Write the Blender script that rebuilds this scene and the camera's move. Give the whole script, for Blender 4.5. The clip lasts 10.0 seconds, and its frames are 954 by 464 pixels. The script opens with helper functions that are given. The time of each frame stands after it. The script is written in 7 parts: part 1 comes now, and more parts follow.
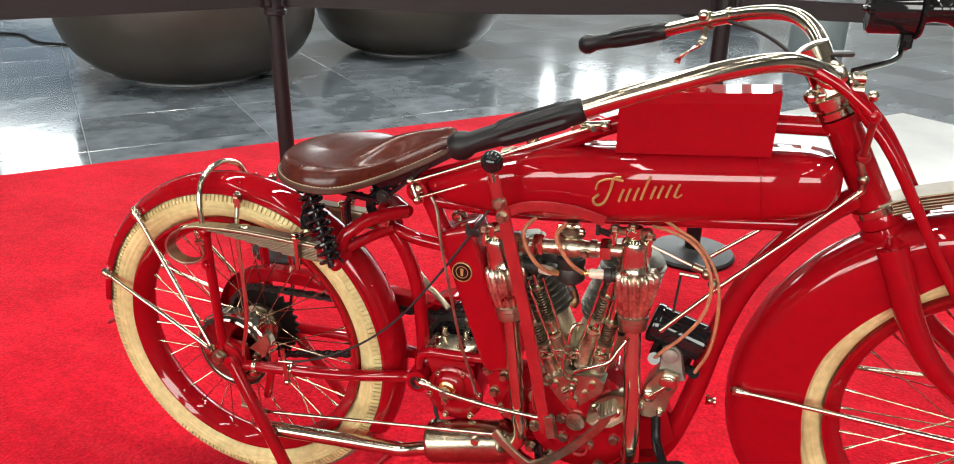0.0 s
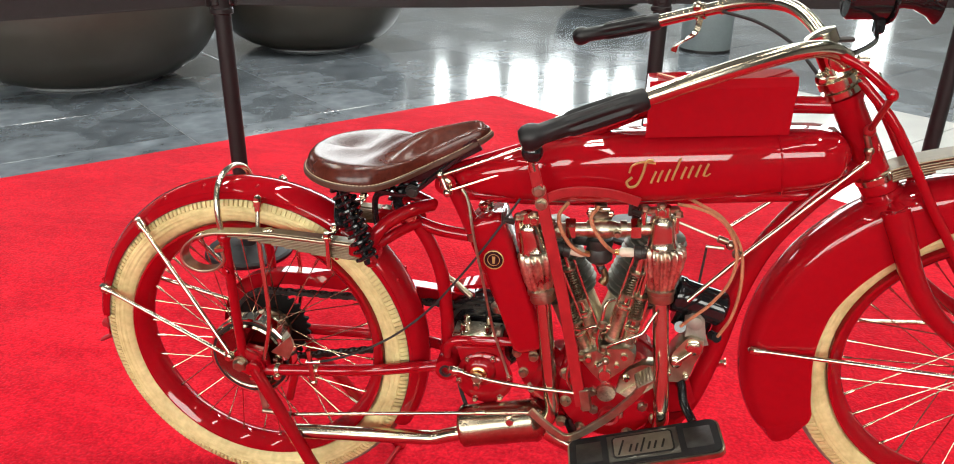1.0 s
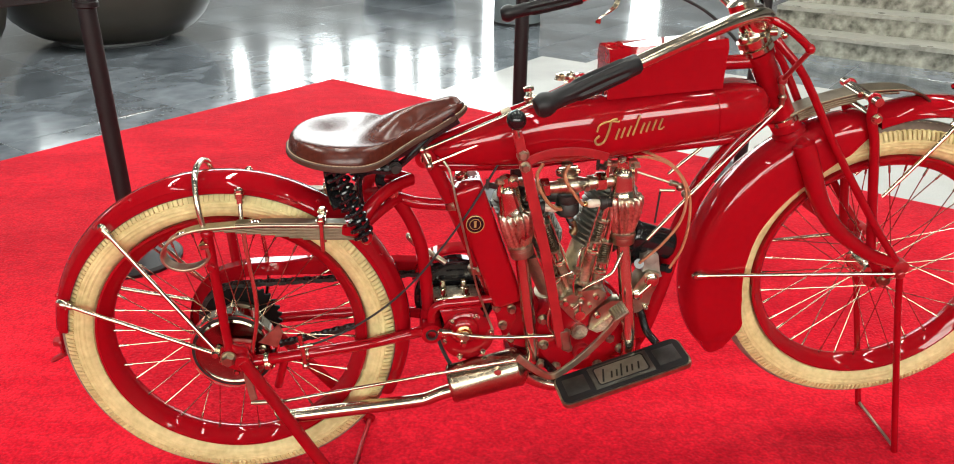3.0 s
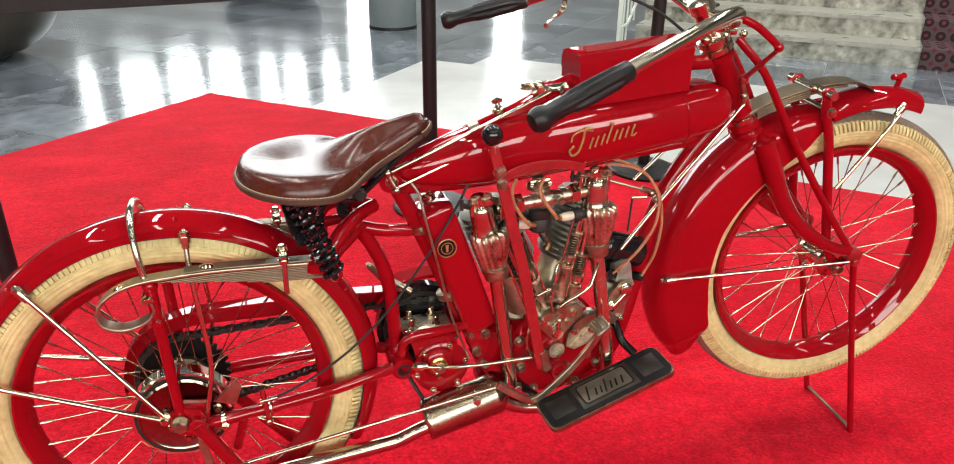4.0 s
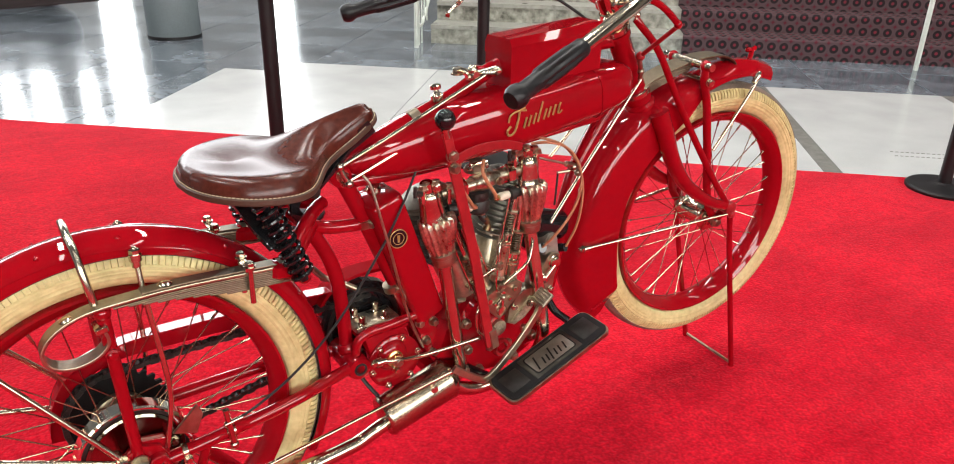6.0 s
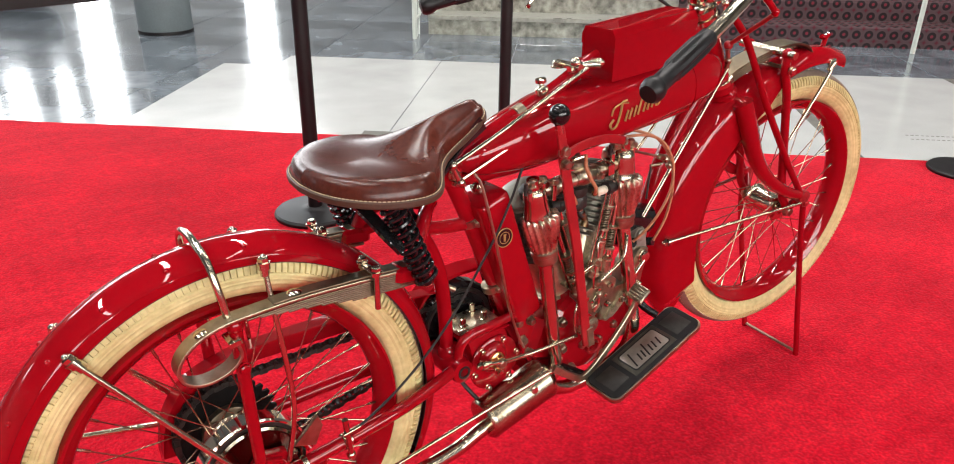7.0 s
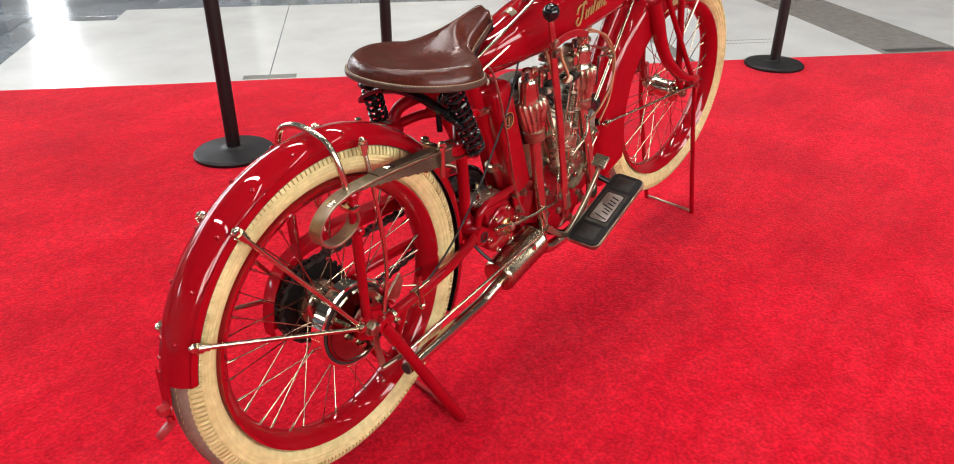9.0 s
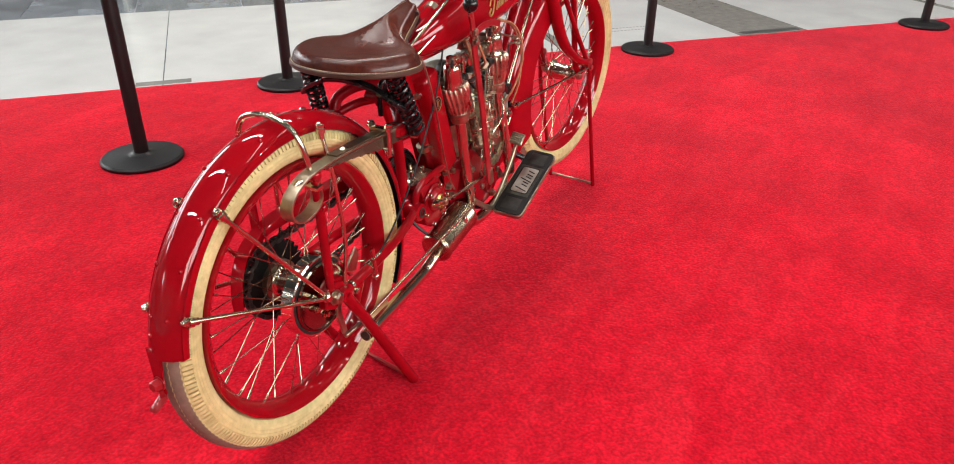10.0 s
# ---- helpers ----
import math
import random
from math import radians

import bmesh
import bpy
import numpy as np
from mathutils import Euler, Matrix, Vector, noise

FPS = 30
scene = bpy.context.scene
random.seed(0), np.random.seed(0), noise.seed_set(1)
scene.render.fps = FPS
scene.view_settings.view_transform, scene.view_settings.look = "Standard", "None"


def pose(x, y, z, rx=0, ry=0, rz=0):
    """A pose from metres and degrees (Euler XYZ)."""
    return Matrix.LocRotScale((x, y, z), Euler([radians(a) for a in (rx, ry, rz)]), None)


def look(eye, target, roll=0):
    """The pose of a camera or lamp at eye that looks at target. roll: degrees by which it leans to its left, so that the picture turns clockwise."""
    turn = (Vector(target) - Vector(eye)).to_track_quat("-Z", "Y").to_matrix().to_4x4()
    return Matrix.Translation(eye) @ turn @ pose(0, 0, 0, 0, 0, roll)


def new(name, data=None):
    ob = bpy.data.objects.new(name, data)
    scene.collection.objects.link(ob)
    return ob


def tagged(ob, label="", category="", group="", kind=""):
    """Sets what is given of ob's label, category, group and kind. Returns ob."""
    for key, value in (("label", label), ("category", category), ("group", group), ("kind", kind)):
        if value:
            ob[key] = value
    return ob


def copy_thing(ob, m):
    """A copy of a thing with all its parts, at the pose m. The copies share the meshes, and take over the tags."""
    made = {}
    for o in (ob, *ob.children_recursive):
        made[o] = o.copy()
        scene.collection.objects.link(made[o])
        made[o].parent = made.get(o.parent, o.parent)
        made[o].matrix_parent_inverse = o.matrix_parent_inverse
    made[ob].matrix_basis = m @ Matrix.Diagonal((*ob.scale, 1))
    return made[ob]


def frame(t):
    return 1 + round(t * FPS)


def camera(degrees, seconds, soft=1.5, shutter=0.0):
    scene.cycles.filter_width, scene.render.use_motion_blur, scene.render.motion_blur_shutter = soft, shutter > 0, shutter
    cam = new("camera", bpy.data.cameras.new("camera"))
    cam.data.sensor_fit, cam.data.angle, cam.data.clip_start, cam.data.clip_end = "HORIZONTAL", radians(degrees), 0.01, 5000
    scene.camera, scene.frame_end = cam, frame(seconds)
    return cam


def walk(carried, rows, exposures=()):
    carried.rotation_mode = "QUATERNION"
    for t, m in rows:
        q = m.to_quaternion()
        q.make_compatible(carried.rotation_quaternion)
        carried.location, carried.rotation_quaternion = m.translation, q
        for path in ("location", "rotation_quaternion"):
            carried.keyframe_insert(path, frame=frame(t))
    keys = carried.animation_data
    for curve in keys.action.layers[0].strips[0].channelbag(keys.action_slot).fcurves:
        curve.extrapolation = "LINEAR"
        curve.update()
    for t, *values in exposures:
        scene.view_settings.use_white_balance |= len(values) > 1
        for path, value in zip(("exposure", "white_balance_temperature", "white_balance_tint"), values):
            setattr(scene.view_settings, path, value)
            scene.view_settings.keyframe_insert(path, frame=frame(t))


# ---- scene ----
cam = camera(64.59, 10.0, soft=1.0)
PATH = [
    (0, (0.9376, -1.1727, 1.1750), (0.3485, 0.5727, 0.3962), 1.03),
    (0.5, (0.7929, -1.2232, 1.1805), (0.3135, 0.5533, 0.3968), 0.77),
    (1, (0.7115, -1.2789, 1.1866), (0.4004, 0.5295, 0.3910), 0.86),
    (1.5, (0.7106, -1.3712, 1.1896), (0.5264, 0.4466, 0.3761), 0.95),
    (2, (0.6652, -1.4625, 1.1920), (0.6253, 0.3613, 0.3722), 0.96),
    (2.5, (0.5604, -1.4499, 1.2003), (0.6213, 0.3675, 0.3677), 1.01),
    (2.7, (0.4813, -1.4333, 1.2009), (0.5976, 0.3812, 0.3678), 0.90),
    (3.8, (0.2588, -1.2896, 1.1978), (0.6947, 0.4752, 0.3639), 0.59),
    (4, (0.2249, -1.2600, 1.1942), (0.7473, 0.4839, 0.3661), 0.57),
    (4.5, (0.1318, -1.2267, 1.1973), (0.8591, 0.4487, 0.3823), 0.54),
    (5, (0.0554, -1.2027, 1.1934), (0.9439, 0.3952, 0.3827), 0.62),
    (5.2, (0.0401, -1.2010, 1.1918), (0.9738, 0.3711, 0.3814), 0.72),
    (6.3, (-0.0890, -1.1130, 1.1551), (0.9565, 0.3890, 0.3483), 1.21),
    (6.5, (-0.1047, -1.0682, 1.1547), (0.9410, 0.4318, 0.3444), 0.89),
    (7, (-0.2295, -0.9968, 1.1563), (0.8503, 0.4684, 0.3273), 0.74),
    (7.5, (-0.3706, -0.9572, 1.1377), (0.7806, 0.4447, 0.2953), 0.55),
    (8, (-0.4699, -0.9728, 1.1270), (0.7520, 0.3320, 0.2301), 0.51),
    (8.5, (-0.6042, -0.9953, 1.1483), (0.6771, 0.2243, 0.2151), 0.49),
    (9, (-0.7312, -0.9645, 1.1518), (0.6486, 0.1332, 0.2078), 0.23),
    (9.5, (-0.8481, -0.9693, 1.1587), (0.6397, -0.0259, 0.2117), 0.28),
    (10, (-0.9383, -0.9629, 1.1742), (0.6070, -0.1152, 0.2290), 0.38),
]
walk(cam, [(t, look(eye, target, roll)) for t, eye, target, roll in PATH],
     exposures=[(0.0, 0.20, 6550, 5.0), (2.5, 0.18, 6600, 4.0), (4.5, 0.11, 6550, 7.0), (6.5, 0.12, 6500, 10.0), (8.5, 0.12, 6500, 10.0), (10.0, 0.09, 6500, 10.0)])

# ---- light ----
world = bpy.data.worlds.new("world")
world.use_nodes = True
scene.world = world
world.node_tree.nodes["Background"].inputs[0].default_value = (0.75, 0.85, 1.0, 1)
world.node_tree.nodes["Background"].inputs[1].default_value = 0.10
scene.view_settings.exposure = 0.0
CEIL = 7.0
LAMP_POWER = 190.0
LAMPS = [(x, y) for x in (-4.3, -0.7, 2.9, 6.5) for y in (-5.2, 2.6)]


def ceiling_lamp(x, y):
    d = bpy.data.lights.new("ceiling_lamp", "AREA")
    d.shape, d.size, d.size_y, d.energy, d.color = "RECTANGLE", 0.22, 5.0, LAMP_POWER * (0.30 if y < 0 else 1.16), (1.0, 0.96, 0.92)
    ob = new("ceiling_lamp", d)
    ob.matrix_basis = pose(x, y, CEIL - 0.075, 0, 0, 0)
    return tagged(ob, "white fluorescent lamp in a ceiling fixture", "lamp", "ceiling lamps")


for lx, ly in LAMPS:
    ceiling_lamp(lx, ly)


# ---- materials ----
def material(name, color, rough=0.5, metal=0.0, coat=0.0, vary=0.12, scale=6.0, fine=80.0, bump=0.0, bump_scale=200.0,
             rough_vary=0.08, tint=None, spec=0.5, per_object=0.0, coat_rough=0.03, sheen=0.0):
    """A principled material whose colour varies at two scales, with fine relief."""
    m = bpy.data.materials.new(name)
    m.use_nodes = True
    nt = m.node_tree
    b = nt.nodes["Principled BSDF"]
    co = nt.nodes.new("ShaderNodeTexCoord")

    def noise_node(sc, detail):
        n = nt.nodes.new("ShaderNodeTexNoise")
        n.inputs["Scale"].default_value, n.inputs["Detail"].default_value = sc, detail
        nt.links.new(co.outputs["Object"], n.inputs["Vector"])
        return n.outputs["Fac"]

    big, small = noise_node(scale, 4), noise_node(fine, 3)
    add = nt.nodes.new("ShaderNodeMath")
    add.operation = "MULTIPLY_ADD"
    nt.links.new(small, add.inputs[0])
    add.inputs[1].default_value = 0.45
    half = nt.nodes.new("ShaderNodeMath")
    half.operation = "MULTIPLY"
    half.inputs[1].default_value = 0.55
    nt.links.new(big, half.inputs[0])
    nt.links.new(half.outputs[0], add.inputs[2])
    ramp = nt.nodes.new("ShaderNodeValToRGB")
    lo = tuple(c * (1 - vary) for c in color)
    hi = tuple(min(1.0, c * (1 + vary)) for c in (tint or color))
    ramp.color_ramp.elements[0].position, ramp.color_ramp.elements[1].position = 0.32, 0.68
    ramp.color_ramp.elements[0].color, ramp.color_ramp.elements[1].color = (*lo, 1), (*hi, 1)
    nt.links.new(add.outputs[0], ramp.inputs[0])
    out = ramp.outputs[0]
    if per_object:
        info = nt.nodes.new("ShaderNodeObjectInfo")
        hsv = nt.nodes.new("ShaderNodeHueSaturation")
        mr = nt.nodes.new("ShaderNodeMapRange")
        mr.inputs[3].default_value, mr.inputs[4].default_value = 1 - per_object, 1 + per_object
        nt.links.new(info.outputs["Random"], mr.inputs[0])
        nt.links.new(mr.outputs[0], hsv.inputs["Value"])
        nt.links.new(out, hsv.inputs["Color"])
        out = hsv.outputs[0]
    nt.links.new(out, b.inputs["Base Color"])
    rr = nt.nodes.new("ShaderNodeMapRange")
    rr.inputs[3].default_value, rr.inputs[4].default_value = max(0.0, rough - rough_vary), min(1.0, rough + rough_vary)
    nt.links.new(big, rr.inputs[0])
    nt.links.new(rr.outputs[0], b.inputs["Roughness"])
    b.inputs["Metallic"].default_value = metal
    b.inputs["Coat Weight"].default_value, b.inputs["Coat Roughness"].default_value = coat, coat_rough
    b.inputs["Specular IOR Level"].default_value = spec
    if sheen:
        b.inputs["Sheen Weight"].default_value, b.inputs["Sheen Roughness"].default_value = sheen, 0.5
        b.inputs["Sheen Tint"].default_value = (*hi, 1)
    if bump:
        bn = nt.nodes.new("ShaderNodeBump")
        bn.inputs["Strength"].default_value, bn.inputs["Distance"].default_value = bump, 0.002
        nt.links.new(noise_node(bump_scale, 3), bn.inputs["Height"])
        nt.links.new(bn.outputs[0], b.inputs["Normal"])
    return m


def glowing(name, color, strength):
    m = bpy.data.materials.new(name)
    m.use_nodes = True
    b = m.node_tree.nodes["Principled BSDF"]
    b.inputs["Base Color"].default_value = (*color, 1)
    b.inputs["Emission Color"].default_value, b.inputs["Emission Strength"].default_value = (*color, 1), strength
    return m


def cloth(name, color):
    """Thin woven cloth that lets daylight through."""
    m = bpy.data.materials.new(name)
    m.use_nodes = True
    nt = m.node_tree
    t = nt.nodes.new("ShaderNodeBsdfTranslucent")
    n = nt.nodes.new("ShaderNodeTexNoise")
    n.inputs["Scale"].default_value = 3.0
    r = nt.nodes.new("ShaderNodeMixRGB")
    r.inputs[1].default_value = (*color, 1)
    r.inputs[2].default_value = (*(c * 1.25 for c in color), 1)
    nt.links.new(n.outputs["Fac"], r.inputs[0])
    nt.links.new(r.outputs[0], t.inputs["Color"])
    nt.links.new(t.outputs[0], nt.nodes["Material Output"].inputs["Surface"])
    return m


def carpet_material():
    """Short red pile: bright fibre tips, dark gaps, brushed patches."""
    m = bpy.data.materials.new("red_carpet_pile")
    m.use_nodes = True
    nt = m.node_tree
    b = nt.nodes["Principled BSDF"]
    co = nt.nodes.new("ShaderNodeTexCoord")

    def noise_at(scale, detail, lo, hi):
        n = nt.nodes.new("ShaderNodeTexNoise")
        n.inputs["Scale"].default_value, n.inputs["Detail"].default_value = scale, detail
        nt.links.new(co.outputs["Object"], n.inputs["Vector"])
        r = nt.nodes.new("ShaderNodeMapRange")
        r.inputs[1].default_value, r.inputs[2].default_value = 0.34, 0.66
        r.inputs[3].default_value, r.inputs[4].default_value = lo, hi
        nt.links.new(n.outputs["Fac"], r.inputs[0])
        return r.outputs[0], n.outputs["Fac"]

    tuft, tuft_raw = noise_at(124.0, 4, 0.71, 1.20)
    clump, _ = noise_at(36.0, 4, 0.87, 1.11)
    patch, _ = noise_at(3.4, 7, 0.87, 1.11)
    wide, _ = noise_at(1.1, 6, 0.86, 1.12)
    # strokes where the pile has been brushed one way or the other
    sweep = nt.nodes.new("ShaderNodeMapping")
    sweep.inputs["Rotation"].default_value = (0, 0, 0.7)
    sweep.inputs["Scale"].default_value = (2.2, 7.5, 1.0)
    nt.links.new(co.outputs["Object"], sweep.inputs["Vector"])
    stroke = nt.nodes.new("ShaderNodeTexNoise")
    stroke.inputs["Scale"].default_value, stroke.inputs["Detail"].default_value = 1.0, 5
    stroke.inputs["Distortion"].default_value = 1.1
    nt.links.new(sweep.outputs[0], stroke.inputs["Vector"])
    brushed = nt.nodes.new("ShaderNodeMapRange")
    brushed.inputs[1].default_value, brushed.inputs[2].default_value = 0.36, 0.64
    brushed.inputs[3].default_value, brushed.inputs[4].default_value = 0.93, 1.06
    nt.links.new(stroke.outputs["Fac"], brushed.inputs[0])
    pale = nt.nodes.new("ShaderNodeMapRange")
    pale.inputs[1].default_value, pale.inputs[2].default_value = 0.44, 0.68
    pale.inputs[3].default_value, pale.inputs[4].default_value = 1.0, 0.990
    nt.links.new(stroke.outputs["Fac"], pale.inputs[0])
    m1, m2 = nt.nodes.new("ShaderNodeMath"), nt.nodes.new("ShaderNodeMath")
    m1.operation = m2.operation = "MULTIPLY"
    nt.links.new(tuft, m1.inputs[0]), nt.links.new(patch, m1.inputs[1])
    nt.links.new(m1.outputs[0], m2.inputs[0]), nt.links.new(wide, m2.inputs[1])
    m3 = nt.nodes.new("ShaderNodeMath")
    m3.operation = "MULTIPLY"
    nt.links.new(m2.outputs[0], m3.inputs[0]), nt.links.new(clump, m3.inputs[1])
    hsv = nt.nodes.new("ShaderNodeHueSaturation")
    hsv.inputs["Color"].default_value = (0.545, 0.0048, 0.0185, 1)
    m4 = nt.nodes.new("ShaderNodeMath")
    m4.operation = "MULTIPLY"
    nt.links.new(m3.outputs[0], m4.inputs[0]), nt.links.new(brushed.outputs[0], m4.inputs[1])
    nt.links.new(m4.outputs[0], hsv.inputs["Value"])
    nt.links.new(pale.outputs[0], hsv.inputs["Saturation"])
    nt.links.new(hsv.outputs[0], b.inputs["Base Color"])
    b.inputs["Roughness"].default_value, b.inputs["Specular IOR Level"].default_value = 0.95, 0.08
    b.inputs["Sheen Weight"].default_value, b.inputs["Sheen Roughness"].default_value = 0.36, 0.30
    b.inputs["Sheen Tint"].default_value = (1.0, 0.20, 0.27, 1)
    bn = nt.nodes.new("ShaderNodeBump")
    bn.inputs["Strength"].default_value, bn.inputs["Distance"].default_value = 0.9, 0.006
    nt.links.new(tuft_raw, bn.inputs["Height"])
    nt.links.new(bn.outputs[0], b.inputs["Normal"])
    return m


RED = material("red_enamel", (0.285, 0.0024, 0.0070), 0.5, coat=1.0, vary=0.06, scale=9, rough_vary=0.06, spec=0.0, coat_rough=0.015)
RED_DULL = material("red_enamel_worn", (0.30, 0.008, 0.012), 0.42, coat=0.4, vary=0.2, scale=30, bump=0.05, bump_scale=300, coat_rough=0.15, spec=0.3)
NICKEL = material("nickel_plate", (0.58, 0.515, 0.40), 0.18, metal=1.0, vary=0.08, scale=25, rough_vary=0.06, bump=0.02, bump_scale=150)
NICKEL_DARK = material("brown_polished_nickel", (0.26, 0.22, 0.17), 0.14, metal=1.0, vary=0.2, scale=20, rough_vary=0.06)
NICKEL_DULL = material("dull_nickel", (0.37, 0.32, 0.235), 0.33, metal=1.0, vary=0.18, scale=40, rough_vary=0.12, bump=0.08, bump_scale=260)
STEEL = material("nickel_spring_leaf", (0.165, 0.130, 0.088), 0.38, metal=1.0, vary=0.2, scale=30, rough_vary=0.1, bump=0.03)
PLATE_DARK = material("dark_bronze_plate", (0.075, 0.072, 0.06), 0.34, metal=0.7, vary=0.2, scale=60)
PLATE = material("satin_nickel_plate", (0.37, 0.36, 0.325), 0.30, metal=1.0, vary=0.15, scale=60, rough_vary=0.06)
MIRROR = material("polished_nickel", (0.78, 0.72, 0.62), 0.09, metal=1.0, vary=0.06, scale=20, rough_vary=0.05)
NICKEL_OLD = material("mottled_old_nickel", (0.38, 0.325, 0.235), 0.32, metal=1.0, vary=0.40, scale=45, fine=190, tint=(0.60, 0.53, 0.41), rough_vary=0.16, bump=0.14, bump_scale=170)
MUFFLER = material("brown_tinged_nickel", (0.40, 0.34, 0.245), 0.24, metal=1.0, vary=0.30, scale=14, fine=90, rough_vary=0.10, bump=0.015, bump_scale=60)
BARREL = material("pale_iron_barrel", (0.56, 0.49, 0.36), 0.38, metal=0.9, vary=0.22, scale=40, bump=0.1, bump_scale=300)
PEWTER = material("grey_cast_alloy", (0.30, 0.29, 0.25), 0.55, metal=0.6, vary=0.2, scale=50, bump=0.15, bump_scale=350)
BRONZE = material("dark_bronze", (0.16, 0.10, 0.05), 0.35, metal=0.9, vary=0.3, scale=60)
CREAM = material("cream_porcelain", (0.62, 0.56, 0.44), 0.25, coat=0.5, vary=0.1)
BLACK = material("black_enamel", (0.010, 0.010, 0.011), 0.5, coat=1.0, vary=0.2, scale=20, spec=0.0, coat_rough=0.02)
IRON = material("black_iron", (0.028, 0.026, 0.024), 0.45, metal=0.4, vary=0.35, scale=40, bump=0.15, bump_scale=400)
FIN = material("grey_iron_fins", (0.20, 0.19, 0.155), 0.45, metal=0.7, vary=0.25, scale=50, bump=0.1, bump_scale=400)
RUBBER = material("black_rubber", (0.011, 0.011, 0.012), 0.5, vary=0.3, scale=30, bump=0.12, bump_scale=500, spec=0.25)
GRIP = material("glossy_black_rubber", (0.010, 0.010, 0.011), 0.42, vary=0.2, scale=30, bump=0.03, bump_scale=300, spec=0.3)
TYRE = material("cream_tyre_rubber", (0.51, 0.425, 0.185), 0.62, vary=0.14, scale=9, fine=70, tint=(0.65, 0.565, 0.285), bump=0.12, bump_scale=300)
TYRE_FACE = material("grey_worn_tread_rubber", (0.20, 0.145, 0.110), 0.7, vary=0.25, scale=20, bump=0.15, bump_scale=300)
LEATHER = material("brown_saddle_leather", (0.050, 0.0090, 0.0050), 0.40, vary=0.3, scale=9, fine=120, tint=(0.074, 0.0150, 0.0085), bump=0.06, bump_scale=420, coat=0.85, coat_rough=0.26, spec=0.0)
LEATHER_EDGE = material("tan_leather_edge", (0.060, 0.026, 0.014), 0.55, vary=0.25, scale=20, fine=150, bump=0.05)
THREAD = material("cream_thread", (0.62, 0.50, 0.32), 0.8, vary=0.1)
GOLD = material("gold_leaf", (0.47, 0.31, 0.11), 0.42, metal=0.55, vary=0.15, scale=60)
BRASS = material("brass", (0.70, 0.50, 0.20), 0.28, metal=1.0, vary=0.1, scale=60)
CABLE = material("black_cable_sheath", (0.010, 0.010, 0.010), 0.6, vary=0.2)
WIRE = material("orange_braided_wire", (0.42, 0.165, 0.080), 0.6, vary=0.3, scale=150, fine=500, bump=0.3, bump_scale=700)
SOOT = material("oily_black_iron", (0.007, 0.007, 0.007), 0.6, vary=0.3, scale=60, spec=0.12)
FLAT_BLACK = material("matt_black_paint", (0.009, 0.008, 0.009), 0.48, vary=0.15, scale=12, bump=0.03, spec=0.32)
WEB = material("black_woven_belt", (0.012, 0.012, 0.013), 0.75, vary=0.2, scale=40, bump=0.3, bump_scale=600)
# backlit cloth, added as a soft glow for the slate to reflect
GLOW_CLOTH = cloth("pale_grey_glow_cloth", (0.12, 0.145, 0.17))
CARPET = carpet_material()
SLATE = material("polished_dark_slate", (0.064, 0.083, 0.102), 0.125, spec=1.0, vary=0.45, scale=1.3, fine=7, tint=(0.168, 0.193, 0.220), rough_vary=0.05, per_object=0.14)
GROUT = material("pale_grout", (0.30, 0.31, 0.32), 0.8, vary=0.15)
WHITE_FLOOR = material("white_terrazzo", (0.505, 0.52, 0.51), 0.17, vary=0.07, scale=3, fine=160, rough_vary=0.06, tint=(0.555, 0.57, 0.56))
DARK_STRIP = material("dark_terrazzo_strip", (0.20, 0.198, 0.18), 0.2, vary=0.2, scale=20, fine=200)
GRATE = material("grey_steel_grate", (0.10, 0.10, 0.10), 0.4, metal=0.5, vary=0.2, scale=40)
MARBLE = material("grey_green_marble", (0.16, 0.16, 0.13), 0.25, vary=0.5, scale=4.5, fine=18, tint=(0.34, 0.34, 0.29), bump=0.02)
MARBLE_TOP = material("pale_marble_tread", (0.34, 0.34, 0.30), 0.3, vary=0.25, scale=6, fine=25)
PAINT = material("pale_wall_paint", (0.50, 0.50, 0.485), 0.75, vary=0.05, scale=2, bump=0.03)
CEILING = material("dark_grey_ceiling_paint", (0.05, 0.05, 0.05), 0.85, vary=0.04, scale=2)
# wall paint with shade put into its colour, for unseen walls
PAINT_SHADED = material("shaded_grey_wall_paint", (0.24, 0.235, 0.225), 0.75, vary=0.06, scale=2, bump=0.03)
PALE_METAL = material("pale_painted_railing", (0.62, 0.66, 0.60), 0.4, vary=0.08)
POT = material("grey_glazed_planter", (0.044, 0.039, 0.032), 0.38, vary=0.10, scale=1.5, fine=12, coat=0.08, coat_rough=0.08, spec=0.25)
BIN = material("blue_grey_bin", (0.16, 0.19, 0.20), 0.5, vary=0.1)
SKYGLOW = glowing("daylight_outside", (0.93, 0.97, 1.0), 8.4)
# fill glow added to the south, lifts the machine's near side
SOUTH_FILL = glowing("added_fill_glow_south", (1.0, 0.985, 0.95), 8.6)


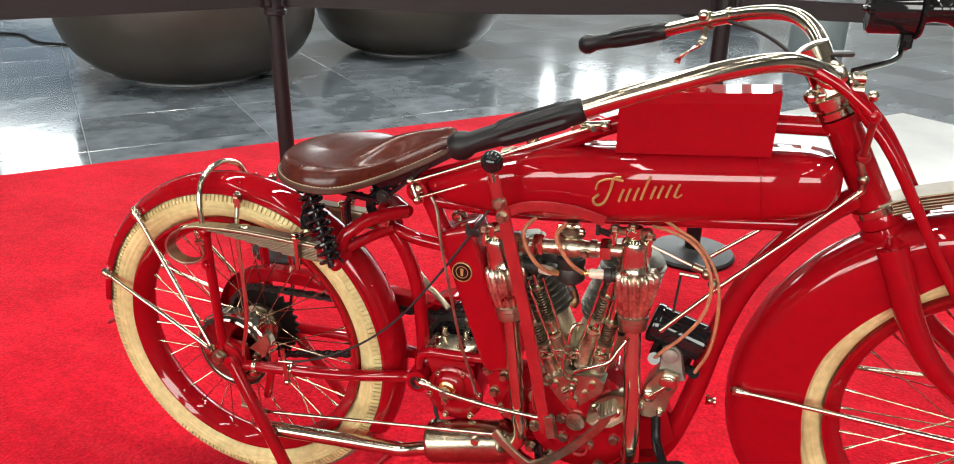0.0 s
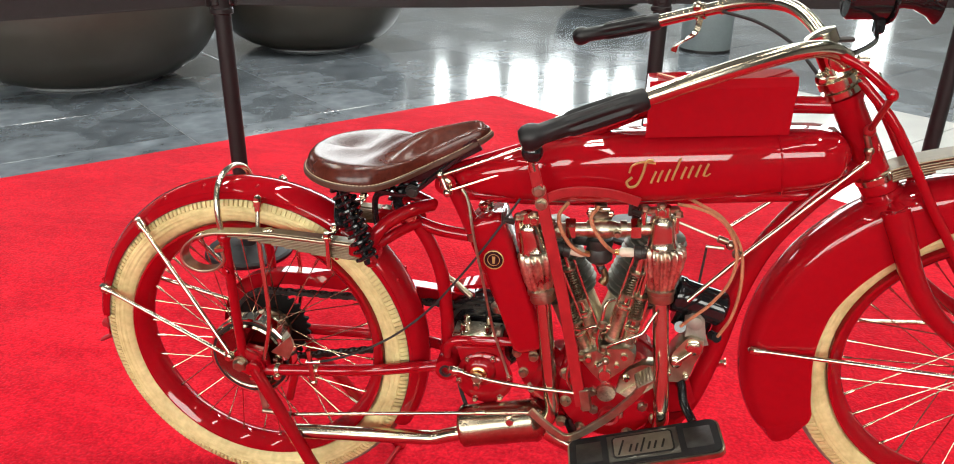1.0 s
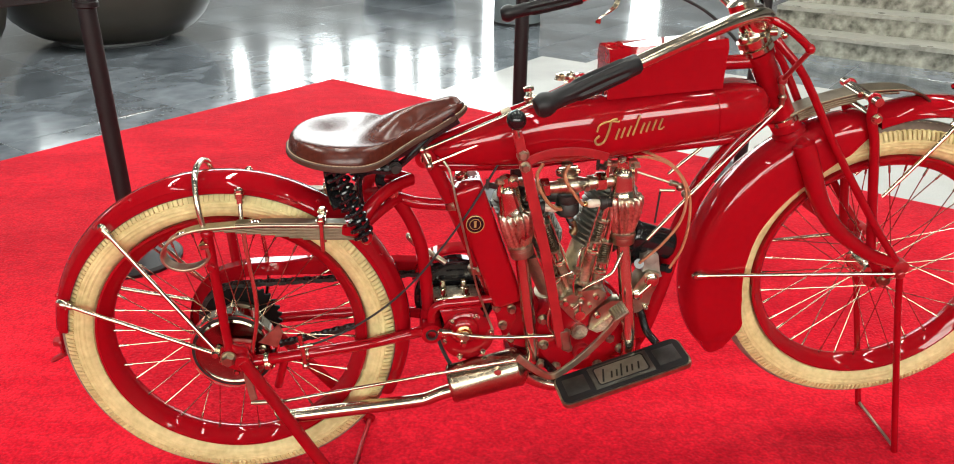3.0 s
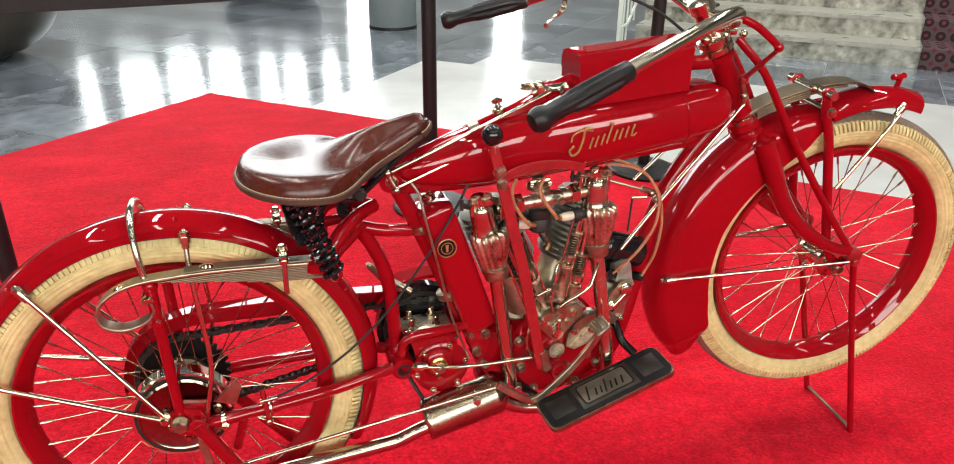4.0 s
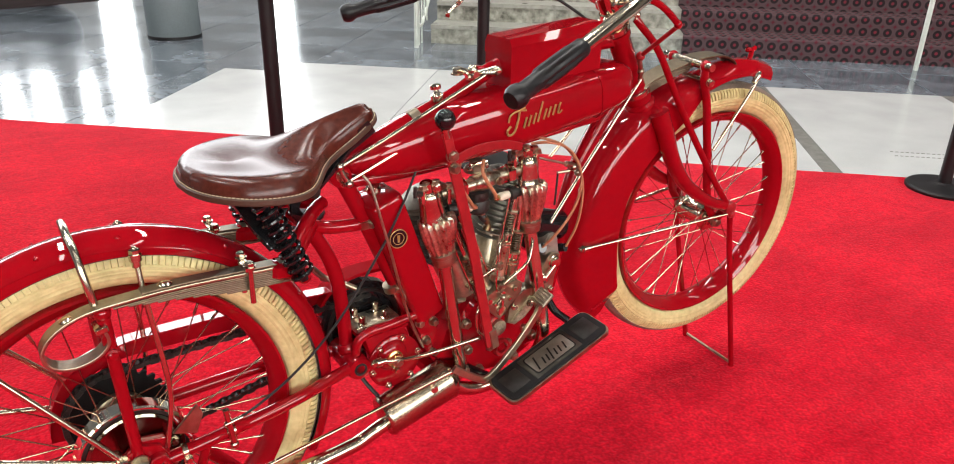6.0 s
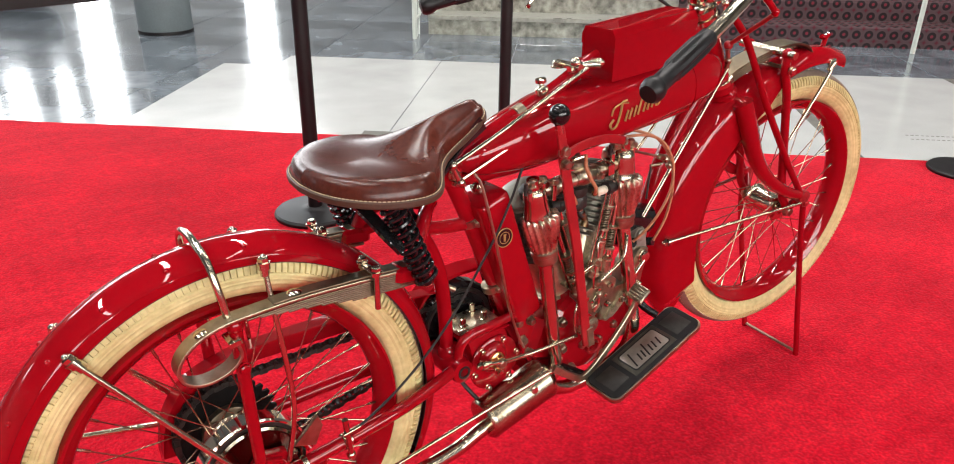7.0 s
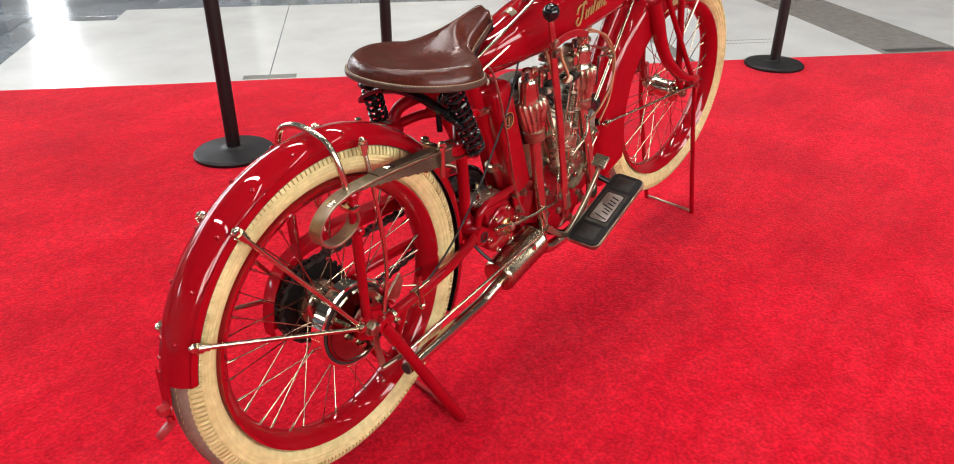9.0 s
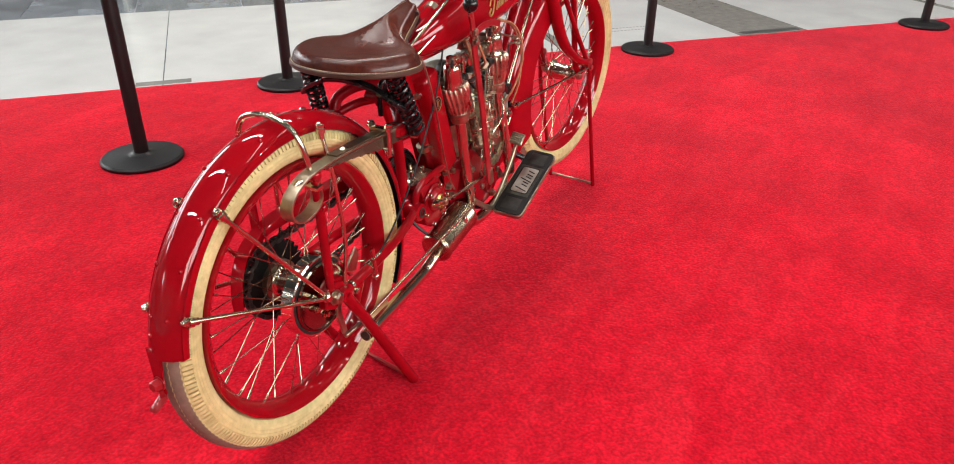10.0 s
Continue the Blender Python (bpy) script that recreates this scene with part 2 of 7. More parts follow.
def runner_material():
    """Woven stair carpet: rows of dark red stars on a dark ground."""
    m = material("patterned_stair_carpet", (0.085, 0.062, 0.066), 0.95, vary=0.3, scale=40, fine=300, bump=0.4, bump_scale=500, spec=0.1)
    nt = m.node_tree
    b = nt.nodes["Principled BSDF"]
    base = b.inputs["Base Color"].links[0].from_socket
    co = nt.nodes.new("ShaderNodeTexCoord")
    mp = nt.nodes.new("ShaderNodeMapping")
    mp.inputs["Scale"].default_value = (10.0, 10.0, 10.0)
    nt.links.new(co.outputs["UV"], mp.inputs["Vector"])
    vo = nt.nodes.new("ShaderNodeTexVoronoi")
    vo.inputs["Scale"].default_value, vo.inputs["Randomness"].default_value = 1.0, 0.0
    nt.links.new(mp.outputs[0], vo.inputs["Vector"])
    rp = nt.nodes.new("ShaderNodeValToRGB")
    rp.color_ramp.elements[0].position, rp.color_ramp.elements[1].position = 0.11, 0.15
    rp.color_ramp.elements[0].color, rp.color_ramp.elements[1].color = (0.20, 0.02, 0.035, 1), (0.014, 0.011, 0.012, 1)
    for at, col in ((0.33, (0.014, 0.011, 0.012, 1)), (0.38, (0.105, 0.066, 0.072, 1)), (0.56, (0.095, 0.058, 0.064, 1)), (0.62, (0.12, 0.016, 0.028, 1))):
        el = rp.color_ramp.elements.new(at)
        el.color = col
    nt.links.new(vo.outputs["Distance"], rp.inputs[0])
    mix = nt.nodes.new("ShaderNodeMix")
    mix.data_type = "RGBA"
    mix.inputs[0].default_value = 0.8
    nt.links.new(base, mix.inputs[6])
    nt.links.new(rp.outputs[0], mix.inputs[7])
    nt.links.new(mix.outputs[2], b.inputs["Base Color"])
    return m


RUNNER = runner_material()


# ---- mesh helpers ----
class Form:
    """Collects vertices and faces of one mesh."""

    def __init__(self):
        self.v, self.f = [], []

    def ring_strip(self, rings, close_ring=True, close_path=False, caps=True):
        n, start = len(rings[0]), len(self.v)
        for r in rings:
            self.v += [tuple(p) for p in r]
        last = len(rings) if close_path else len(rings) - 1
        for i in range(last):
            a, b = start + i * n, start + ((i + 1) % len(rings)) * n
            for j in range(n if close_ring else n - 1):
                k = (j + 1) % n
                self.f.append((a + j, a + k, b + k, b + j))
        if caps and close_ring and not close_path:
            self.f.append(tuple(start + j for j in reversed(range(n))))
            self.f.append(tuple(start + (len(rings) - 1) * n + j for j in range(n)))
        return self

    def tube(self, pts, r, seg=10, close=False, caps=True, flat=None, up=None):
        """A tube along points; r: one radius or one for each point. flat=(a, b): an elliptical or strap section instead, up: its b axis."""
        pts = [Vector(p) for p in pts]
        n = len(pts)
        tang = []
        for i in range(n):
            a = pts[i - 1] if i or close else pts[0]
            b = pts[(i + 1) % n] if i < n - 1 or close else pts[-1]
            tang.append((b - a).normalized())
        side = Vector(up) if up else (Vector((0, 0, 1)) if abs(tang[0].z) < 0.9 else Vector((1, 0, 0)))
        rings = []
        for i in range(n):
            side = (Vector(up) if up else side)
            side = (side - tang[i] * side.dot(tang[i])).normalized()
            other = tang[i].cross(side)
            rad = r[i] if isinstance(r, (list, tuple)) else r
            if flat:
                a, b = flat
                c = min(a, b) * 0.35
                sec = [(a - c, b), (-a + c, b), (-a, b - c), (-a, -b + c), (-a + c, -b), (a - c, -b), (a, -b + c), (a, b - c)]
                rings.append([pts[i] + other * x + side * y for x, y in sec])
            else:
                rings.append([pts[i] + (side * math.cos(t) + other * math.sin(t)) * rad for t in (2 * math.pi * k / seg for k in range(seg))])
        return self.ring_strip(rings, True, close, caps)

    def lathe(self, profile, origin, axis=(0, 1, 0), seg=32, caps=True):
        """Turns (radius, height) pairs round an axis through origin."""
        ax = Vector(axis).normalized()
        s = Vector((0, 0, 1)) if abs(ax.z) < 0.9 else Vector((1, 0, 0))
        s = (s - ax * s.dot(ax)).normalized()
        o = ax.cross(s)
        c = Vector(origin)
        rings = [[c + ax * h + (s * math.cos(t) + o * math.sin(t)) * max(r, 1e-5) for t in (2 * math.pi * k / seg for k in range(seg))] for r, h in profile]
        return self.ring_strip(rings, True, False, caps)

    def box(self, size, m, bevel=0.003):
        """A box with chamfered edges, at the pose m."""
        x, y, z = (s / 2 for s in size)
        b = min(bevel, x * 0.9, y * 0.9, z * 0.9)
        rings = []
        for h, inset in ((-z, b), (-z + b, 0), (z - b, 0), (z, b)):
            xx, yy = x - inset, y - inset
            sec = [(xx - b, yy), (-xx + b, yy), (-xx, yy - b), (-xx, -yy + b), (-xx + b, -yy), (xx - b, -yy), (xx, -yy + b), (xx, yy - b)]
            rings.append([m @ Vector((p, q, h)) for p, q in sec])
        return self.ring_strip(rings)

    def slab(self, outline, z0, z1):
        """A flat slab with the given outline (counterclockwise)."""
        s, n = len(self.v), len(outline)
        self.v += [(x, y, z0) for x, y in outline] + [(x, y, z1) for x, y in outline]
        self.f.append(tuple(s + n + i for i in range(n)))
        self.f.append(tuple(s + i for i in reversed(range(n))))
        for i in range(n):
            j = (i + 1) % n
            self.f.append((s + i, s + j, s + n + j, s + n + i))
        return self

    def plate(self, outline, y0, y1, bevel=0.0015):
        """A plate in the xz plane with the given outline, from y0 to y1."""
        c = (sum(p[0] for p in outline) / len(outline), sum(p[1] for p in outline) / len(outline))
        inner = [(p[0] + (c[0] - p[0]) * 0.03, p[1] + (c[1] - p[1]) * 0.03) for p in outline]
        rings = []
        for out, y in ((inner, y0), (outline, y0 + bevel), (outline, y1 - bevel), (inner, y1)):
            rings.append([(x, y, z) for x, z in out])
        return self.ring_strip(rings)

    def ball(self, c, r, seg=16):
        prof = [(r * math.sin(math.pi * i / 10), -r * math.cos(math.pi * i / 10)) for i in range(11)]
        return self.lathe(prof, c, (0, 0, 1), seg, caps=False)

    def bolt(self, c, axis=(0, -1, 0), r=0.007, h=0.006):
        self.lathe([(r * 1.35, 0), (r * 1.35, h * 0.25), (r, h * 0.25)], c, axis, 16)
        return self.lathe([(r * 1.1, h * 0.2), (r * 1.1, h), (r * 0.8, h * 1.25)], c, axis, 6)

    def mesh(self, name, mat, angle=38):
        me = bpy.data.meshes.new(name)
        me.from_pydata(self.v, [], self.f)
        bm = bmesh.new()
        bm.from_mesh(me)
        bmesh.ops.recalc_face_normals(bm, faces=bm.faces)
        bm.to_mesh(me)
        bm.free()
        me.polygons.foreach_set("use_smooth", [True] * len(me.polygons))
        me.set_sharp_from_angle(angle=radians(angle))
        me.materials.append(mat)
        return me


def thing(name, at, label, category, group=""):
    ob = new(name)
    ob.location = at
    ob.empty_display_size = 0.1
    return tagged(ob, label, category, group)


def part(name, form, mat, parent, label="", m=None, angle=38):
    """One mesh under a thing or a part, its vertices in world metres unless m places it."""
    me = form if isinstance(form, bpy.types.Mesh) else form.mesh(name, mat, angle)
    ob = new(name, me)
    ob.parent = parent
    if parent.type == "EMPTY":
        ob.matrix_parent_inverse = Matrix.Translation(-parent.location)
    if m is not None:
        ob.matrix_basis = m
    return tagged(ob, label)


def structure(name, form, mat, label, parent=None):
    ob = new(name, form.mesh(name, mat))
    ob.parent = parent
    return tagged(ob, label, kind="structure")


def smooth(pts, n=6, close=False):
    """Points on a Catmull-Rom curve through pts."""
    p = [Vector(q) for q in pts]
    out, last = [], len(p) if close else len(p) - 1
    for i in range(last):
        a, b = p[i], p[(i + 1) % len(p)]
        z = p[i - 1] if i or close else a * 2 - b
        c = p[(i + 2) % len(p)] if i + 2 < len(p) or close else b * 2 - a
        for k in range(n):
            t = k / n
            out.append(0.5 * ((2 * a) + (b - z) * t + (2 * z - 5 * a + 4 * b - c) * t * t + (3 * a - z - 3 * b + c) * t ** 3))
    if not close:
        out.append(p[-1])
    return out


def helix(a, b, r, turns, per=14):
    a, b = Vector(a), Vector(b)
    ax = (b - a).normalized()
    s = ax.orthogonal().normalized()
    o = ax.cross(s)
    n = int(turns * per)
    return [a + (b - a) * (i / n) + (s * math.cos(2 * math.pi * i / per) + o * math.sin(2 * math.pi * i / per)) * r for i in range(n + 1)]


def interp(x, xs, ys):
    return float(np.interp(x, xs, ys))


# ---- hall ----
FLOOR = -0.016
PILE = -0.006
X0, X1, Y0, Y1 = -19.0, 13.0, -9.0, 14.0

floor_base = structure("floor", Form().slab([(X0, Y0), (X1, Y0), (X1, 19), (X0, 19)], FLOOR - 0.2, FLOOR - 0.004), GROUT, "polished dark slate floor of the hall with pale joints")
structure("ceiling", Form().slab([(X0, Y0), (X1, Y0), (X1, Y1), (X0, Y1)], CEIL, CEIL + 0.2), CEILING, "dark grey painted ceiling of the hall")
south = Form()
SOUTH = [(-8.4, -5.2), (-4.6, -1.4), (-0.8, 2.4), (3.0, 6.2)]     # unseen glazed bays behind the camera, added to let in fill light
edge = X0
for ox0, ox1 in SOUTH:
    south.slab([(edge, Y0 - 0.3), (ox0, Y0 - 0.3), (ox0, Y0), (edge, Y0)], FLOOR - 0.01, CEIL)
    south.slab([(ox0, Y0 - 0.3), (ox1, Y0 - 0.3), (ox1, Y0), (ox0, Y0)], FLOOR - 0.01, 1.9)
    south.slab([(ox0, Y0 - 0.3), (ox1, Y0 - 0.3), (ox1, Y0), (ox0, Y0)], 5.2, CEIL)
    edge = ox1
south.slab([(edge, Y0 - 0.3), (X1, Y0 - 0.3), (X1, Y0), (edge, Y0)], FLOOR - 0.01, CEIL)
structure("wall_south", south, PAINT_SHADED, "unseen shaded grey wall with glazed bays added for fill light")
# added glowing sheet that lights the near side through the bays
structure("backdrop_south", Form().slab([(X0, Y0 - 2.6), (X1, Y0 - 2.6), (X1, Y0 - 2.5), (X0, Y0 - 2.5)], -0.5, 7.0), SOUTH_FILL, "glowing fill sheet added outside the unseen glazed bays")
# unseen wall in the paler paint, a reflector for the machine's rear
structure("wall_west", Form().slab([(X0 - 0.3, Y0), (X0, Y0), (X0, Y1), (X0 - 0.3, Y1)], FLOOR - 0.01, CEIL), PAINT, "plain unseen wall, pale to throw light back")
# unseen wall, kept dark by its colour so that it reflects little
structure("wall_east", Form().slab([(X1, Y0), (X1 + 0.3, Y0), (X1 + 0.3, Y1), (X1, Y1)], FLOOR - 0.01, CEIL), PAINT_SHADED, "plain unseen wall with shade in its grey")

# window wall: openings from sill to head, two glazed doors down to the floor
OPENINGS = [(-2.88, -2.57, 1.88), (-2.18, -1.50, 1.88), (-1.33, -0.72, 1.83), (-0.59, 0.01, 1.79),
            (0.34, 0.69, 1.91), (0.80, 1.24, 1.88), (1.57, 1.90, 1.88), (2.11, 2.71, 0.03), (5.13, 5.77, 0.03)]
HEAD, RAIL = 6.4, 4.0          # head of the clerestory, top of the piers below it
CLEAR = (-7.2, 6.6)            # the clerestory runs between these
FAR = (-18.8, -15.1, 4.75)      # a window farther along, open above an added backlit cloth: from, to, foot of the open part
wall = Form()
for fx0, fx1, fz0, fz1 in ((X0, FAR[0], FLOOR - 0.01, CEIL), (FAR[1], CLEAR[0], FLOOR - 0.01, CEIL), (FAR[0], FAR[1], FLOOR - 0.01, 1.4), (FAR[0], FAR[1], FAR[2] - 0.15, FAR[2]), (FAR[0], FAR[1], HEAD, CEIL)):
    wall.slab([(fx0, Y1), (fx1, Y1), (fx1, Y1 + 0.2), (fx0, Y1 + 0.2)], fz0, fz1)
wall.slab([(CLEAR[1], Y1), (X1, Y1), (X1, Y1 + 0.2), (CLEAR[1], Y1 + 0.2)], FLOOR - 0.01, CEIL)
wall.slab([(CLEAR[0], Y1), (CLEAR[1], Y1), (CLEAR[1], Y1 + 0.2), (CLEAR[0], Y1 + 0.2)], HEAD, CEIL)
edge = CLEAR[0]
for ox0, ox1, sill in OPENINGS:
    wall.slab([(edge, Y1), (ox0, Y1), (ox0, Y1 + 0.2), (edge, Y1 + 0.2)], FLOOR - 0.01, RAIL)
    wall.slab([(ox0, Y1), (ox1, Y1), (ox1, Y1 + 0.2), (ox0, Y1 + 0.2)], FLOOR - 0.01, sill)
    edge = ox1
wall.slab([(edge, Y1), (CLEAR[1], Y1), (CLEAR[1], Y1 + 0.2), (edge, Y1 + 0.2)], FLOOR - 0.01, RAIL)
wall_north = structure("wall_north", wall, PAINT, "pale wall with tall windows, a clerestory and two glazed doors")
for i, (ox0, ox1, sill) in enumerate(OPENINGS):
    fr = Form()
    for cx, cz, w, h in ((ox0 + 0.02, (sill + RAIL) / 2, 0.04, RAIL - sill), (ox1 - 0.02, (sill + RAIL) / 2, 0.04, RAIL - sill),
                         ((ox0 + ox1) / 2, sill + 0.02, ox1 - ox0 - 0.08, 0.04), ((ox0 + ox1) / 2, RAIL - 0.02, ox1 - ox0 - 0.08, 0.04)):
        fr.box((w, 0.06, h), pose(cx, Y1 + 0.1, cz), 0.004)
    structure("window_%d" % (i + 1), fr, PALE_METAL, "pale metal window frame in the wall")
# unseen cloth added here so that its glow brightens the slate
blind = thing("roller_blind", ((FAR[0] + FAR[1]) / 2, Y1 + 0.06, 1.4), "pale grey roller blind drawn over a window", "blind")
part("cloth", Form().slab([(FAR[0] + 0.05, Y1 + 0.05), (FAR[1] - 0.05, Y1 + 0.05), (FAR[1] - 0.05, Y1 + 0.056), (FAR[0] + 0.05, Y1 + 0.056)], 1.45, FAR[2] - 0.2), GLOW_CLOTH, blind)
part("hem_bar", Form().tube([(FAR[0] + 0.05, Y1 + 0.053, 1.45), (FAR[1] - 0.05, Y1 + 0.053, 1.45)], 0.012, 10), PALE_METAL, blind)
bars = Form()
for k in range(13):
    bars.box((0.06, 0.08, HEAD - RAIL), pose(CLEAR[0] + 0.03 + (CLEAR[1] - CLEAR[0] - 0.06) * k / 12, Y1 + 0.1, (HEAD + RAIL) / 2), 0.004)
structure("window_%d" % (len(OPENINGS) + 1), bars, PALE_METAL, "pale metal mullions of the clerestory")
structure("backdrop", Form().slab([(X0 - 6, 18.2), (X1 + 6, 18.2), (X1 + 6, 18.3), (X0 - 6, 18.3)], -0.5, 10.0), SKYGLOW, "bright daylight outside the windows")

for lx, ly in LAMPS:
    fx = thing("ceiling_fixture", (lx, ly, CEIL - 0.07), "white rectangular ceiling fixture", "lamp", "ceiling fixtures")
    rim = Form()
    for dx, dy, w, l in ((-0.135, 0, 0.04, 5.1), (0.135, 0, 0.04, 5.1), (0, -2.53, 0.23, 0.04), (0, 2.53, 0.23, 0.04)):
        rim.box((w, l, 0.08), pose(lx + dx, ly + dy, CEIL - 0.045), 0.004)
    part("fixture_frame", rim, PALE_METAL, fx)

# ---- red carpet ----
APEX = Vector((-0.057, 3.785, 0))
EDGE, OUT = Vector((0.740, -0.6726, 0)), Vector((0.6726, 0.740, 0))


def carpet():
    left, right = -Vector((0.670, 0.7424, 0)), EDGE
    f, n = Form(), 90
    span_l, span_r = 10.2, 9.6
    for i in range(n + 1):
        for j in range(n + 1):
            p = APEX + left * (span_l * i / n) + right * (span_r * j / n)
            wave = 0.006 * noise.noise(p * 0.9)
            e = 0.010 * noise.noise(p * 2.1)
            q = p + (right * e if j in (0, n) else left * e if i in (0, n) else Vector())
            f.v.append((q.x, q.y, PILE + (wave * 0.35 if 0 < i < n and 0 < j < n else -0.003)))
    for i in range(n):
        for j in range(n):
            a = i * (n + 1) + j
            f.f.append((a, a + 1, a + n + 2, a + n + 1))
    # edge down to the floor
    rim = [j for j in range(n + 1)] + [i * (n + 1) + n for i in range(1, n + 1)] + [n * (n + 1) + j for j in reversed(range(n))] + [i * (n + 1) for i in reversed(range(1, n))]
    s = len(f.v)
    f.v += [(f.v[k][0], f.v[k][1], FLOOR) for k in rim]
    for k in range(len(rim)):
        l = (k + 1) % len(rim)
        f.f.append((rim[k], rim[l], s + l, s + k))
    ob = new("carpet", f.mesh("carpet", CARPET))
    return tagged(ob, "bright red short pile carpet laid on the floor", "carpet")


carpet()

# white terrazzo field beside the carpet, with its joints and dark strips, laid out along the carpet's edge
WZ = FLOOR + 0.004


def along(u, v):
    """A floor point u metres along the carpet's right-hand edge and v metres outside it."""
    p = APEX + EDGE * u + OUT * v
    return (p.x, p.y)


def field(u0, u1, v0, v1):
    return [along(u0, v0), along(u1, v0), along(u1, v1), along(u0, v1)]


white_field = structure("floor_white", Form().slab(field(0.8, 11.5, -0.3, 1.88), FLOOR - 0.05, FLOOR - 0.001), GROUT, "white terrazzo field in the floor with dark strips")


def floor_slab(name, pts, mat, z=WZ):
    ob = new(name, Form().slab(pts, FLOOR - 0.003, z).mesh(name, mat))
    ob.parent = white_field
    return ob


floor_slab("slab", [along(0.785, -0.3), along(2.231, -0.3), along(2.231, 1.905), along(1.09, 1.905), along(1.09, 1.576), along(0.70, 1.576)], WHITE_FLOOR)
floor_slab("slab", field(2.237, 4.507, -0.3, 1.90), WHITE_FLOOR)
floor_slab("strip", field(4.51, 4.595, -0.3, 1.89), DARK_STRIP)
floor_slab("slab", field(4.598, 5.762, -0.3, 1.89), WHITE_FLOOR)
floor_slab("strip", field(5.765, 6.297, -0.3, 1.89), DARK_STRIP)
floor_slab("slab", field(6.30, 11.5, -0.3, 1.92), WHITE_FLOOR)
floor_slab("grate", field(2.10, 2.375, 0.03, 0.095), DARK_STRIP, WZ + 0.002)
floor_slab("grate", field(5.81, 6.25, 0.03, 0.10), GRATE, WZ + 0.002)
floor_slab("joint_strip", field(7.79, 7.86, -0.3, 1.90), DARK_STRIP, WZ + 0.002)
for row in (0.36, 0.43):
    for k in range(14):
        floor_slab("drain_slot", field(4.95 + 0.026 * k, 4.965 + 0.026 * k, row, row + 0.007), DARK_STRIP, WZ + 0.0015)


# ---- crowd barrier ----
def barrier_post():
    p = thing("barrier_post", (0, 0, 0), "matt black crowd barrier post on a round base", "barrier post", "barrier posts")
    part("base", Form().lathe([(0.156, 0.0), (0.158, 0.004), (0.158, 0.012), (0.150, 0.020), (0.06, 0.026), (0.034, 0.030), (0.030, 0.034)], (0, 0, 0), (0, 0, 1), 48), FLAT_BLACK, p)
    part("pole", Form().lathe([(0.0275, 0.025), (0.0275, 0.87)], (0, 0, 0), (0, 0, 1), 28), FLAT_BLACK, p)
    head = Form().lathe([(0.031, 0.855), (0.037, 0.858), (0.037, 0.872), (0.034, 0.875), (0.034, 0.955), (0.038, 0.958), (0.038, 0.985), (0.030, 0.992)], (0, 0, 0), (0, 0, 1), 28)
    h = part("belt_head", head, FLAT_BLACK, p)
    for k in range(4):
        clip = Form().box((0.012, 0.022, 0.062), pose(0, 0, 0, 0, 0, 90 * k) @ pose(0.037, 0, 0.915), 0.003)
        part("belt_clip", clip, FLAT_BLACK, h)
    return p


POSTS = [(-0.548, 1.078), (0.873, 1.559), (1.933, 1.735), (3.531, 0.325), (5.125, -1.118), (-2.0, -0.41)]
first = barrier_post()
first.location = (*POSTS[0], PILE)
for px, py in POSTS[1:]:
    copy_thing(first, pose(px, py, PILE))


def barrier_belt(a, b):
    """A woven belt between two posts, sagging slightly."""
    a, b = Vector((*a, 0.907)), Vector((*b, 0.907))
    d = (b - a).normalized()
    pts = [a + d * 0.04 + (b - a - d * 0.08) * (i / 10) + Vector((0, 0, -0.012 * math.sin(math.pi * i / 10))) for i in range(11)]
    belt = thing("barrier_belt", tuple(a), "black woven belt stretched between two barrier posts", "barrier belt", "barrier belts")
    part("webbing", Form().tube(pts, 0, flat=(0.0012, 0.030), up=(0, 0, 1)), WEB, belt)
    for h in (-0.027, 0.027):
        part("hem", Form().tube([p + Vector((0, 0, h)) for p in pts], 0, flat=(0.0020, 0.0026), up=(0, 0, 1)), WEB, belt)
    turn_z = math.degrees(math.atan2(d.y, d.x))
    for p in (pts[0], pts[-1]):
        part("belt_end", Form().box((0.022, 0.008, 0.066), pose(p.x, p.y, p.z, 0, 0, turn_z), 0.003), FLAT_BLACK, belt)
    return belt


for a, b in ((0, 1), (1, 2), (2, 3), (3, 4), (5, 0)):
    barrier_belt(POSTS[a], POSTS[b])


# ---- planters, bin ----
def planter(x, y, s):
    p = thing("planter", (x, y, FLOOR), "large grey glazed bowl planter on the floor", "planter", "planters")
    prof = [(0.52, 0.0), (0.55, 0.005), (0.56, 0.02), (0.62, 0.028), (0.76, 0.075), (0.90, 0.16), (1.01, 0.27), (1.09, 0.40), (1.13, 0.54), (1.14, 0.68), (1.11, 0.84), (1.04, 0.98), (0.96, 1.06), (0.90, 1.07), (0.88, 1.04), (0.9, 0.9), (0.85, 0.86), (0.0, 0.86)]
    part("bowl", Form().lathe([(r * s, h * s) for r, h in prof], (x, y, FLOOR), (0, 0, 1), 72), POT, p)
    part("foot_ring", Form().lathe([(0.575 * s, 0.0), (0.585 * s, 0.008), (0.575 * s, 0.02)], (x, y, FLOOR), (0, 0, 1), 72), GROUT, p, "grey foot ring")
    return p


planter(-3.02, 3.69, 0.815)
planter(-2.00, 5.44, 0.745)
planter(0.57, 9.10, 0.55)

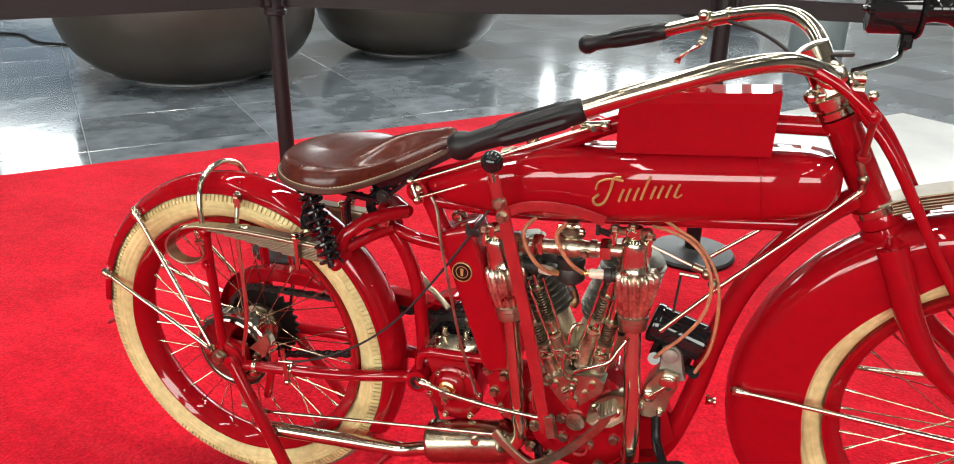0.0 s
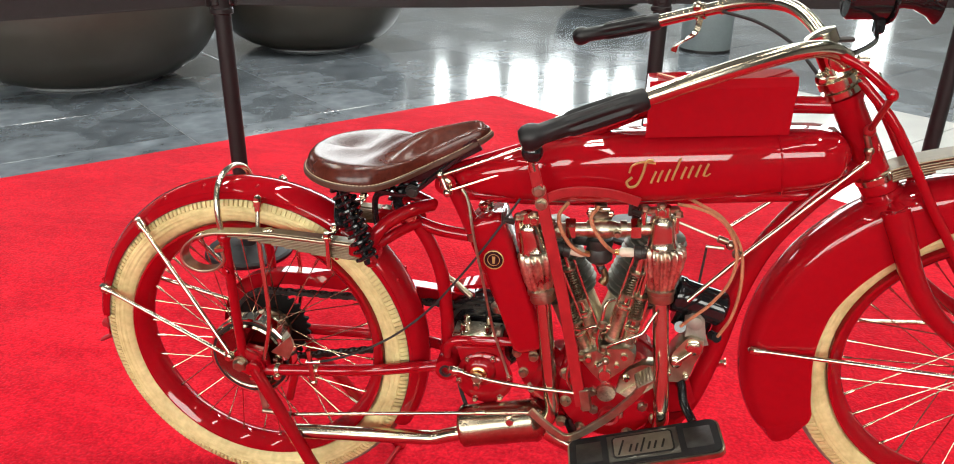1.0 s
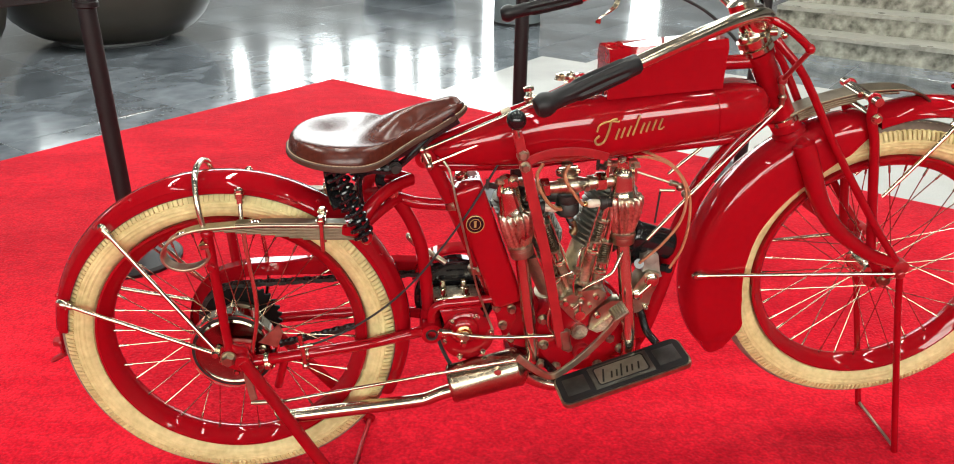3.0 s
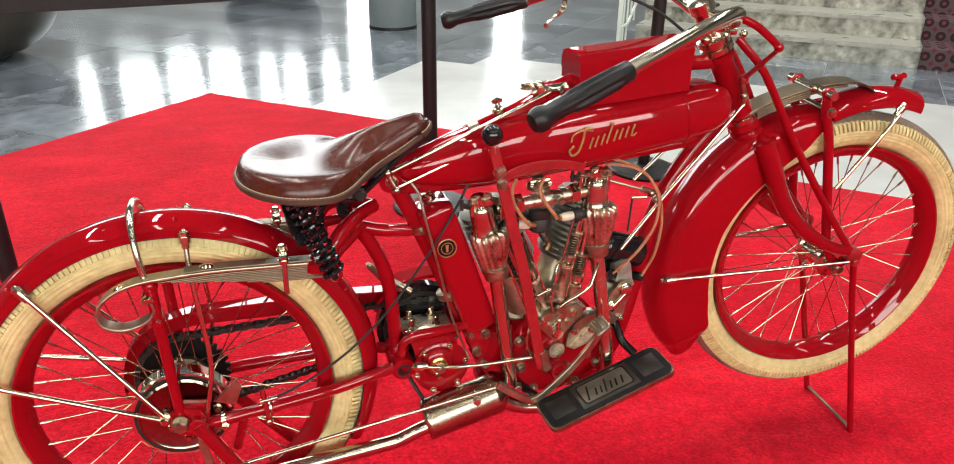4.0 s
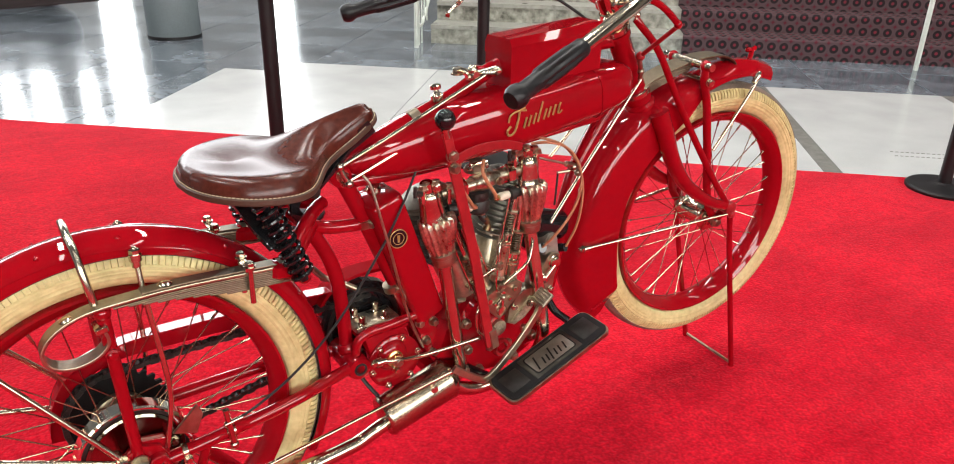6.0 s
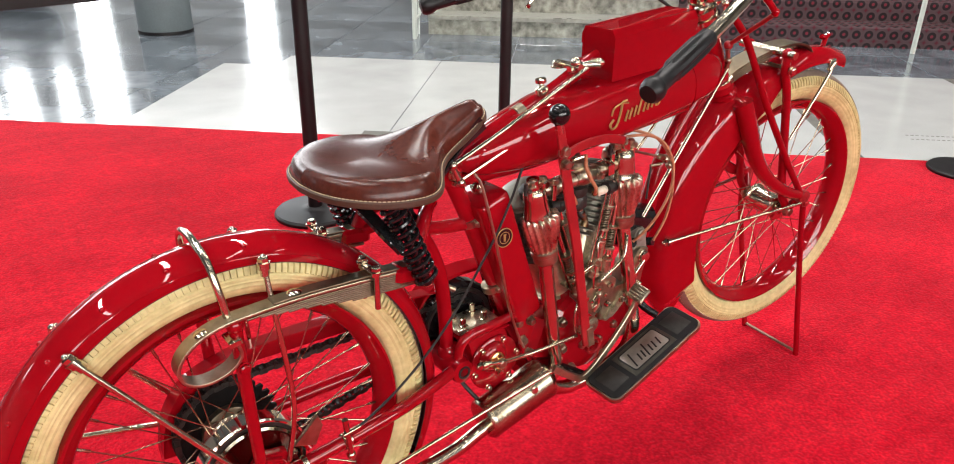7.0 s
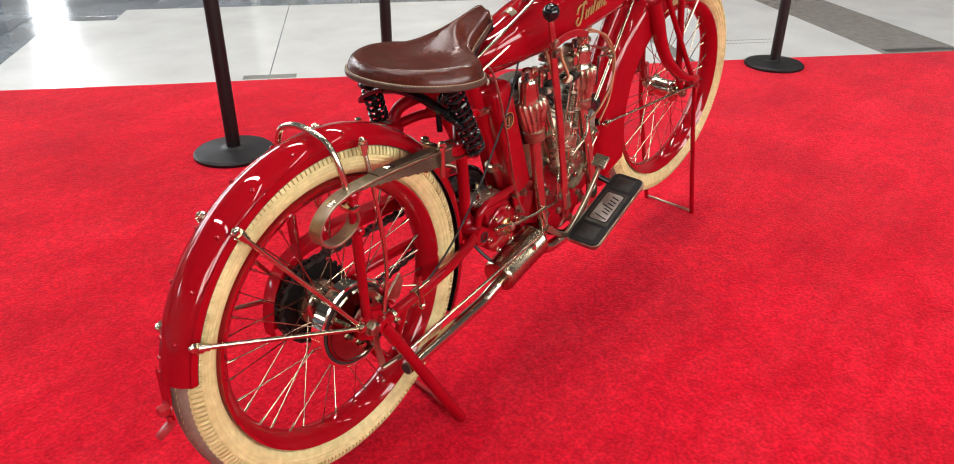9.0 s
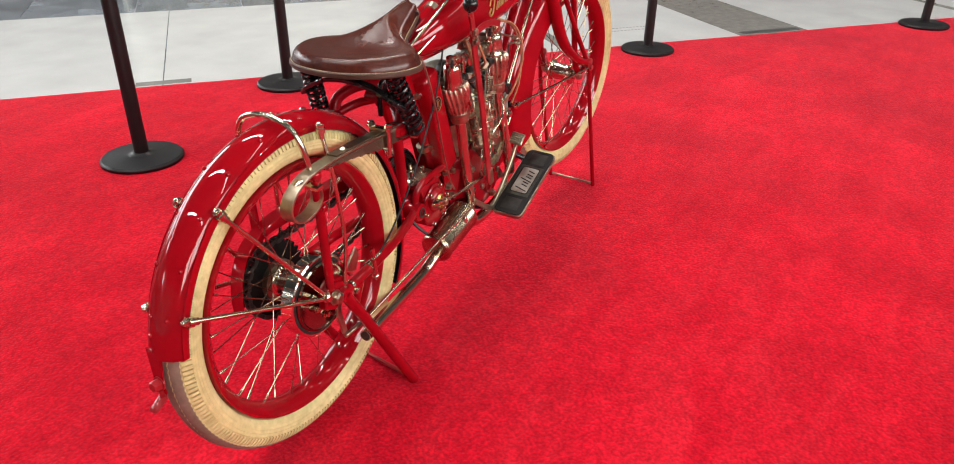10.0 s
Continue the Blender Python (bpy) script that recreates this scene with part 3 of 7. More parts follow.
bin_ = thing("litter_bin", (1.555, 6.04, FLOOR), "blue-grey round litter bin on the slate floor", "bin")
part("bin_body", Form().lathe([(0.22, 0.0), (0.225, 0.01), (0.225, 0.72), (0.217, 0.735), (0.20, 0.735), (0.19, 0.55), (0, 0.55)], (1.555, 6.04, FLOOR), (0, 0, 1), 48), BIN, bin_)
part("base_ring", Form().lathe([(0.228, 0.0), (0.230, 0.018), (0.226, 0.027)], (1.555, 6.04, FLOOR), (0, 0, 1), 48), FLAT_BLACK, bin_, "black base ring")

cord = tagged(new("power_cord", Form().tube(smooth([(x, y, FLOOR + 0.012) for x, y in ((-7.35, 4.11), (-6.50, 4.38), (-5.95, 4.56), (-5.70, 4.53), (-5.37, 4.33), (-5.05, 4.27), (-4.26, 4.44), (-3.66, 4.64))], 6), 0.012, 10).mesh("power_cord", RUBBER)), "black power cord lying on the slate floor", "cord")

# ---- stairs ----
SD, SN = Vector((0.748, -0.6637, 0)), Vector((0.6637, 0.748, 0))
S0 = Vector((*along(1.95, 3.03), FLOOR))
RISE, TREAD, STEPS = 0.163, 0.30, 9


def stair_step(i, s0, s1, mat, top, name):
    a, b = S0 + SN * (TREAD * i), S0 + SN * (TREAD * STEPS + 0.3)
    z0, z1 = FLOOR + RISE * i, FLOOR + RISE * (i + 1)
    body = Form().slab([tuple((a + SD * s0).xy), tuple((a + SD * s1).xy), tuple((b + SD * s1).xy), tuple((b + SD * s0).xy)], FLOOR if i == 0 else z0 - 0.004, z1 - 0.03)
    st = structure(name, body, mat, "grey veined marble stair step")
    a = a - SN * 0.02
    c = a + SN * (TREAD + 0.05)
    tr = Form().slab([tuple((a + SD * s0).xy), tuple((a + SD * s1).xy), tuple((c + SD * s1).xy), tuple((c + SD * s0).xy)], z1 - 0.034, z1)
    ob = part("tread", tr, top, st, "pale marble tread")
    return st


for i in range(STEPS):
    stair_step(i, 0.0, 9.5, MARBLE, MARBLE_TOP, "stair_step")


def runner(s0, s1):
    """Stair carpet that follows risers and treads."""
    prof = []
    for i in range(STEPS):
        prof += [(-0.028 + TREAD * i, RISE * i + (0.0 if i == 0 else 0.008)), (-0.028 + TREAD * i, RISE * (i + 1) - 0.012), (-0.018 + TREAD * i, RISE * (i + 1) + 0.008)]
    prof.append((TREAD * STEPS, RISE * STEPS + 0.008))
    f, uv, run = Form(), [], 0.0
    for k, (d, h) in enumerate(prof):
        if k:
            run += math.hypot(d - prof[k - 1][0], h - prof[k - 1][1])
        for s in (s0, s1):
            p = S0 + SD * s + SN * d
            f.v.append((p.x, p.y, FLOOR + h))
            uv.append((s, run))
    base = S0 + SD * s0
    cloth = thing("stair_runner", tuple(base), "dark stair carpet patterned with red stars", "stair carpet")
    for i in range(STEPS):
        lo, hi = 3 * i, min(3 * i + 3, len(prof) - 1)
        piece, puv = Form(), uv[2 * lo:2 * hi + 2]
        piece.v = f.v[2 * lo:2 * hi + 2]
        piece.f = [(2 * k, 2 * k + 1, 2 * k + 3, 2 * k + 2) for k in range(hi - lo)]
        me = piece.mesh("step_cover", RUNNER, 20)
        layer = me.uv_layers.new(name="UVMap")
        for lp in me.loops:
            layer.data[lp.index].uv = puv[lp.vertex_index]
        part("step_cover", me, RUNNER, cloth)
    return cloth


runner(2.17, 9.4)


def stair_railing(s, label, lower):
    r = thing("stair_railing", tuple(S0 + SD * s), label, "railing", "stair railings")
    base = S0 + SD * s
    at = lambda d, h: tuple(base + SN * d + Vector((0, 0, h)))  # noqa: E731
    slope = RISE / TREAD
    start = -0.25
    for h in (0.95, 0.80, 0.16) if lower else (0.95,):
        part("rail", Form().tube([at(start, h), at(0, h), at(TREAD * STEPS, h + slope * TREAD * STEPS)], 0.018 if h > 0.9 else 0.012, 10), PALE_METAL, r)
    n = 26 if lower else 4
    for k in range(n):
        d = start + (TREAD * STEPS - start) * k / (n - 1) * 0.98
        low = max(0.0, math.ceil(max(d, 0.0) / TREAD) * RISE) if d > 0 else 0.0
        up = max(0.0, d) * slope + 0.95
        part("baluster", Form().tube([at(d, low - 0.0), at(d, up)], 0.020 if k == 0 or not lower else 0.008, 8), PALE_METAL, r)
    return r


stair_railing(-0.08, "pale painted metal balustrade beside the marble stairs", True)
stair_railing(3.98, "pale metal handrail standing on the carpeted stairs", False)


# ---- motorcycle ----
bike = thing("motorcycle", (0.72, 0, 0), "restored red vintage motorcycle with cream tyres on slim stands", "motorcycle")
RW, FW = Vector((0.025, 0, 0.343)), Vector((1.414, 0, 0.440))
FC = FW                          # centre of the front mudguard's sweep
RC = Vector((0.032, 0, 0.350))
RT = 0.340          # outer radius of the tyres
TUBE = 0.0372


def around(c, a, outer, tube, t, h=0.0):
    """A point of the tyre's round section: wheel angle a, section angle t, height h over the rubber."""
    r = outer - tube + math.cos(t) * (tube + h)
    return c + Vector((math.cos(a) * r, math.sin(t) * (tube + h) * 0.98, math.sin(a) * r))


def tyre_form(c, outer, tube):
    """Round section, sunk round the shoulders, with moulded lines on the walls."""
    rings = []
    sunk = ((47, 80, -0.0032), (80, 84, -0.0016), (90, 93, -0.0010), (98, 104, -0.0014), (112, 118, -0.0008), (140, 180, -0.0024))
    for i in range(240):
        a = 2 * math.pi * i / 240
        ring = []
        for j in range(96):
            t = 2 * math.pi * (j + 0.5) / 96
            deg = math.degrees(min(t, 2 * math.pi - t))
            ring.append(around(c, a, outer, tube, t, next((h for lo, hi, h in sunk if lo <= deg < hi), 0.0)))
        rings.append(ring)
    return Form().ring_strip(rings, True, True)


def lugs_form(c, outer, tube, n=206):
    """Square rubber blocks round both shoulders."""
    f = Form()
    for side in (-1, 1):
        for i in range(n):
            a, d = 2 * math.pi * i / n, 2 * math.pi / n
            f.ring_strip([[around(c, a + u * d, outer, tube, side * radians(t), h) for u, h in ((-0.36, -0.0045), (-0.31, top), (0.31, top), (0.36, -0.0045))]
                          for t, top in ((49, -0.0010), (51, 0.0010), (60, 0.0014), (70, 0.0014), (78, 0.0010), (80, -0.0008))])
    return f


def tread_form(c, outer, tube):
    """Three broad ribs round the crown, with zigzag grooves between them."""
    f, n = Form(), 640
    for lo, hi in ((-46.0, -15.5), (-12.5, 12.5), (15.5, 46.0)):
        rings = []
        for i in range(n):
            z = (1.6, 0.0, -1.6, 0.0)[i % 4]
            rings.append([around(c, 2 * math.pi * i / n, outer, tube, radians(t), h) for t, h in
                          ((lo + z, -0.0010), (lo + z + 0.6, 0.0012), (lo * 0.6 + hi * 0.4 + z, 0.0014), (lo * 0.35 + hi * 0.65 + z, 0.0014), (hi + z - 0.6, 0.0012), (hi + z, -0.0010))])
        f.ring_strip(rings, True, True)
    return f


def wheel(name, c, hub_w, label, outer=RT, tube=TUBE, grow=0.0):
    prof = [(0.2715, -0.026), (0.2705, -0.031), (0.266, -0.032), (0.260, -0.027), (0.251, -0.020), (0.245, -0.010), (0.243, 0.0), (0.245, 0.010), (0.251, 0.020),
            (0.260, 0.027), (0.266, 0.032), (0.2705, 0.031), (0.2715, 0.026), (0.2715, -0.026)]
    prof = [(r + grow, h) for r, h in prof]
    w = part(name, Form().lathe(prof, c, (0, 1, 0), 96, caps=False), RED, bike, label)
    tyre = part("tyre", tyre_form(c, outer, tube), TYRE, w, "cream rubber tyre with ribbed shoulders", angle=28)
    tagged(part("shoulder_lug", lugs_form(c, outer, tube), TYRE, tyre, angle=30), kind="stuff")
    part("tread", tread_form(c, outer, tube), TYRE_FACE, tyre, "grey-brown worn zigzag tread", angle=30)
    hub = Form().lathe([(0.012, -hub_w - 0.012), (0.017, -hub_w - 0.010), (0.017, -hub_w - 0.003), (0.034, -hub_w), (0.036, -hub_w + 0.003), (0.034, -hub_w + 0.006), (0.029, -hub_w + 0.009), (0.0275, -hub_w + 0.014), (0.0275, 0),
                        (0.0275, hub_w - 0.014), (0.029, hub_w - 0.009), (0.034, hub_w - 0.006), (0.036, hub_w - 0.003), (0.034, hub_w), (0.017, hub_w + 0.003), (0.017, hub_w + 0.010), (0.012, hub_w + 0.012)], c, (0, 1, 0), 32)
    part("hub", hub, NICKEL, w, "nickel-plated hub")
    spoke_len = 0.2440 + grow
    sf = Form().lathe([(0.0012, 0.0), (0.0012, 0.210), (0.0024, 0.212), (0.0024, 0.231)], (0, 0, 0), (0, 0, 1), 8)
    me = sf.mesh("spoke", MUFFLER)
    n = 36
    for i in range(n):
        side = -1 if i % 2 else 1
        a = 2 * math.pi * (i + 0.5) / n
        lean = radians(52 if (i // 2) % 2 else -52)
        p = c + Vector((math.cos(a + lean) * 0.033, side * hub_w * 0.93, math.sin(a + lean) * 0.033))
        q = c + Vector((math.cos(a) * spoke_len, side * 0.004, math.sin(a) * spoke_len))
        d = (q - p)
        m = Matrix.Translation(p) @ d.to_track_quat("Z", "Y").to_matrix().to_4x4() @ Matrix.Diagonal((1, 1, d.length / 0.2295, 1))
        part("spoke", me, MUFFLER, w, m=m)
    return w


wheel("rear_wheel", RW, 0.040, "red-painted wheel rim with nickel spokes")
wheel("front_wheel", FW, 0.040, "red-painted wheel rim with nickel spokes")
part("front_axle", Form().tube([FW + Vector((0, -0.075, 0)), FW + Vector((0, 0.075, 0))], 0.008, 12).bolt(FW + Vector((0, -0.062, 0)), (0, -1, 0), 0.011, 0.01).bolt(FW + Vector((0, 0.062, 0)), (0, 1, 0), 0.011, 0.01), NICKEL_DULL, bike)
part("rear_axle", Form().tube([RW + Vector((0, -0.105, 0)), RW + Vector((0, 0.105, 0))], 0.009, 12).bolt(RW + Vector((0, -0.098, 0)), (0, -1, 0), 0.012, 0.012).bolt(RW + Vector((0, 0.098, 0)), (0, 1, 0), 0.012, 0.012), NICKEL_DULL, bike)


# fenders: a sheet swept round the wheel, its section given as (radius, half width) pairs
def fender(c, angles, top, skirt, half, thick=0.0016, name="fender", label=""):
    f = Form()
    rings = []
    for a, rt, rs, hw in zip(angles, top, skirt, half):
        d = Vector((math.cos(radians(a)), 0, math.sin(radians(a))))
        outer, inner = [], []
        m = 9
        crown = min(hw * 0.8, 0.032)
        for k in range(m):                                      # crown from the near skirt over to the far one
            t = math.pi * (k / (m - 1)) - math.pi / 2
            outer.append((rt - crown * (1 - math.cos(t)), hw * math.sin(t)))
        sec = [(rs, -hw * 1.0), (rs + (rt - crown - rs) * 0.5, -hw)] + outer + [(rs + (rt - crown - rs) * 0.5, hw), (rs, hw)]
        back = [(r - thick, w * (1 - thick / hw)) for r, w in reversed(sec)]
        back[0] = (rs, hw - thick)
        back[-1] = (rs, -hw + thick)
        rings.append([c + d * r + Vector((0, w, 0)) for r, w in sec + back])
    f.ring_strip(rings, True, False, True)
    ob = part(name, f, RED, bike, label, angle=50)
    k = len(sec)
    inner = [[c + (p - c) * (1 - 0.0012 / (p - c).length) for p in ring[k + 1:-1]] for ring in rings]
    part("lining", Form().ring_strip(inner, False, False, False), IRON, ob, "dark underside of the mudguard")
    return ob


ra = [174 - 2 * i for i in range(102)]
rear_fender = fender(RC, ra, [0.353 + 0.005 * abs((a - 80) / 100) ** 2 for a in ra], [interp(a, [-30, 60, 85, 110, 140, 184], [0.328, 0.330, 0.331, 0.335, 0.337, 0.337]) for a in ra], [0.0415] * len(ra), name="rear_fender", label="glossy red rear mudguard")
fa = [213.5 - 1.75 * i for i in range(63)]      # trailing part of the front mudguard, with deep skirts
xs = [104, 118, 132, 146, 160, 174, 187, 200, 209, 213.5]
ftop = [interp(a, xs, [0.374, 0.392, 0.404, 0.413, 0.421, 0.427, 0.430, 0.428, 0.418, 0.404]) for a in fa]
fskirt = [interp(a, [104, 108, 115, 130, 146, 160, 176, 191, 203, 208, 211, 213.5], [0.350, 0.334, 0.310, 0.300, 0.304, 0.308, 0.304, 0.301, 0.308, 0.320, 0.338, 0.368]) for a in fa]
ftop = list(np.convolve(np.pad(ftop, 4, "edge"), np.ones(9) / 9, "valid"))
fskirt = [min(s, t - 0.034) for s, t in zip(fskirt, ftop)]
fhalf = [interp(a, [100, 130, 170, 205, 211], [0.046, 0.050, 0.056, 0.052, 0.03]) for a in fa]
front_fender = fender(FC, fa, ftop, fskirt, fhalf, name="front_fender", label="glossy red front mudguard with deep side skirts")
fb = [103.5 - 1.1 * i for i in range(31)]
front_tip = fender(FC, fb, [interp(a, [70, 77, 83, 91, 104], [0.400, 0.399, 0.395, 0.389, 0.375]) for a in fb], [interp(a, [70, 104], [0.362, 0.365]) for a in fb],
                   [0.042] * len(fb), name="front_fender_tip", label="narrow red leading mudguard")

rivets = [(a, w) for a in (30, 58, 85, 103, 118, 133, 148) for w in (-0.027, 0.027)] + [(162, 0.014), (167.5, 0.014), (172, 0.014), (162, -0.020)]
for a, w in rivets:
    d = Vector((math.cos(radians(a)), 0, math.sin(radians(a))))
    crown = 0.353 + 0.005 * ((a - 80) / 100) ** 2 - 0.0332 * (1 - math.sqrt(1 - (w / 0.0415) ** 2))
    part("rivet", Form().ball(RC + d * crown + Vector((0, w, 0)), 0.0040, 8), RED, rear_fender)
strip = Form().ring_strip([[(x - 0.0015, y0 - hw, z), (x + 0.0015, y0 - hw, z), (x + 0.0015, y0 + hw, z), (x - 0.0015, y0 + hw, z)] for x, y0, z, hw in ((-0.318, 0.010, 0.400, 0.018), (-0.321, 0.008, 0.372, 0.014), (-0.325, 0.004, 0.335, 0.010), (-0.324, 0.002, 0.318, 0.009))])
clip = part("mudguard_bracket", strip, RED, rear_fender, "tapering red bracket under the mudguard's end")
part("bracket_nut", Form().bolt((-0.324, 0.004, 0.338), (-1, 0, 0.1), 0.010, 0.014), RED_DULL, clip)
part("wing", Form().box((0.034, 0.020, 0.008), pose(-0.338, 0.002, 0.304, 0, -28, 0), 0.0035).tube([(-0.327, 0.002, 0.325), (-0.327, 0.002, 0.306)], 0.005, 10), RED_DULL, clip, "red wing of the bracket")
part("wing_nut", Form().bolt((0.974, 0.03, 0.350), (-1, 0, -0.15), 0.007, 0.012).tube([(0.958, 0.03, 0.340), (0.958, 0.03, 0.360)], 0.0035, 8), NICKEL, front_fender, "nickel wing nut on the rear edge")
wing = Form().tube([(1.494, 0, 0.826), (1.497, 0, 0.838), (1.498, 0, 0.850)], 0.006, 10).box((0.022, 0.012, 0.012), pose(1.487, 0, 0.850, 0, 10, 0), 0.004).box((0.02, 0.01, 0.012), pose(1.502, 0, 0.851, 0, -20, 0), 0.004)
part("mudguard_stud", wing, RED, front_tip, "red wing stud")


def rod_with_ends(name, a, b, r=0.0048, parent=None, mat=NICKEL, ends=True, mid=()):
    a, b = Vector(a), Vector(b)
    f = Form().tube(smooth([a, *mid, b], 5) if mid else [a, b], r, 10)
    if ends:
        d = (b - a).normalized()
        f.lathe([(r * 1.1, -0.004), (r * 2.1, -0.003), (r * 2.1, 0.005), (r * 1.5, 0.006), (r * 1.5, 0.015), (r * 1.1, 0.016)], a, tuple(d), 12)
        f.bolt(a - d * 0.003, tuple(-d), r * 1.7, r * 1.9).ball(a - d * (0.003 + r * 2.0), r * 1.2, 10)
    return part(name, f, mat, parent or bike)


for sgn in (-1, 1):
    rod_with_ends("fender_stay", (-0.178, sgn * 0.047, 0.603), (0.002, sgn * 0.094, 0.358), 0.0046, rear_fender)
    rod_with_ends("fender_stay", (-0.280, sgn * 0.047, 0.452), (0.000, sgn * 0.094, 0.352), 0.0046, rear_fender)
    rod_with_ends("fender_stay", (1.012, sgn * 0.059, 0.446), (1.420, sgn * 0.097, 0.474), 0.0044, front_fender)
    rod_with_ends("fender_stay", (1.479, sgn * 0.046, 0.796), (1.362, sgn * 0.060, 0.634), 0.0040, front_tip, mid=[(1.466, sgn * 0.05, 0.768)])
    rod_with_ends("fender_strut", (0.076, sgn * 0.060, 0.672), (0.070, sgn * 0.088, 0.350), 0.0044, rear_fender, mid=[(0.078, sgn * 0.075, 0.60), (0.088, sgn * 0.085, 0.45)])
for sgn in (-1, 1):
    part("stay_nut", Form().bolt((0.002, sgn * 0.094, 0.355), (0, sgn, 0), 0.008, 0.010), NICKEL, rear_fender)
part("carry_hoop", Form().tube(smooth([(0.012, -0.086, 0.600), (0.004, -0.078, 0.66), (0.000, -0.060, 0.697), (-0.003, -0.03, 0.713), (-0.003, 0.0, 0.717), (-0.003, 0.03, 0.713), (0.000, 0.060, 0.697), (0.004, 0.078, 0.66), (0.012, 0.086, 0.60)], 5), 0.0058, 12), NICKEL, rear_fender, "bent nickel hoop over the mudguard")

# frame
fr_tubes = [
    ("top_tube", [(0.430, 0, 0.738), (0.50, 0, 0.765), (0.66, 0, 0.826), (0.76, 0, 0.872), (0.84, 0, 0.888), (1.085, 0, 0.898)], 0.0145),
    ("lower_tank_tube", [(0.44, 0, 0.700), (0.60, 0, 0.700), (0.80, 0, 0.717), (1.05, 0, 0.742)], 0.012),
    ("down_tube", [(1.135, 0, 0.805), (1.085, 0, 0.765), (1.035, 0, 0.705), (0.990, 0, 0.63), (0.958, 0, 0.53), (0.935, 0, 0.41), (0.90, 0, 0.29), (0.85, 0, 0.235), (0.76, 0, 0.222), (0.66, 0, 0.245)], 0.0185),
    ("seat_tube", [(0.424, 0, 0.735), (0.475, 0, 0.625), (0.56, 0, 0.42), (0.60, 0, 0.335)], 0.0155),
    ("rear_loop_tube", [(0.352, 0, 0.652), (0.388, 0, 0.595), (0.412, 0, 0.53), (0.422, 0, 0.45), (0.427, 0, 0.350)], 0.0135),
    ("seat_bridge", [(0.352, 0, 0.640), (0.41, 0, 0.622), (0.478, 0, 0.615)], 0.012),
]
for nm, pts, r in fr_tubes:
    part(nm, Form().tube(smooth(pts, 6), r, 16), RED, bike)
for sgn in (-1, 1):
    part("chain_stay", Form().tube(smooth([(0.045, sgn * 0.082, 0.322), (0.10, sgn * 0.082, 0.326), (0.27, sgn * 0.070, 0.338), (0.37, sgn * 0.05, 0.345), (0.43, sgn * 0.030, 0.345)], 5), 0.0115, 14), RED, bike)
    part("axle_lug", Form().plate([(0.005, 0.335), (0.025, 0.318), (0.065, 0.312), (0.072, 0.335), (0.06, 0.36), (0.03, 0.372), (0.01, 0.362)], sgn * 0.088 - 0.005, sgn * 0.088 + 0.005), RED, bike)
    part("rear_strut", Form().tube([(0.016, sgn * 0.088, 0.612), (0.018, sgn * 0.088, 0.55), (0.026, sgn * 0.088, 0.35)], 0.0095, 14).ball((0.016, sgn * 0.088, 0.610), 0.0125, 12).bolt((0.018, sgn * 0.098, 0.545), (0, sgn, 0), 0.007, 0.006), RED, bike)
    part("seat_arch", Form().tube(smooth([(0.300, sgn * 0.088, 0.618), (0.315, sgn * 0.082, 0.648), (0.345, sgn * 0.055, 0.668), (0.375, sgn * 0.02, 0.672), (0.395, 0, 0.672)], 5), 0.0125, 12), RED, bike)
    part("seat_brace", Form().tube(smooth([(0.300, sgn * 0.086, 0.612), (0.34, sgn * 0.05, 0.632), (0.37, sgn * 0.015, 0.640)], 5), 0.010, 12), RED, bike)
part("bottom_lug", Form().lathe([(0.014, -0.050), (0.022, -0.048), (0.024, -0.042), (0.024, 0.042), (0.022, 0.048), (0.014, 0.05)], (0.430, 0, 0.343), (0, 1, 0), 28).ball((0.430, 0, 0.365), 0.022, 14), RED, bike)
part("lug_plug", Form().lathe([(0.013, 0), (0.013, 0.002), (0.009, 0.002), (0.0085, -0.003)], (0.430, -0.050, 0.343), (0, -1, 0), 20), IRON, bike, "dark plug in the frame lug")
part("seat_lug", Form().tube([(0.424, -0.024, 0.722), (0.424, 0.024, 0.722)], 0.020, 18).ball((0.424, 0, 0.738), 0.021, 14), RED, bike)
part("spring_lug", Form().tube([(0.352, -0.03, 0.650), (0.352, 0.03, 0.650)], 0.013, 16), RED, bike)
for p, r in (((0.425, -0.026, 0.724), 0.009), ((0.358, -0.026, 0.655), 0.009), ((0.430, -0.022, 0.708), 0.006)):
    part("lug_bolt", Form().bolt(p, (0, -1, 0), r, 0.009), NICKEL, bike)

# steering head and forks
HB, HT = Vector((1.160, 0, 0.765)), Vector((1.066, 0, 0.930))
hd = (HT - HB).normalized()
L = (HT - HB).length
part("head_tube", Form().lathe([(0.030, -0.004), (0.031, 0.012), (0.026, 0.020), (0.0245, 0.035), (0.0245, L - 0.035), (0.029, L - 0.028), (0.029, L - 0.018)], HB, hd, 28), RED, bike)
part("head_race", Form().lathe([(0.027, 0), (0.031, 0.002), (0.031, 0.012), (0.026, 0.014), (0.026, 0.018), (0.032, 0.020), (0.032, 0.032), (0.025, 0.036), (0.022, 0.05)], HT - hd * 0.016, hd, 28), NICKEL, bike, "nickel head bearing rings")
part("head_race", Form().lathe([(0.031, 0), (0.033, 0.002), (0.033, 0.012), (0.031, 0.014)], HB + hd * 0.014, hd, 28), NICKEL, bike, "nickel head bearing rings")
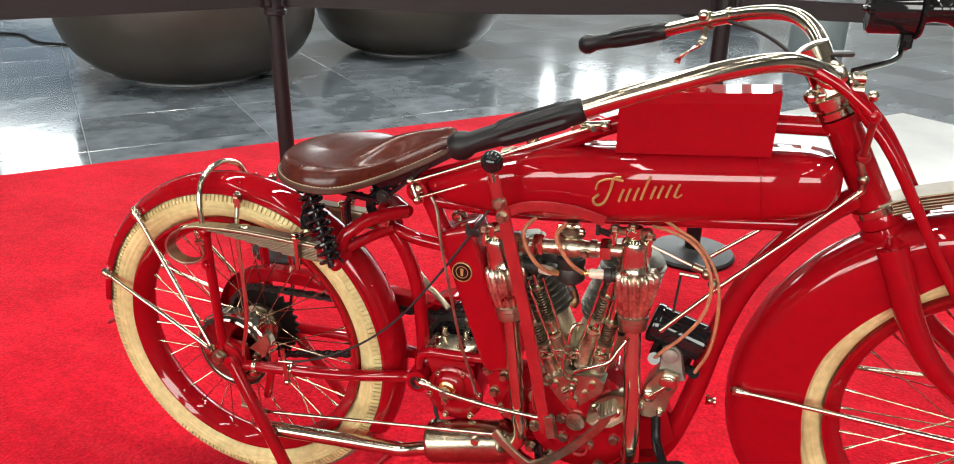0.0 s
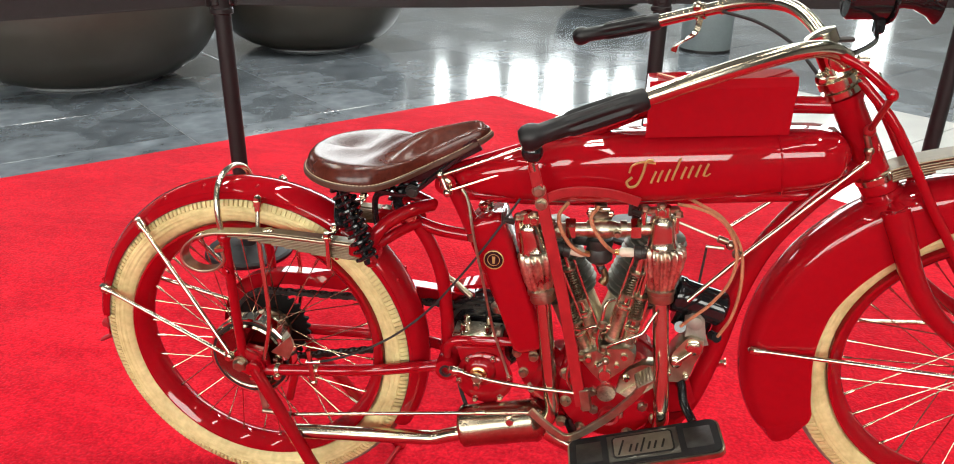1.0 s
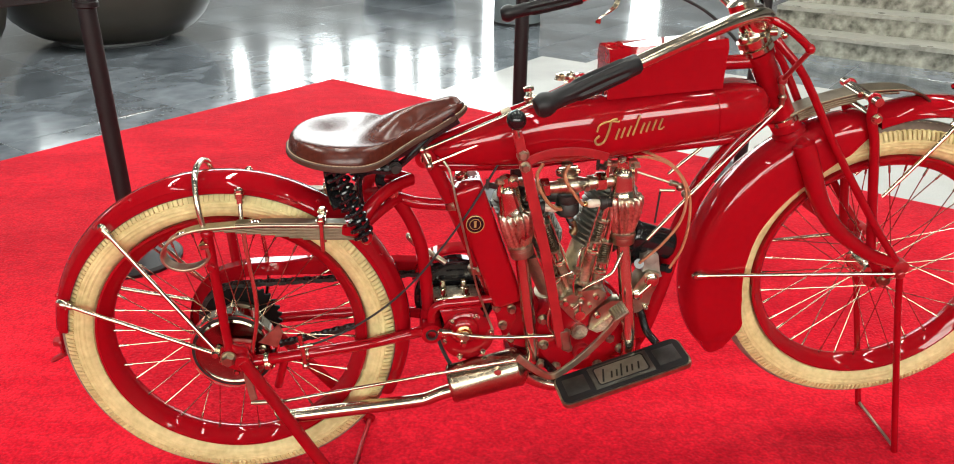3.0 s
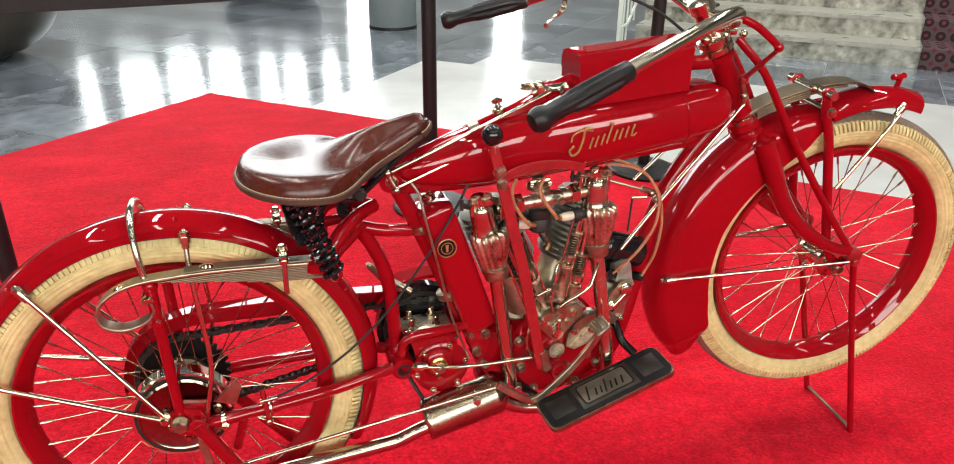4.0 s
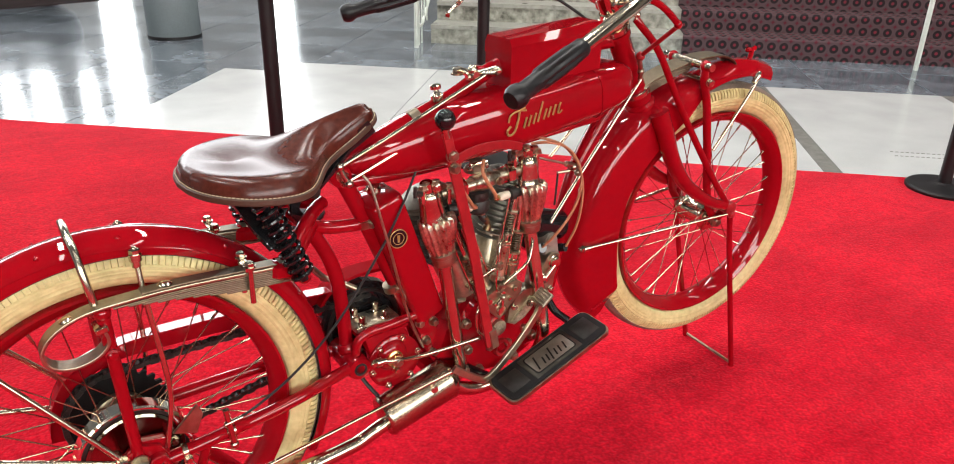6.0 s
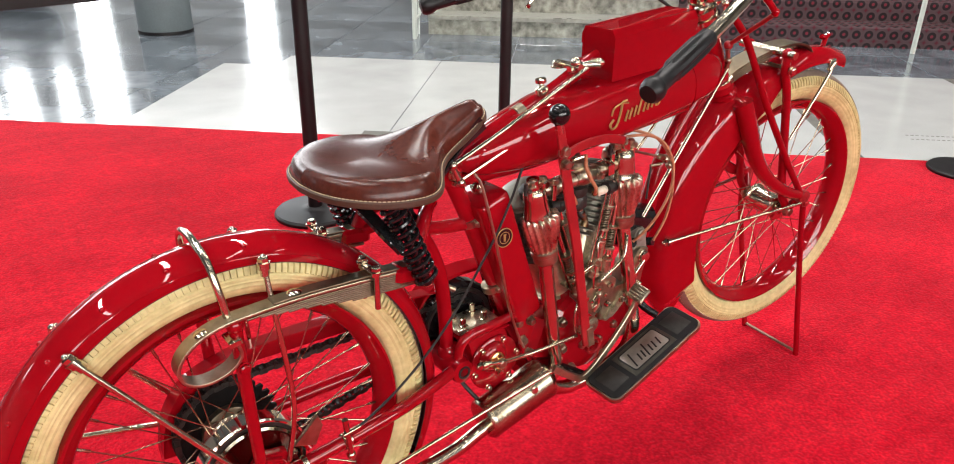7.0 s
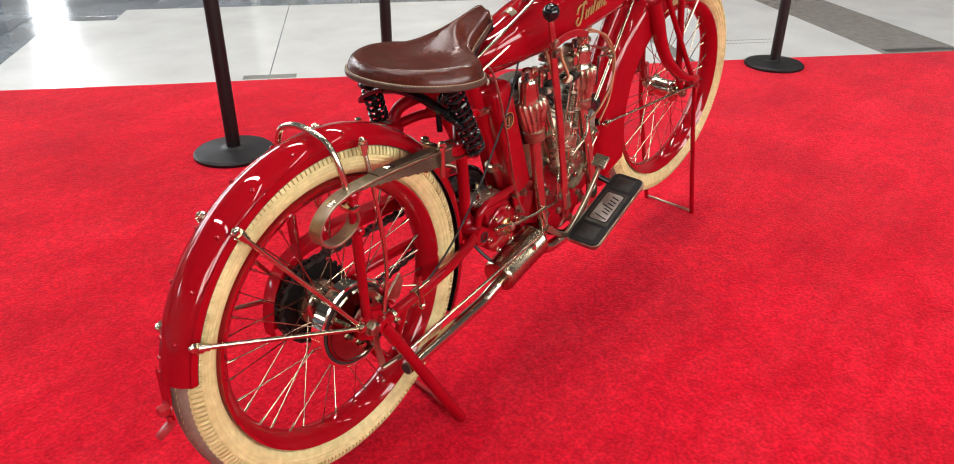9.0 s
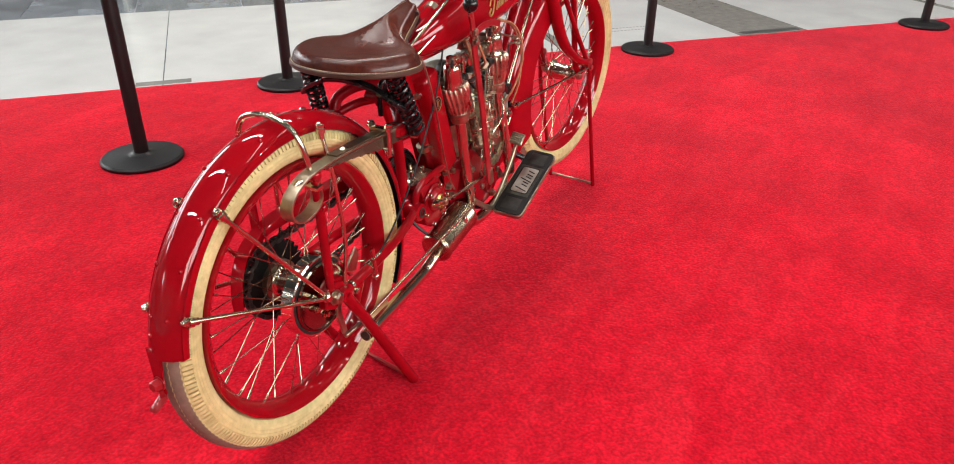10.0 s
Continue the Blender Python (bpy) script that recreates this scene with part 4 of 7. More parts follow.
part("head_clamp_bolt", Form().ball(HT + Vector((-0.034, -0.018, 0.012)), 0.011, 12).tube([HT + Vector((-0.034, -0.018, 0.012)), HT + Vector((0, -0.018, 0.02))], 0.006, 10), NICKEL, bike)
part("head_clamp_bolt", Form().ball(HT + Vector((0.045, -0.02, 0.02)), 0.008, 10), NICKEL, bike)
part("steering_stem", Form().lathe([(0.019, 0.0), (0.019, 0.06), (0.024, 0.062), (0.024, 0.082), (0.012, 0.086)], HT + hd * 0.01, hd, 24), NICKEL, bike)
part("fork_crown", Form().lathe([(0.028, -0.075), (0.032, -0.068), (0.033, -0.050), (0.029, -0.045), (0.033, -0.036), (0.034, -0.012), (0.029, -0.006)], HB, hd, 28).tube([HB + Vector((0.03, -0.062, -0.035)), HB + Vector((0.02, 0, -0.02)), HB + Vector((0.03, 0.062, -0.035))], 0.018, 14), RED, bike)
for sgn in (-1, 1):
    blade = smooth([(1.178, sgn * 0.052, 0.745), (1.198, sgn * 0.060, 0.700), (1.226, sgn * 0.066, 0.636), (1.262, sgn * 0.072, 0.582), (1.302, sgn * 0.077, 0.546), (1.360, sgn * 0.083, 0.510), (1.420, sgn * 0.087, 0.490)], 5)
    n = len(blade)
    part("fork_blade", Form().tube(blade, [0.0225 - 0.0105 * i / (n - 1) for i in range(n)], 16), RED, bike)
    part("fork_truss", Form().tube(smooth([(1.088, sgn * 0.040, 0.948), (1.10, sgn * 0.045, 0.935), (1.152, sgn * 0.055, 0.878), (1.24, sgn * 0.066, 0.738), (1.348, sgn * 0.080, 0.583), (1.420, sgn * 0.088, 0.490)], 4), 0.0078, 12), RED, bike)
    part("fork_end", Form().lathe([(0.012, -0.012), (0.017, -0.010), (0.017, 0.010), (0.012, 0.012)], (1.422, sgn * 0.088, 0.487), (0, 1, 0), 20).bolt((1.422, sgn * 0.100, 0.474), (0, sgn, 0), 0.008, 0.006), RED_DULL, bike)
    part("rocker_rod", Form().tube(smooth([(1.298, sgn * 0.052, 0.836), (1.300, sgn * 0.054, 0.80), (1.318, sgn * 0.057, 0.747), (1.346, sgn * 0.062, 0.612), (1.372, sgn * 0.064, 0.50), (1.400, sgn * 0.066, 0.456)], 4), 0.0098, 12).ball((1.298, sgn * 0.052, 0.838), 0.013, 12), RED, bike)
    part("rocker_arm", Form().tube([(1.422, sgn * 0.082, 0.487), (1.414, sgn * 0.066, 0.452)], 0.010, 10), RED, bike)
part("spring_shackle", Form().tube([(1.296, -0.075, 0.838), (1.296, 0.075, 0.838)], 0.009, 14).tube([(1.303, -0.066, 0.803), (1.303, 0.066, 0.803)], 0.007, 14).tube([(1.28, -0.03, 0.84), (1.28, 0.03, 0.84)], 0.006, 10).bolt((1.303, -0.066, 0.803), (0, -1, 0), 0.008, 0.008), NICKEL, bike, "nickel spring shackle pins")


def leaf(name, pts, half_w, thick, y, mat, parent, label=""):
    return part(name, strap(pts, y, half_w, thick), mat, parent, label)


def strap(pts, y, half_w, thick):
    """A flat strip bent in the xz plane."""
    p = [Vector((a, 0, b)) for a, b in pts]
    rings = []
    for i in range(len(p)):
        t = (p[min(i + 1, len(p) - 1)] - p[max(i - 1, 0)]).normalized()
        nrm = Vector((-t.z, 0, t.x)) * (thick / 2)
        e = Vector((0, half_w, 0))
        o = Vector((0, y, 0))
        rings.append([p[i] + o + e + nrm * 0.4, p[i] + o + e * 0.96 + nrm, p[i] + o - e * 0.96 + nrm, p[i] + o - e + nrm * 0.4, p[i] + o - e - nrm * 0.4, p[i] + o - e * 0.96 - nrm, p[i] + o + e * 0.96 - nrm, p[i] + o + e - nrm * 0.4])
    return Form().ring_strip(rings)


def sm2(pts, n=6):
    return [(v.x, v.z) for v in smooth([(a, 0, b) for a, b in pts], n)]


front_spring = part("front_spring", strap(sm2([(1.150, 0.792), (1.19, 0.812), (1.25, 0.832), (1.31, 0.845), (1.37, 0.848), (1.41, 0.838), (1.434, 0.818)]), 0, 0.024, 0.0045), STEEL, bike, "nickel leaf spring over the front mudguard")
for k, x1 in enumerate((1.36, 1.32, 1.28, 1.23)):
    pts = [(x, interp(x, [1.15, 1.19, 1.25, 1.31, 1.37], [0.792, 0.812, 0.832, 0.845, 0.848]) - 0.0048 * (k + 1)) for x in np.linspace(1.150, x1, 8)]
    part("leaf", strap(pts, 0, 0.024, 0.0042), STEEL, front_spring)
for sgn in (-1, 1):
    y = sgn * 0.088
    sp = part("rear_spring", strap(sm2([(0.305, 0.618), (0.22, 0.622), (0.12, 0.626), (0.04, 0.624), (-0.012, 0.618), (-0.050, 0.600), (-0.068, 0.574), (-0.060, 0.551), (-0.034, 0.541), (-0.002, 0.548), (0.016, 0.566), (0.014, 0.586)]), y, 0.0140, 0.0045), NICKEL_DULL, bike, "scrolled steel leaf spring beside the rear wheel")
    for k, x1 in enumerate((0.03, 0.05, 0.07, 0.09, 0.115, 0.14, 0.165, 0.19)):
        pts = [(x, interp(x, [0.0, 0.04, 0.12, 0.22, 0.31], [0.620, 0.624, 0.626, 0.622, 0.618]) - 0.0012 - 0.0031 * (k + 1)) for x in np.linspace(0.305, x1, 8)]
        part("leaf", strap(pts, y, 0.0140, 0.0027), STEEL, sp)
    tongue = [(x, interp(x, [0.0, 0.04, 0.12, 0.22, 0.31], [0.620, 0.624, 0.626, 0.622, 0.618]) + 0.0045) for x in np.linspace(0.29, 0.07, 8)]
    part("top_leaf", strap(tongue, y, 0.0118, 0.003), STEEL, sp)
    clip = Form().box((0.014, 0.046, 0.010), pose(0.226, y, 0.632), 0.002)
    for w in (-0.021, 0.021):
        clip.tube([(0.226, y + w, 0.642), (0.226, y + w, 0.575)], 0.0045, 10).bolt((0.226, y + w, 0.636), (0, 0, 1), 0.007, 0.008)
    part("spring_clip", clip, NICKEL, sp, "nickel clamp with bolts")
    part("leaf_button", Form().lathe([(0.010, 0), (0.011, 0.002), (0.008, 0.0045), (0.002, 0.005)], (0.105, y, 0.6305), (0, 0, 1), 20), NICKEL, sp)
    part("leaf_button", Form().lathe([(0.009, 0), (0.010, 0.002), (0.007, 0.004), (0.002, 0.0045)], (-0.030, y, 0.6120), (-0.3, 0, 1), 20), NICKEL, sp)
    part("scroll_clip", Form().box((0.018, 0.033, 0.011), pose(0.010, y, 0.590, 0, -10, 0), 0.002), NICKEL, sp)
    part("spring_perch", Form().box((0.055, 0.040, 0.028), pose(0.290, y, 0.610, 0, 6, 0), 0.006).ball((0.308, y - sgn * -0.03, 0.602), 0.012, 10), RED, sp)

# fuel tank
tank_x = [0.436, 0.46, 0.49, 0.56, 0.64, 0.72, 0.80, 0.90, 0.99, 1.05, 1.082, 1.092]
tank_top = [0.742, 0.757, 0.770, 0.797, 0.821, 0.834, 0.842, 0.851, 0.858, 0.861, 0.856, 0.842]
tank_bot = [0.728, 0.713, 0.706, 0.703, 0.705, 0.711, 0.720, 0.735, 0.750, 0.762, 0.776, 0.792]
tank_half = [0.013, 0.029, 0.040, 0.055, 0.064, 0.068, 0.070, 0.070, 0.068, 0.064, 0.057, 0.046]
rings = []
xs2 = np.linspace(tank_x[0], tank_x[-1], 44)
for x in xs2:
    t, b, h = interp(x, tank_x, tank_top), interp(x, tank_x, tank_bot), interp(x, tank_x, tank_half)
    ring = []
    for k in range(36):
        a = 2 * math.pi * k / 36
        ca, sa = math.cos(a), math.sin(a)
        ring.append(((x), h * math.copysign(abs(ca) ** 0.62, ca), (t + b) / 2 + (t - b) / 2 * math.copysign(abs(sa) ** 0.74, sa)))
    rings.append(ring)
tank = part("fuel_tank", Form().ring_strip(rings), RED, bike, "glossy red torpedo fuel tank with a gold emblem", angle=60)
seam = Form()
for x in (0.985,):
    t, b, h = interp(x, tank_x, tank_top), interp(x, tank_x, tank_bot), interp(x, tank_x, tank_half)
    ring = []
    for k in range(48):
        a = 2 * math.pi * k / 48
        ca, sa = math.cos(a), math.sin(a)
        ring.append((x - 0.012 * sa, (h + 0.0006) * math.copysign(abs(ca) ** 0.62, ca), (t + b) / 2 + ((t - b) / 2 + 0.0006) * math.copysign(abs(sa) ** 0.74, sa)))
    seam.tube(ring, 0.0014, 6, close=True)
part("tank_seam", seam, RED, tank)

# gold emblem on the tank side: plain slanting strokes and a curl
emb = Form()
ey = -0.0725


def stroke(pts, r=0.0017):
    emb.tube(smooth([(x, ey - 0.001 * k / 9, z) for k, (x, z) in enumerate(pts)], 5), r, 6)


def em(u, w):
    return (0.742 + u * 0.132, 0.752 + u * 0.030 + w * 0.042 + 0.004)


stroke([em(0.30, 1.0), em(0.22, 0.98), em(0.19, 0.55), em(0.13, 0.08), em(0.04, 0.02), em(0.0, 0.25), em(0.06, 0.42)], 0.0022)
stroke([em(0.02, 0.62), em(0.05, 0.90), em(0.18, 0.98), em(0.33, 0.85)], 0.0017)
for u in (0.30, 0.38, 0.47, 0.55, 0.66, 0.74, 0.83, 0.92):
    tall = 0.92 if u == 0.55 else 0.52
    stroke([em(u, 0.06), em(u + 0.02, 0.3), em(u + 0.045 * tall / 0.52, tall)], 0.0019)
stroke([em(0.92, 0.06), em(0.96, 0.03), em(1.0, 0.12)], 0.0013)
part("gold_emblem", emb, GOLD, tank, "gold emblem strokes")

part("tank_cap", Form().lathe([(0.010, 0), (0.012, 0.002), (0.012, 0.012), (0.006, 0.016), (0.004, 0.022), (0.010, 0.024), (0.010, 0.030), (0.004, 0.032)], (0.628, -0.012, 0.826), (-0.2, 0, 1), 16), NICKEL, tank)
petcock = Form().tube([(0.690, -0.012, 0.862), (0.752, -0.022, 0.873)], 0.008, 12).tube([(0.700, -0.03, 0.868), (0.700, 0.03, 0.868)], 0.007, 12).ball((0.70, -0.018, 0.876), 0.010, 12).tube([(0.715, -0.02, 0.868), (0.73, -0.05, 0.872)], 0.005, 10).bolt((0.690, 0.02, 0.862), (0, 0, 1), 0.009, 0.01).ball((0.745, -0.035, 0.874), 0.008, 10)
part("control_joint", petcock, NICKEL, bike, "nickel control joint on the top tube")
part("control_rod", Form().tube([(0.418, -0.034, 0.742), (0.50, -0.036, 0.776), (0.722, -0.030, 0.868)], 0.0038, 10), NICKEL, bike)
part("control_rod", Form().tube([(0.430, -0.036, 0.714), (0.55, -0.046, 0.765)], 0.003, 8), NICKEL, bike)
part("tube_clamp", Form().lathe([(0.0150, -0.010), (0.0168, -0.009), (0.0168, 0.009), (0.0150, 0.010)], (0.585, 0, 0.797), (0.93, 0, 0.36), 24).box((0.020, 0.012, 0.026), pose(0.594, -0.022, 0.782, 0, -20, 0), 0.003).ball((0.60, -0.030, 0.775), 0.007, 10), NICKEL_DULL, bike, "nickel clamp on the top tube")
part("crank_bracket", Form().tube([(0.418, -0.034, 0.740), (0.430, -0.038, 0.714)], 0.0055, 10).ball((0.417, -0.037, 0.744), 0.008, 10).ball((0.431, -0.040, 0.712), 0.008, 10), NICKEL, bike)

# toolbox on the tank
toolbox = part("toolbox", Form().ring_strip([[(x, y, z) for y, z in ((-0.046, 0.8370 + dz), (-0.046, 0.9130 + dz), (-0.038, 0.9270 + dz), (0.029, 0.9270 + dz), (0.036, 0.9130 + dz), (0.036, 0.8370 + dz))] for x, dz in ((0.766, 0.0), (0.769, 0.0), (0.988, 0.018), (0.991, 0.018))]), RED, bike, "red sheet-metal toolbox on the tank", angle=25)
lid = [[(x, y, z) for y, z in ((-0.0475, 0.8970 + dz), (-0.0475, 0.9150 + dz), (-0.039, 0.9292 + dz), (0.030, 0.9292 + dz), (0.0375, 0.9150 + dz), (0.0375, 0.8970 + dz))] for x, dz in ((0.765, 0.0), (0.992, 0.0185))]
part("lid", Form().ring_strip(lid), RED, toolbox, angle=25)
part("rear_block", Form().box((0.030, 0.035, 0.030), pose(0.725, 0, 0.862, 0, -20, 0), 0.006), RED, toolbox)

# saddle: a dished seat with a rolled rim, drawn from its outline towards a spine
sx = [0.167, 0.171, 0.180, 0.196, 0.218, 0.248, 0.28, 0.310, 0.333, 0.348, 0.361, 0.376, 0.396, 0.43, 0.46, 0.482, 0.495, 0.501]
sw = [0.000, 0.038, 0.069, 0.095, 0.118, 0.136, 0.143, 0.140, 0.127, 0.107, 0.081, 0.056, 0.039, 0.032, 0.029, 0.025, 0.017, 0.0]
zx = [0.167, 0.20, 0.245, 0.28, 0.305, 0.330, 0.350, 0.367, 0.39, 0.414, 0.45, 0.475, 0.49, 0.501]
z_mid = [0.774, 0.773, 0.772, 0.775, 0.783, 0.794, 0.802, 0.809, 0.817, 0.824, 0.833, 0.838, 0.836, 0.831]
z_rim = [0.778, 0.779, 0.779, 0.779, 0.778, 0.777, 0.776, 0.777, 0.784, 0.795, 0.812, 0.823, 0.827, 0.827]
z_edge = [0.753, 0.752, 0.750, 0.749, 0.748, 0.749, 0.751, 0.754, 0.760, 0.770, 0.788, 0.803, 0.811, 0.818]
half_line = []
for k in range(72):
    x = 0.334 - 0.167 * math.cos(math.pi * k / 71)
    half_line.append((x, interp(x, sx, sw)))
soft_w = np.convolve(np.pad([w for _, w in half_line], 3, "edge"), np.ones(7) / 7, "valid")
half_line = [(x, w if k < 6 or k > 65 else float(soft)) for k, ((x, w), soft) in enumerate(zip(half_line, soft_w))]
line = [(x, -w) for x, w in half_line] + [(x, w) for x, w in reversed(half_line[1:-1])]
levels = [1.0, 0.997, 0.99, 0.978, 0.962, 0.94, 0.91, 0.875, 0.835, 0.79, 0.74, 0.68, 0.61, 0.53, 0.44, 0.34, 0.23, 0.12, 0.03, 0.004]
CREST = 0.80                     # where the rounded rim is highest
rings, outline_top = [], []
for s in levels:
    ring = []
    for x, y in line:
        spine = 0.250 + (x - 0.167) / 0.334 * 0.235
        px, py = spine + (x - spine) * s, y * s
        lo, rim, hi = interp(x, zx, z_edge), interp(x, zx, z_rim), interp(px, zx, z_mid)
        if s > CREST:
            t = (s - CREST) / (1 - CREST)
            z = lo + (rim - lo) * (1 - t ** 2.6) ** 0.55
        else:
            t = (CREST - s) / CREST
            z = rim + (hi - rim) * t * t * (3 - 2 * t)
        ring.append(Vector((px, py, z)))
    rings.append(ring)
outline_top = rings[0]
n_line = len(line)
under = [[p + Vector((0, 0, -0.007)) for p in rings[0]], [Vector((0.33 + (p.x - 0.33) * 0.93, p.y * 0.9, p.z - 0.009)) for p in rings[0]], [Vector((q.x, q.y, q.z - 0.012)) for q in rings[-1]]]
seat_form = Form().ring_strip(list(reversed(under)) + rings, caps=False)
n_half, last = len(half_line), n_line * (len(rings) + len(under) - 1)
for first_row in (0, last):
    for i in range(n_half - 1):
        a, b, c, e = i, i + 1, (n_line - i - 1) % n_line, (n_line - i) % n_line
        seat_form.f.append(tuple(first_row + k for k in dict.fromkeys((a, b, c, e))))
saddle = part("saddle", seat_form, LEATHER, bike, "brown leather saddle with pale stitching", angle=70)


def outward(i, off, dz):
    a, b = outline_top[i - 1], outline_top[(i + 1) % n_line]
    t = (b - a).normalized()
    return outline_top[i] + Vector((t.y, -t.x, 0)) * off + Vector((0, 0, dz))


lip = [[outward(i, o, h) for i in range(n_line)] for o, h in ((-0.004, 0.0016), (0.0035, 0.0020), (0.0056, 0.0004), (0.0060, -0.0062), (0.0040, -0.0088), (-0.004, -0.0088))]
part("rolled_edge", Form().ring_strip(lip, True, True), LEATHER_EDGE, saddle, "paler leather edge strip")
st = Form()
acc, step = 0.0, 0.0066
seam_line = [outward(i, 0.0020, 0.0026) for i in range(n_line)]
for a, b in zip(seam_line, seam_line[1:] + seam_line[:1]):
    d = (b - a).length
    while acc < d and d > 1e-6:
        u = (b - a) / d
        p = a + u * acc
        st.tube([p, p + u * 0.0042], 0.0007, 5)
        acc += step
    acc -= d
stitching = part("stitching", st, THREAD, saddle, "cream thread stitches along the edge")
tagged(stitching, kind="stuff")
for sgn in (-1, 1):
    part("saddle_spring", Form().tube(helix((0.252, sgn * 0.108, 0.748), (0.306, sgn * 0.126, 0.606), 0.0175, 10.5), 0.0038, 7), BLACK, saddle, "black coil spring")
    part("spring_core", Form().tube([(0.252, sgn * 0.108, 0.750), (0.306, sgn * 0.126, 0.600)], 0.007, 10), BLACK, saddle)
    part("saddle_rail", Form().tube(smooth([(0.235, sgn * 0.112, 0.752), (0.27, sgn * 0.095, 0.740), (0.31, sgn * 0.065, 0.718), (0.36, sgn * 0.035, 0.706), (0.42, sgn * 0.026, 0.752), (0.475, sgn * 0.016, 0.800)], 5), 0, flat=(0.010, 0.004), up=(0, 0, 1)), BLACK, saddle, "black saddle frame rail")
part("saddle_crossbar", Form().tube(smooth([(0.262, -0.128, 0.668), (0.254, -0.112, 0.682), (0.247, -0.080, 0.699), (0.242, -0.045, 0.713), (0.240, 0.0, 0.718), (0.242, 0.045, 0.713), (0.247, 0.080, 0.699), (0.254, 0.112, 0.682), (0.262, 0.128, 0.668)], 5), 0, flat=(0.011, 0.0045), up=(0, 0, 1)), BLACK, saddle, "black bent strap between the springs")
part("strap_clamp", Form().box((0.026, 0.040, 0.009), pose(0.241, 0.012, 0.7255), 0.003).bolt((0.241, -0.004, 0.729), (0, 0, 1), 0.006, 0.006), NICKEL, saddle, "bright nickel clamp on the strap")
part("saddle_arm", Form().tube(smooth([(0.352, -0.022, 0.655), (0.335, -0.026, 0.68), (0.345, -0.03, 0.706), (0.375, -0.03, 0.716)], 5), 0, flat=(0.009, 0.004), up=(0, 1, 0)), BLACK, saddle)
part("saddle_arm", Form().tube(smooth([(0.300, -0.04, 0.63), (0.296, -0.042, 0.67), (0.302, -0.045, 0.70), (0.33, -0.05, 0.712)], 5), 0.006, 10), BLACK, saddle)
part("saddle_bolt", Form().bolt((0.366, -0.040, 0.711), (0, -1, 0), 0.009, 0.008), IRON, saddle)
part("saddle_skirt", strap(sm2([(0.34, 0.722), (0.40, 0.752), (0.45, 0.782), (0.485, 0.803)]), -0.026, 0.003, 0.024), BLACK, saddle, "black steel plate under the saddle nose")

# handlebar
def grip(a, b):
    """A rubber grip with a bulbous end and fluted middle, in one piece."""
    a, b = Vector(a), Vector(b)
    d = (b - a).normalized()
    ln = (b - a).length
    side = d.orthogonal().normalized()
    oth = d.cross(side)
    prof = [(0.004, -0.002, 0), (0.014, 0.0, 0), (0.0185, 0.007, 0), (0.0195, 0.016, 0), (0.0175, 0.024, 0), (0.0145, 0.030, 0), (0.0150, ln * 0.36, 0), (0.0165, ln * 0.40, 1), (0.0172, ln * 0.55, 1), (0.0170, ln * 0.84, 1), (0.0165, ln * 0.88, 0), (0.0162, ln - 0.004, 0), (0.014, ln, 0)]
    rings = []
    for r, h, flute in prof:
        rings.append([a + d * h + (side * math.cos(t) + oth * math.sin(t)) * (r + (0.0020 * math.cos(9 * t) - 0.0006 if flute else 0)) for t in (2 * math.pi * k / 72 for k in range(72))])
    return Form().ring_strip(rings)


bar_near = [(0.735, -0.2585, 0.944), (0.80, -0.245, 0.968), (0.88, -0.222, 0.994), (0.940, -0.196, 1.008), (0.985, -0.165, 1.010), (1.020, -0.125, 0.998), (1.045, -0.075, 0.982), (1.054, -0.02, 0.974), (1.054, 0.02, 0.974)]
bar_far = [(0.780, 0.315, 0.977), (0.84, 0.292, 0.997), (0.92, 0.258, 1.022), (0.975, 0.225, 1.032), (1.012, 0.185, 1.030), (1.036, 0.14, 1.014), (1.050, 0.08, 0.990), (1.054, 0.02, 0.974)]
bar = part("handlebar", Form().tube(smooth(bar_near, 6), 0.0122, 18).tube(smooth(bar_far, 6), 0.0122, 18), NICKEL, bike, "nickel-plated swept-back handlebar")
part("grip", grip((0.583, -0.287, 0.888), (0.749, -0.256, 0.949)), GRIP, bar, "black ribbed rubber grip")
part("grip", grip((0.626, 0.374, 0.934), (0.796, 0.309, 0.982)), GRIP, bar, "black ribbed rubber grip")
part("bar_clamp", Form().lathe([(0.016, -0.030), (0.019, -0.028), (0.019, 0.028), (0.016, 0.030)], (1.054, 0, 0.974), (0, 1, 0), 24).box((0.03, 0.036, 0.05), pose(1.058, 0, 0.952, 0, 30, 0), 0.006).bolt((1.078, -0.012, 0.966), (1, 0, 0.3), 0.007, 0.010).bolt((1.078, 0.012, 0.966), (1, 0, 0.3), 0.007, 0.010).tube([(1.082, -0.01, 0.972), (1.098, -0.01, 0.972)], 0.009, 12).tube([(1.082, -0.01, 0.955), (1.098, -0.01, 0.955)], 0.009, 12), NICKEL, bar)
part("clamp_plate", Form().box((0.062, 0.020, 0.007), pose(1.052, 0.03, 0.997, 0, -2, 12), 0.002), IRON, bar, "dark plate on the bar clamp")
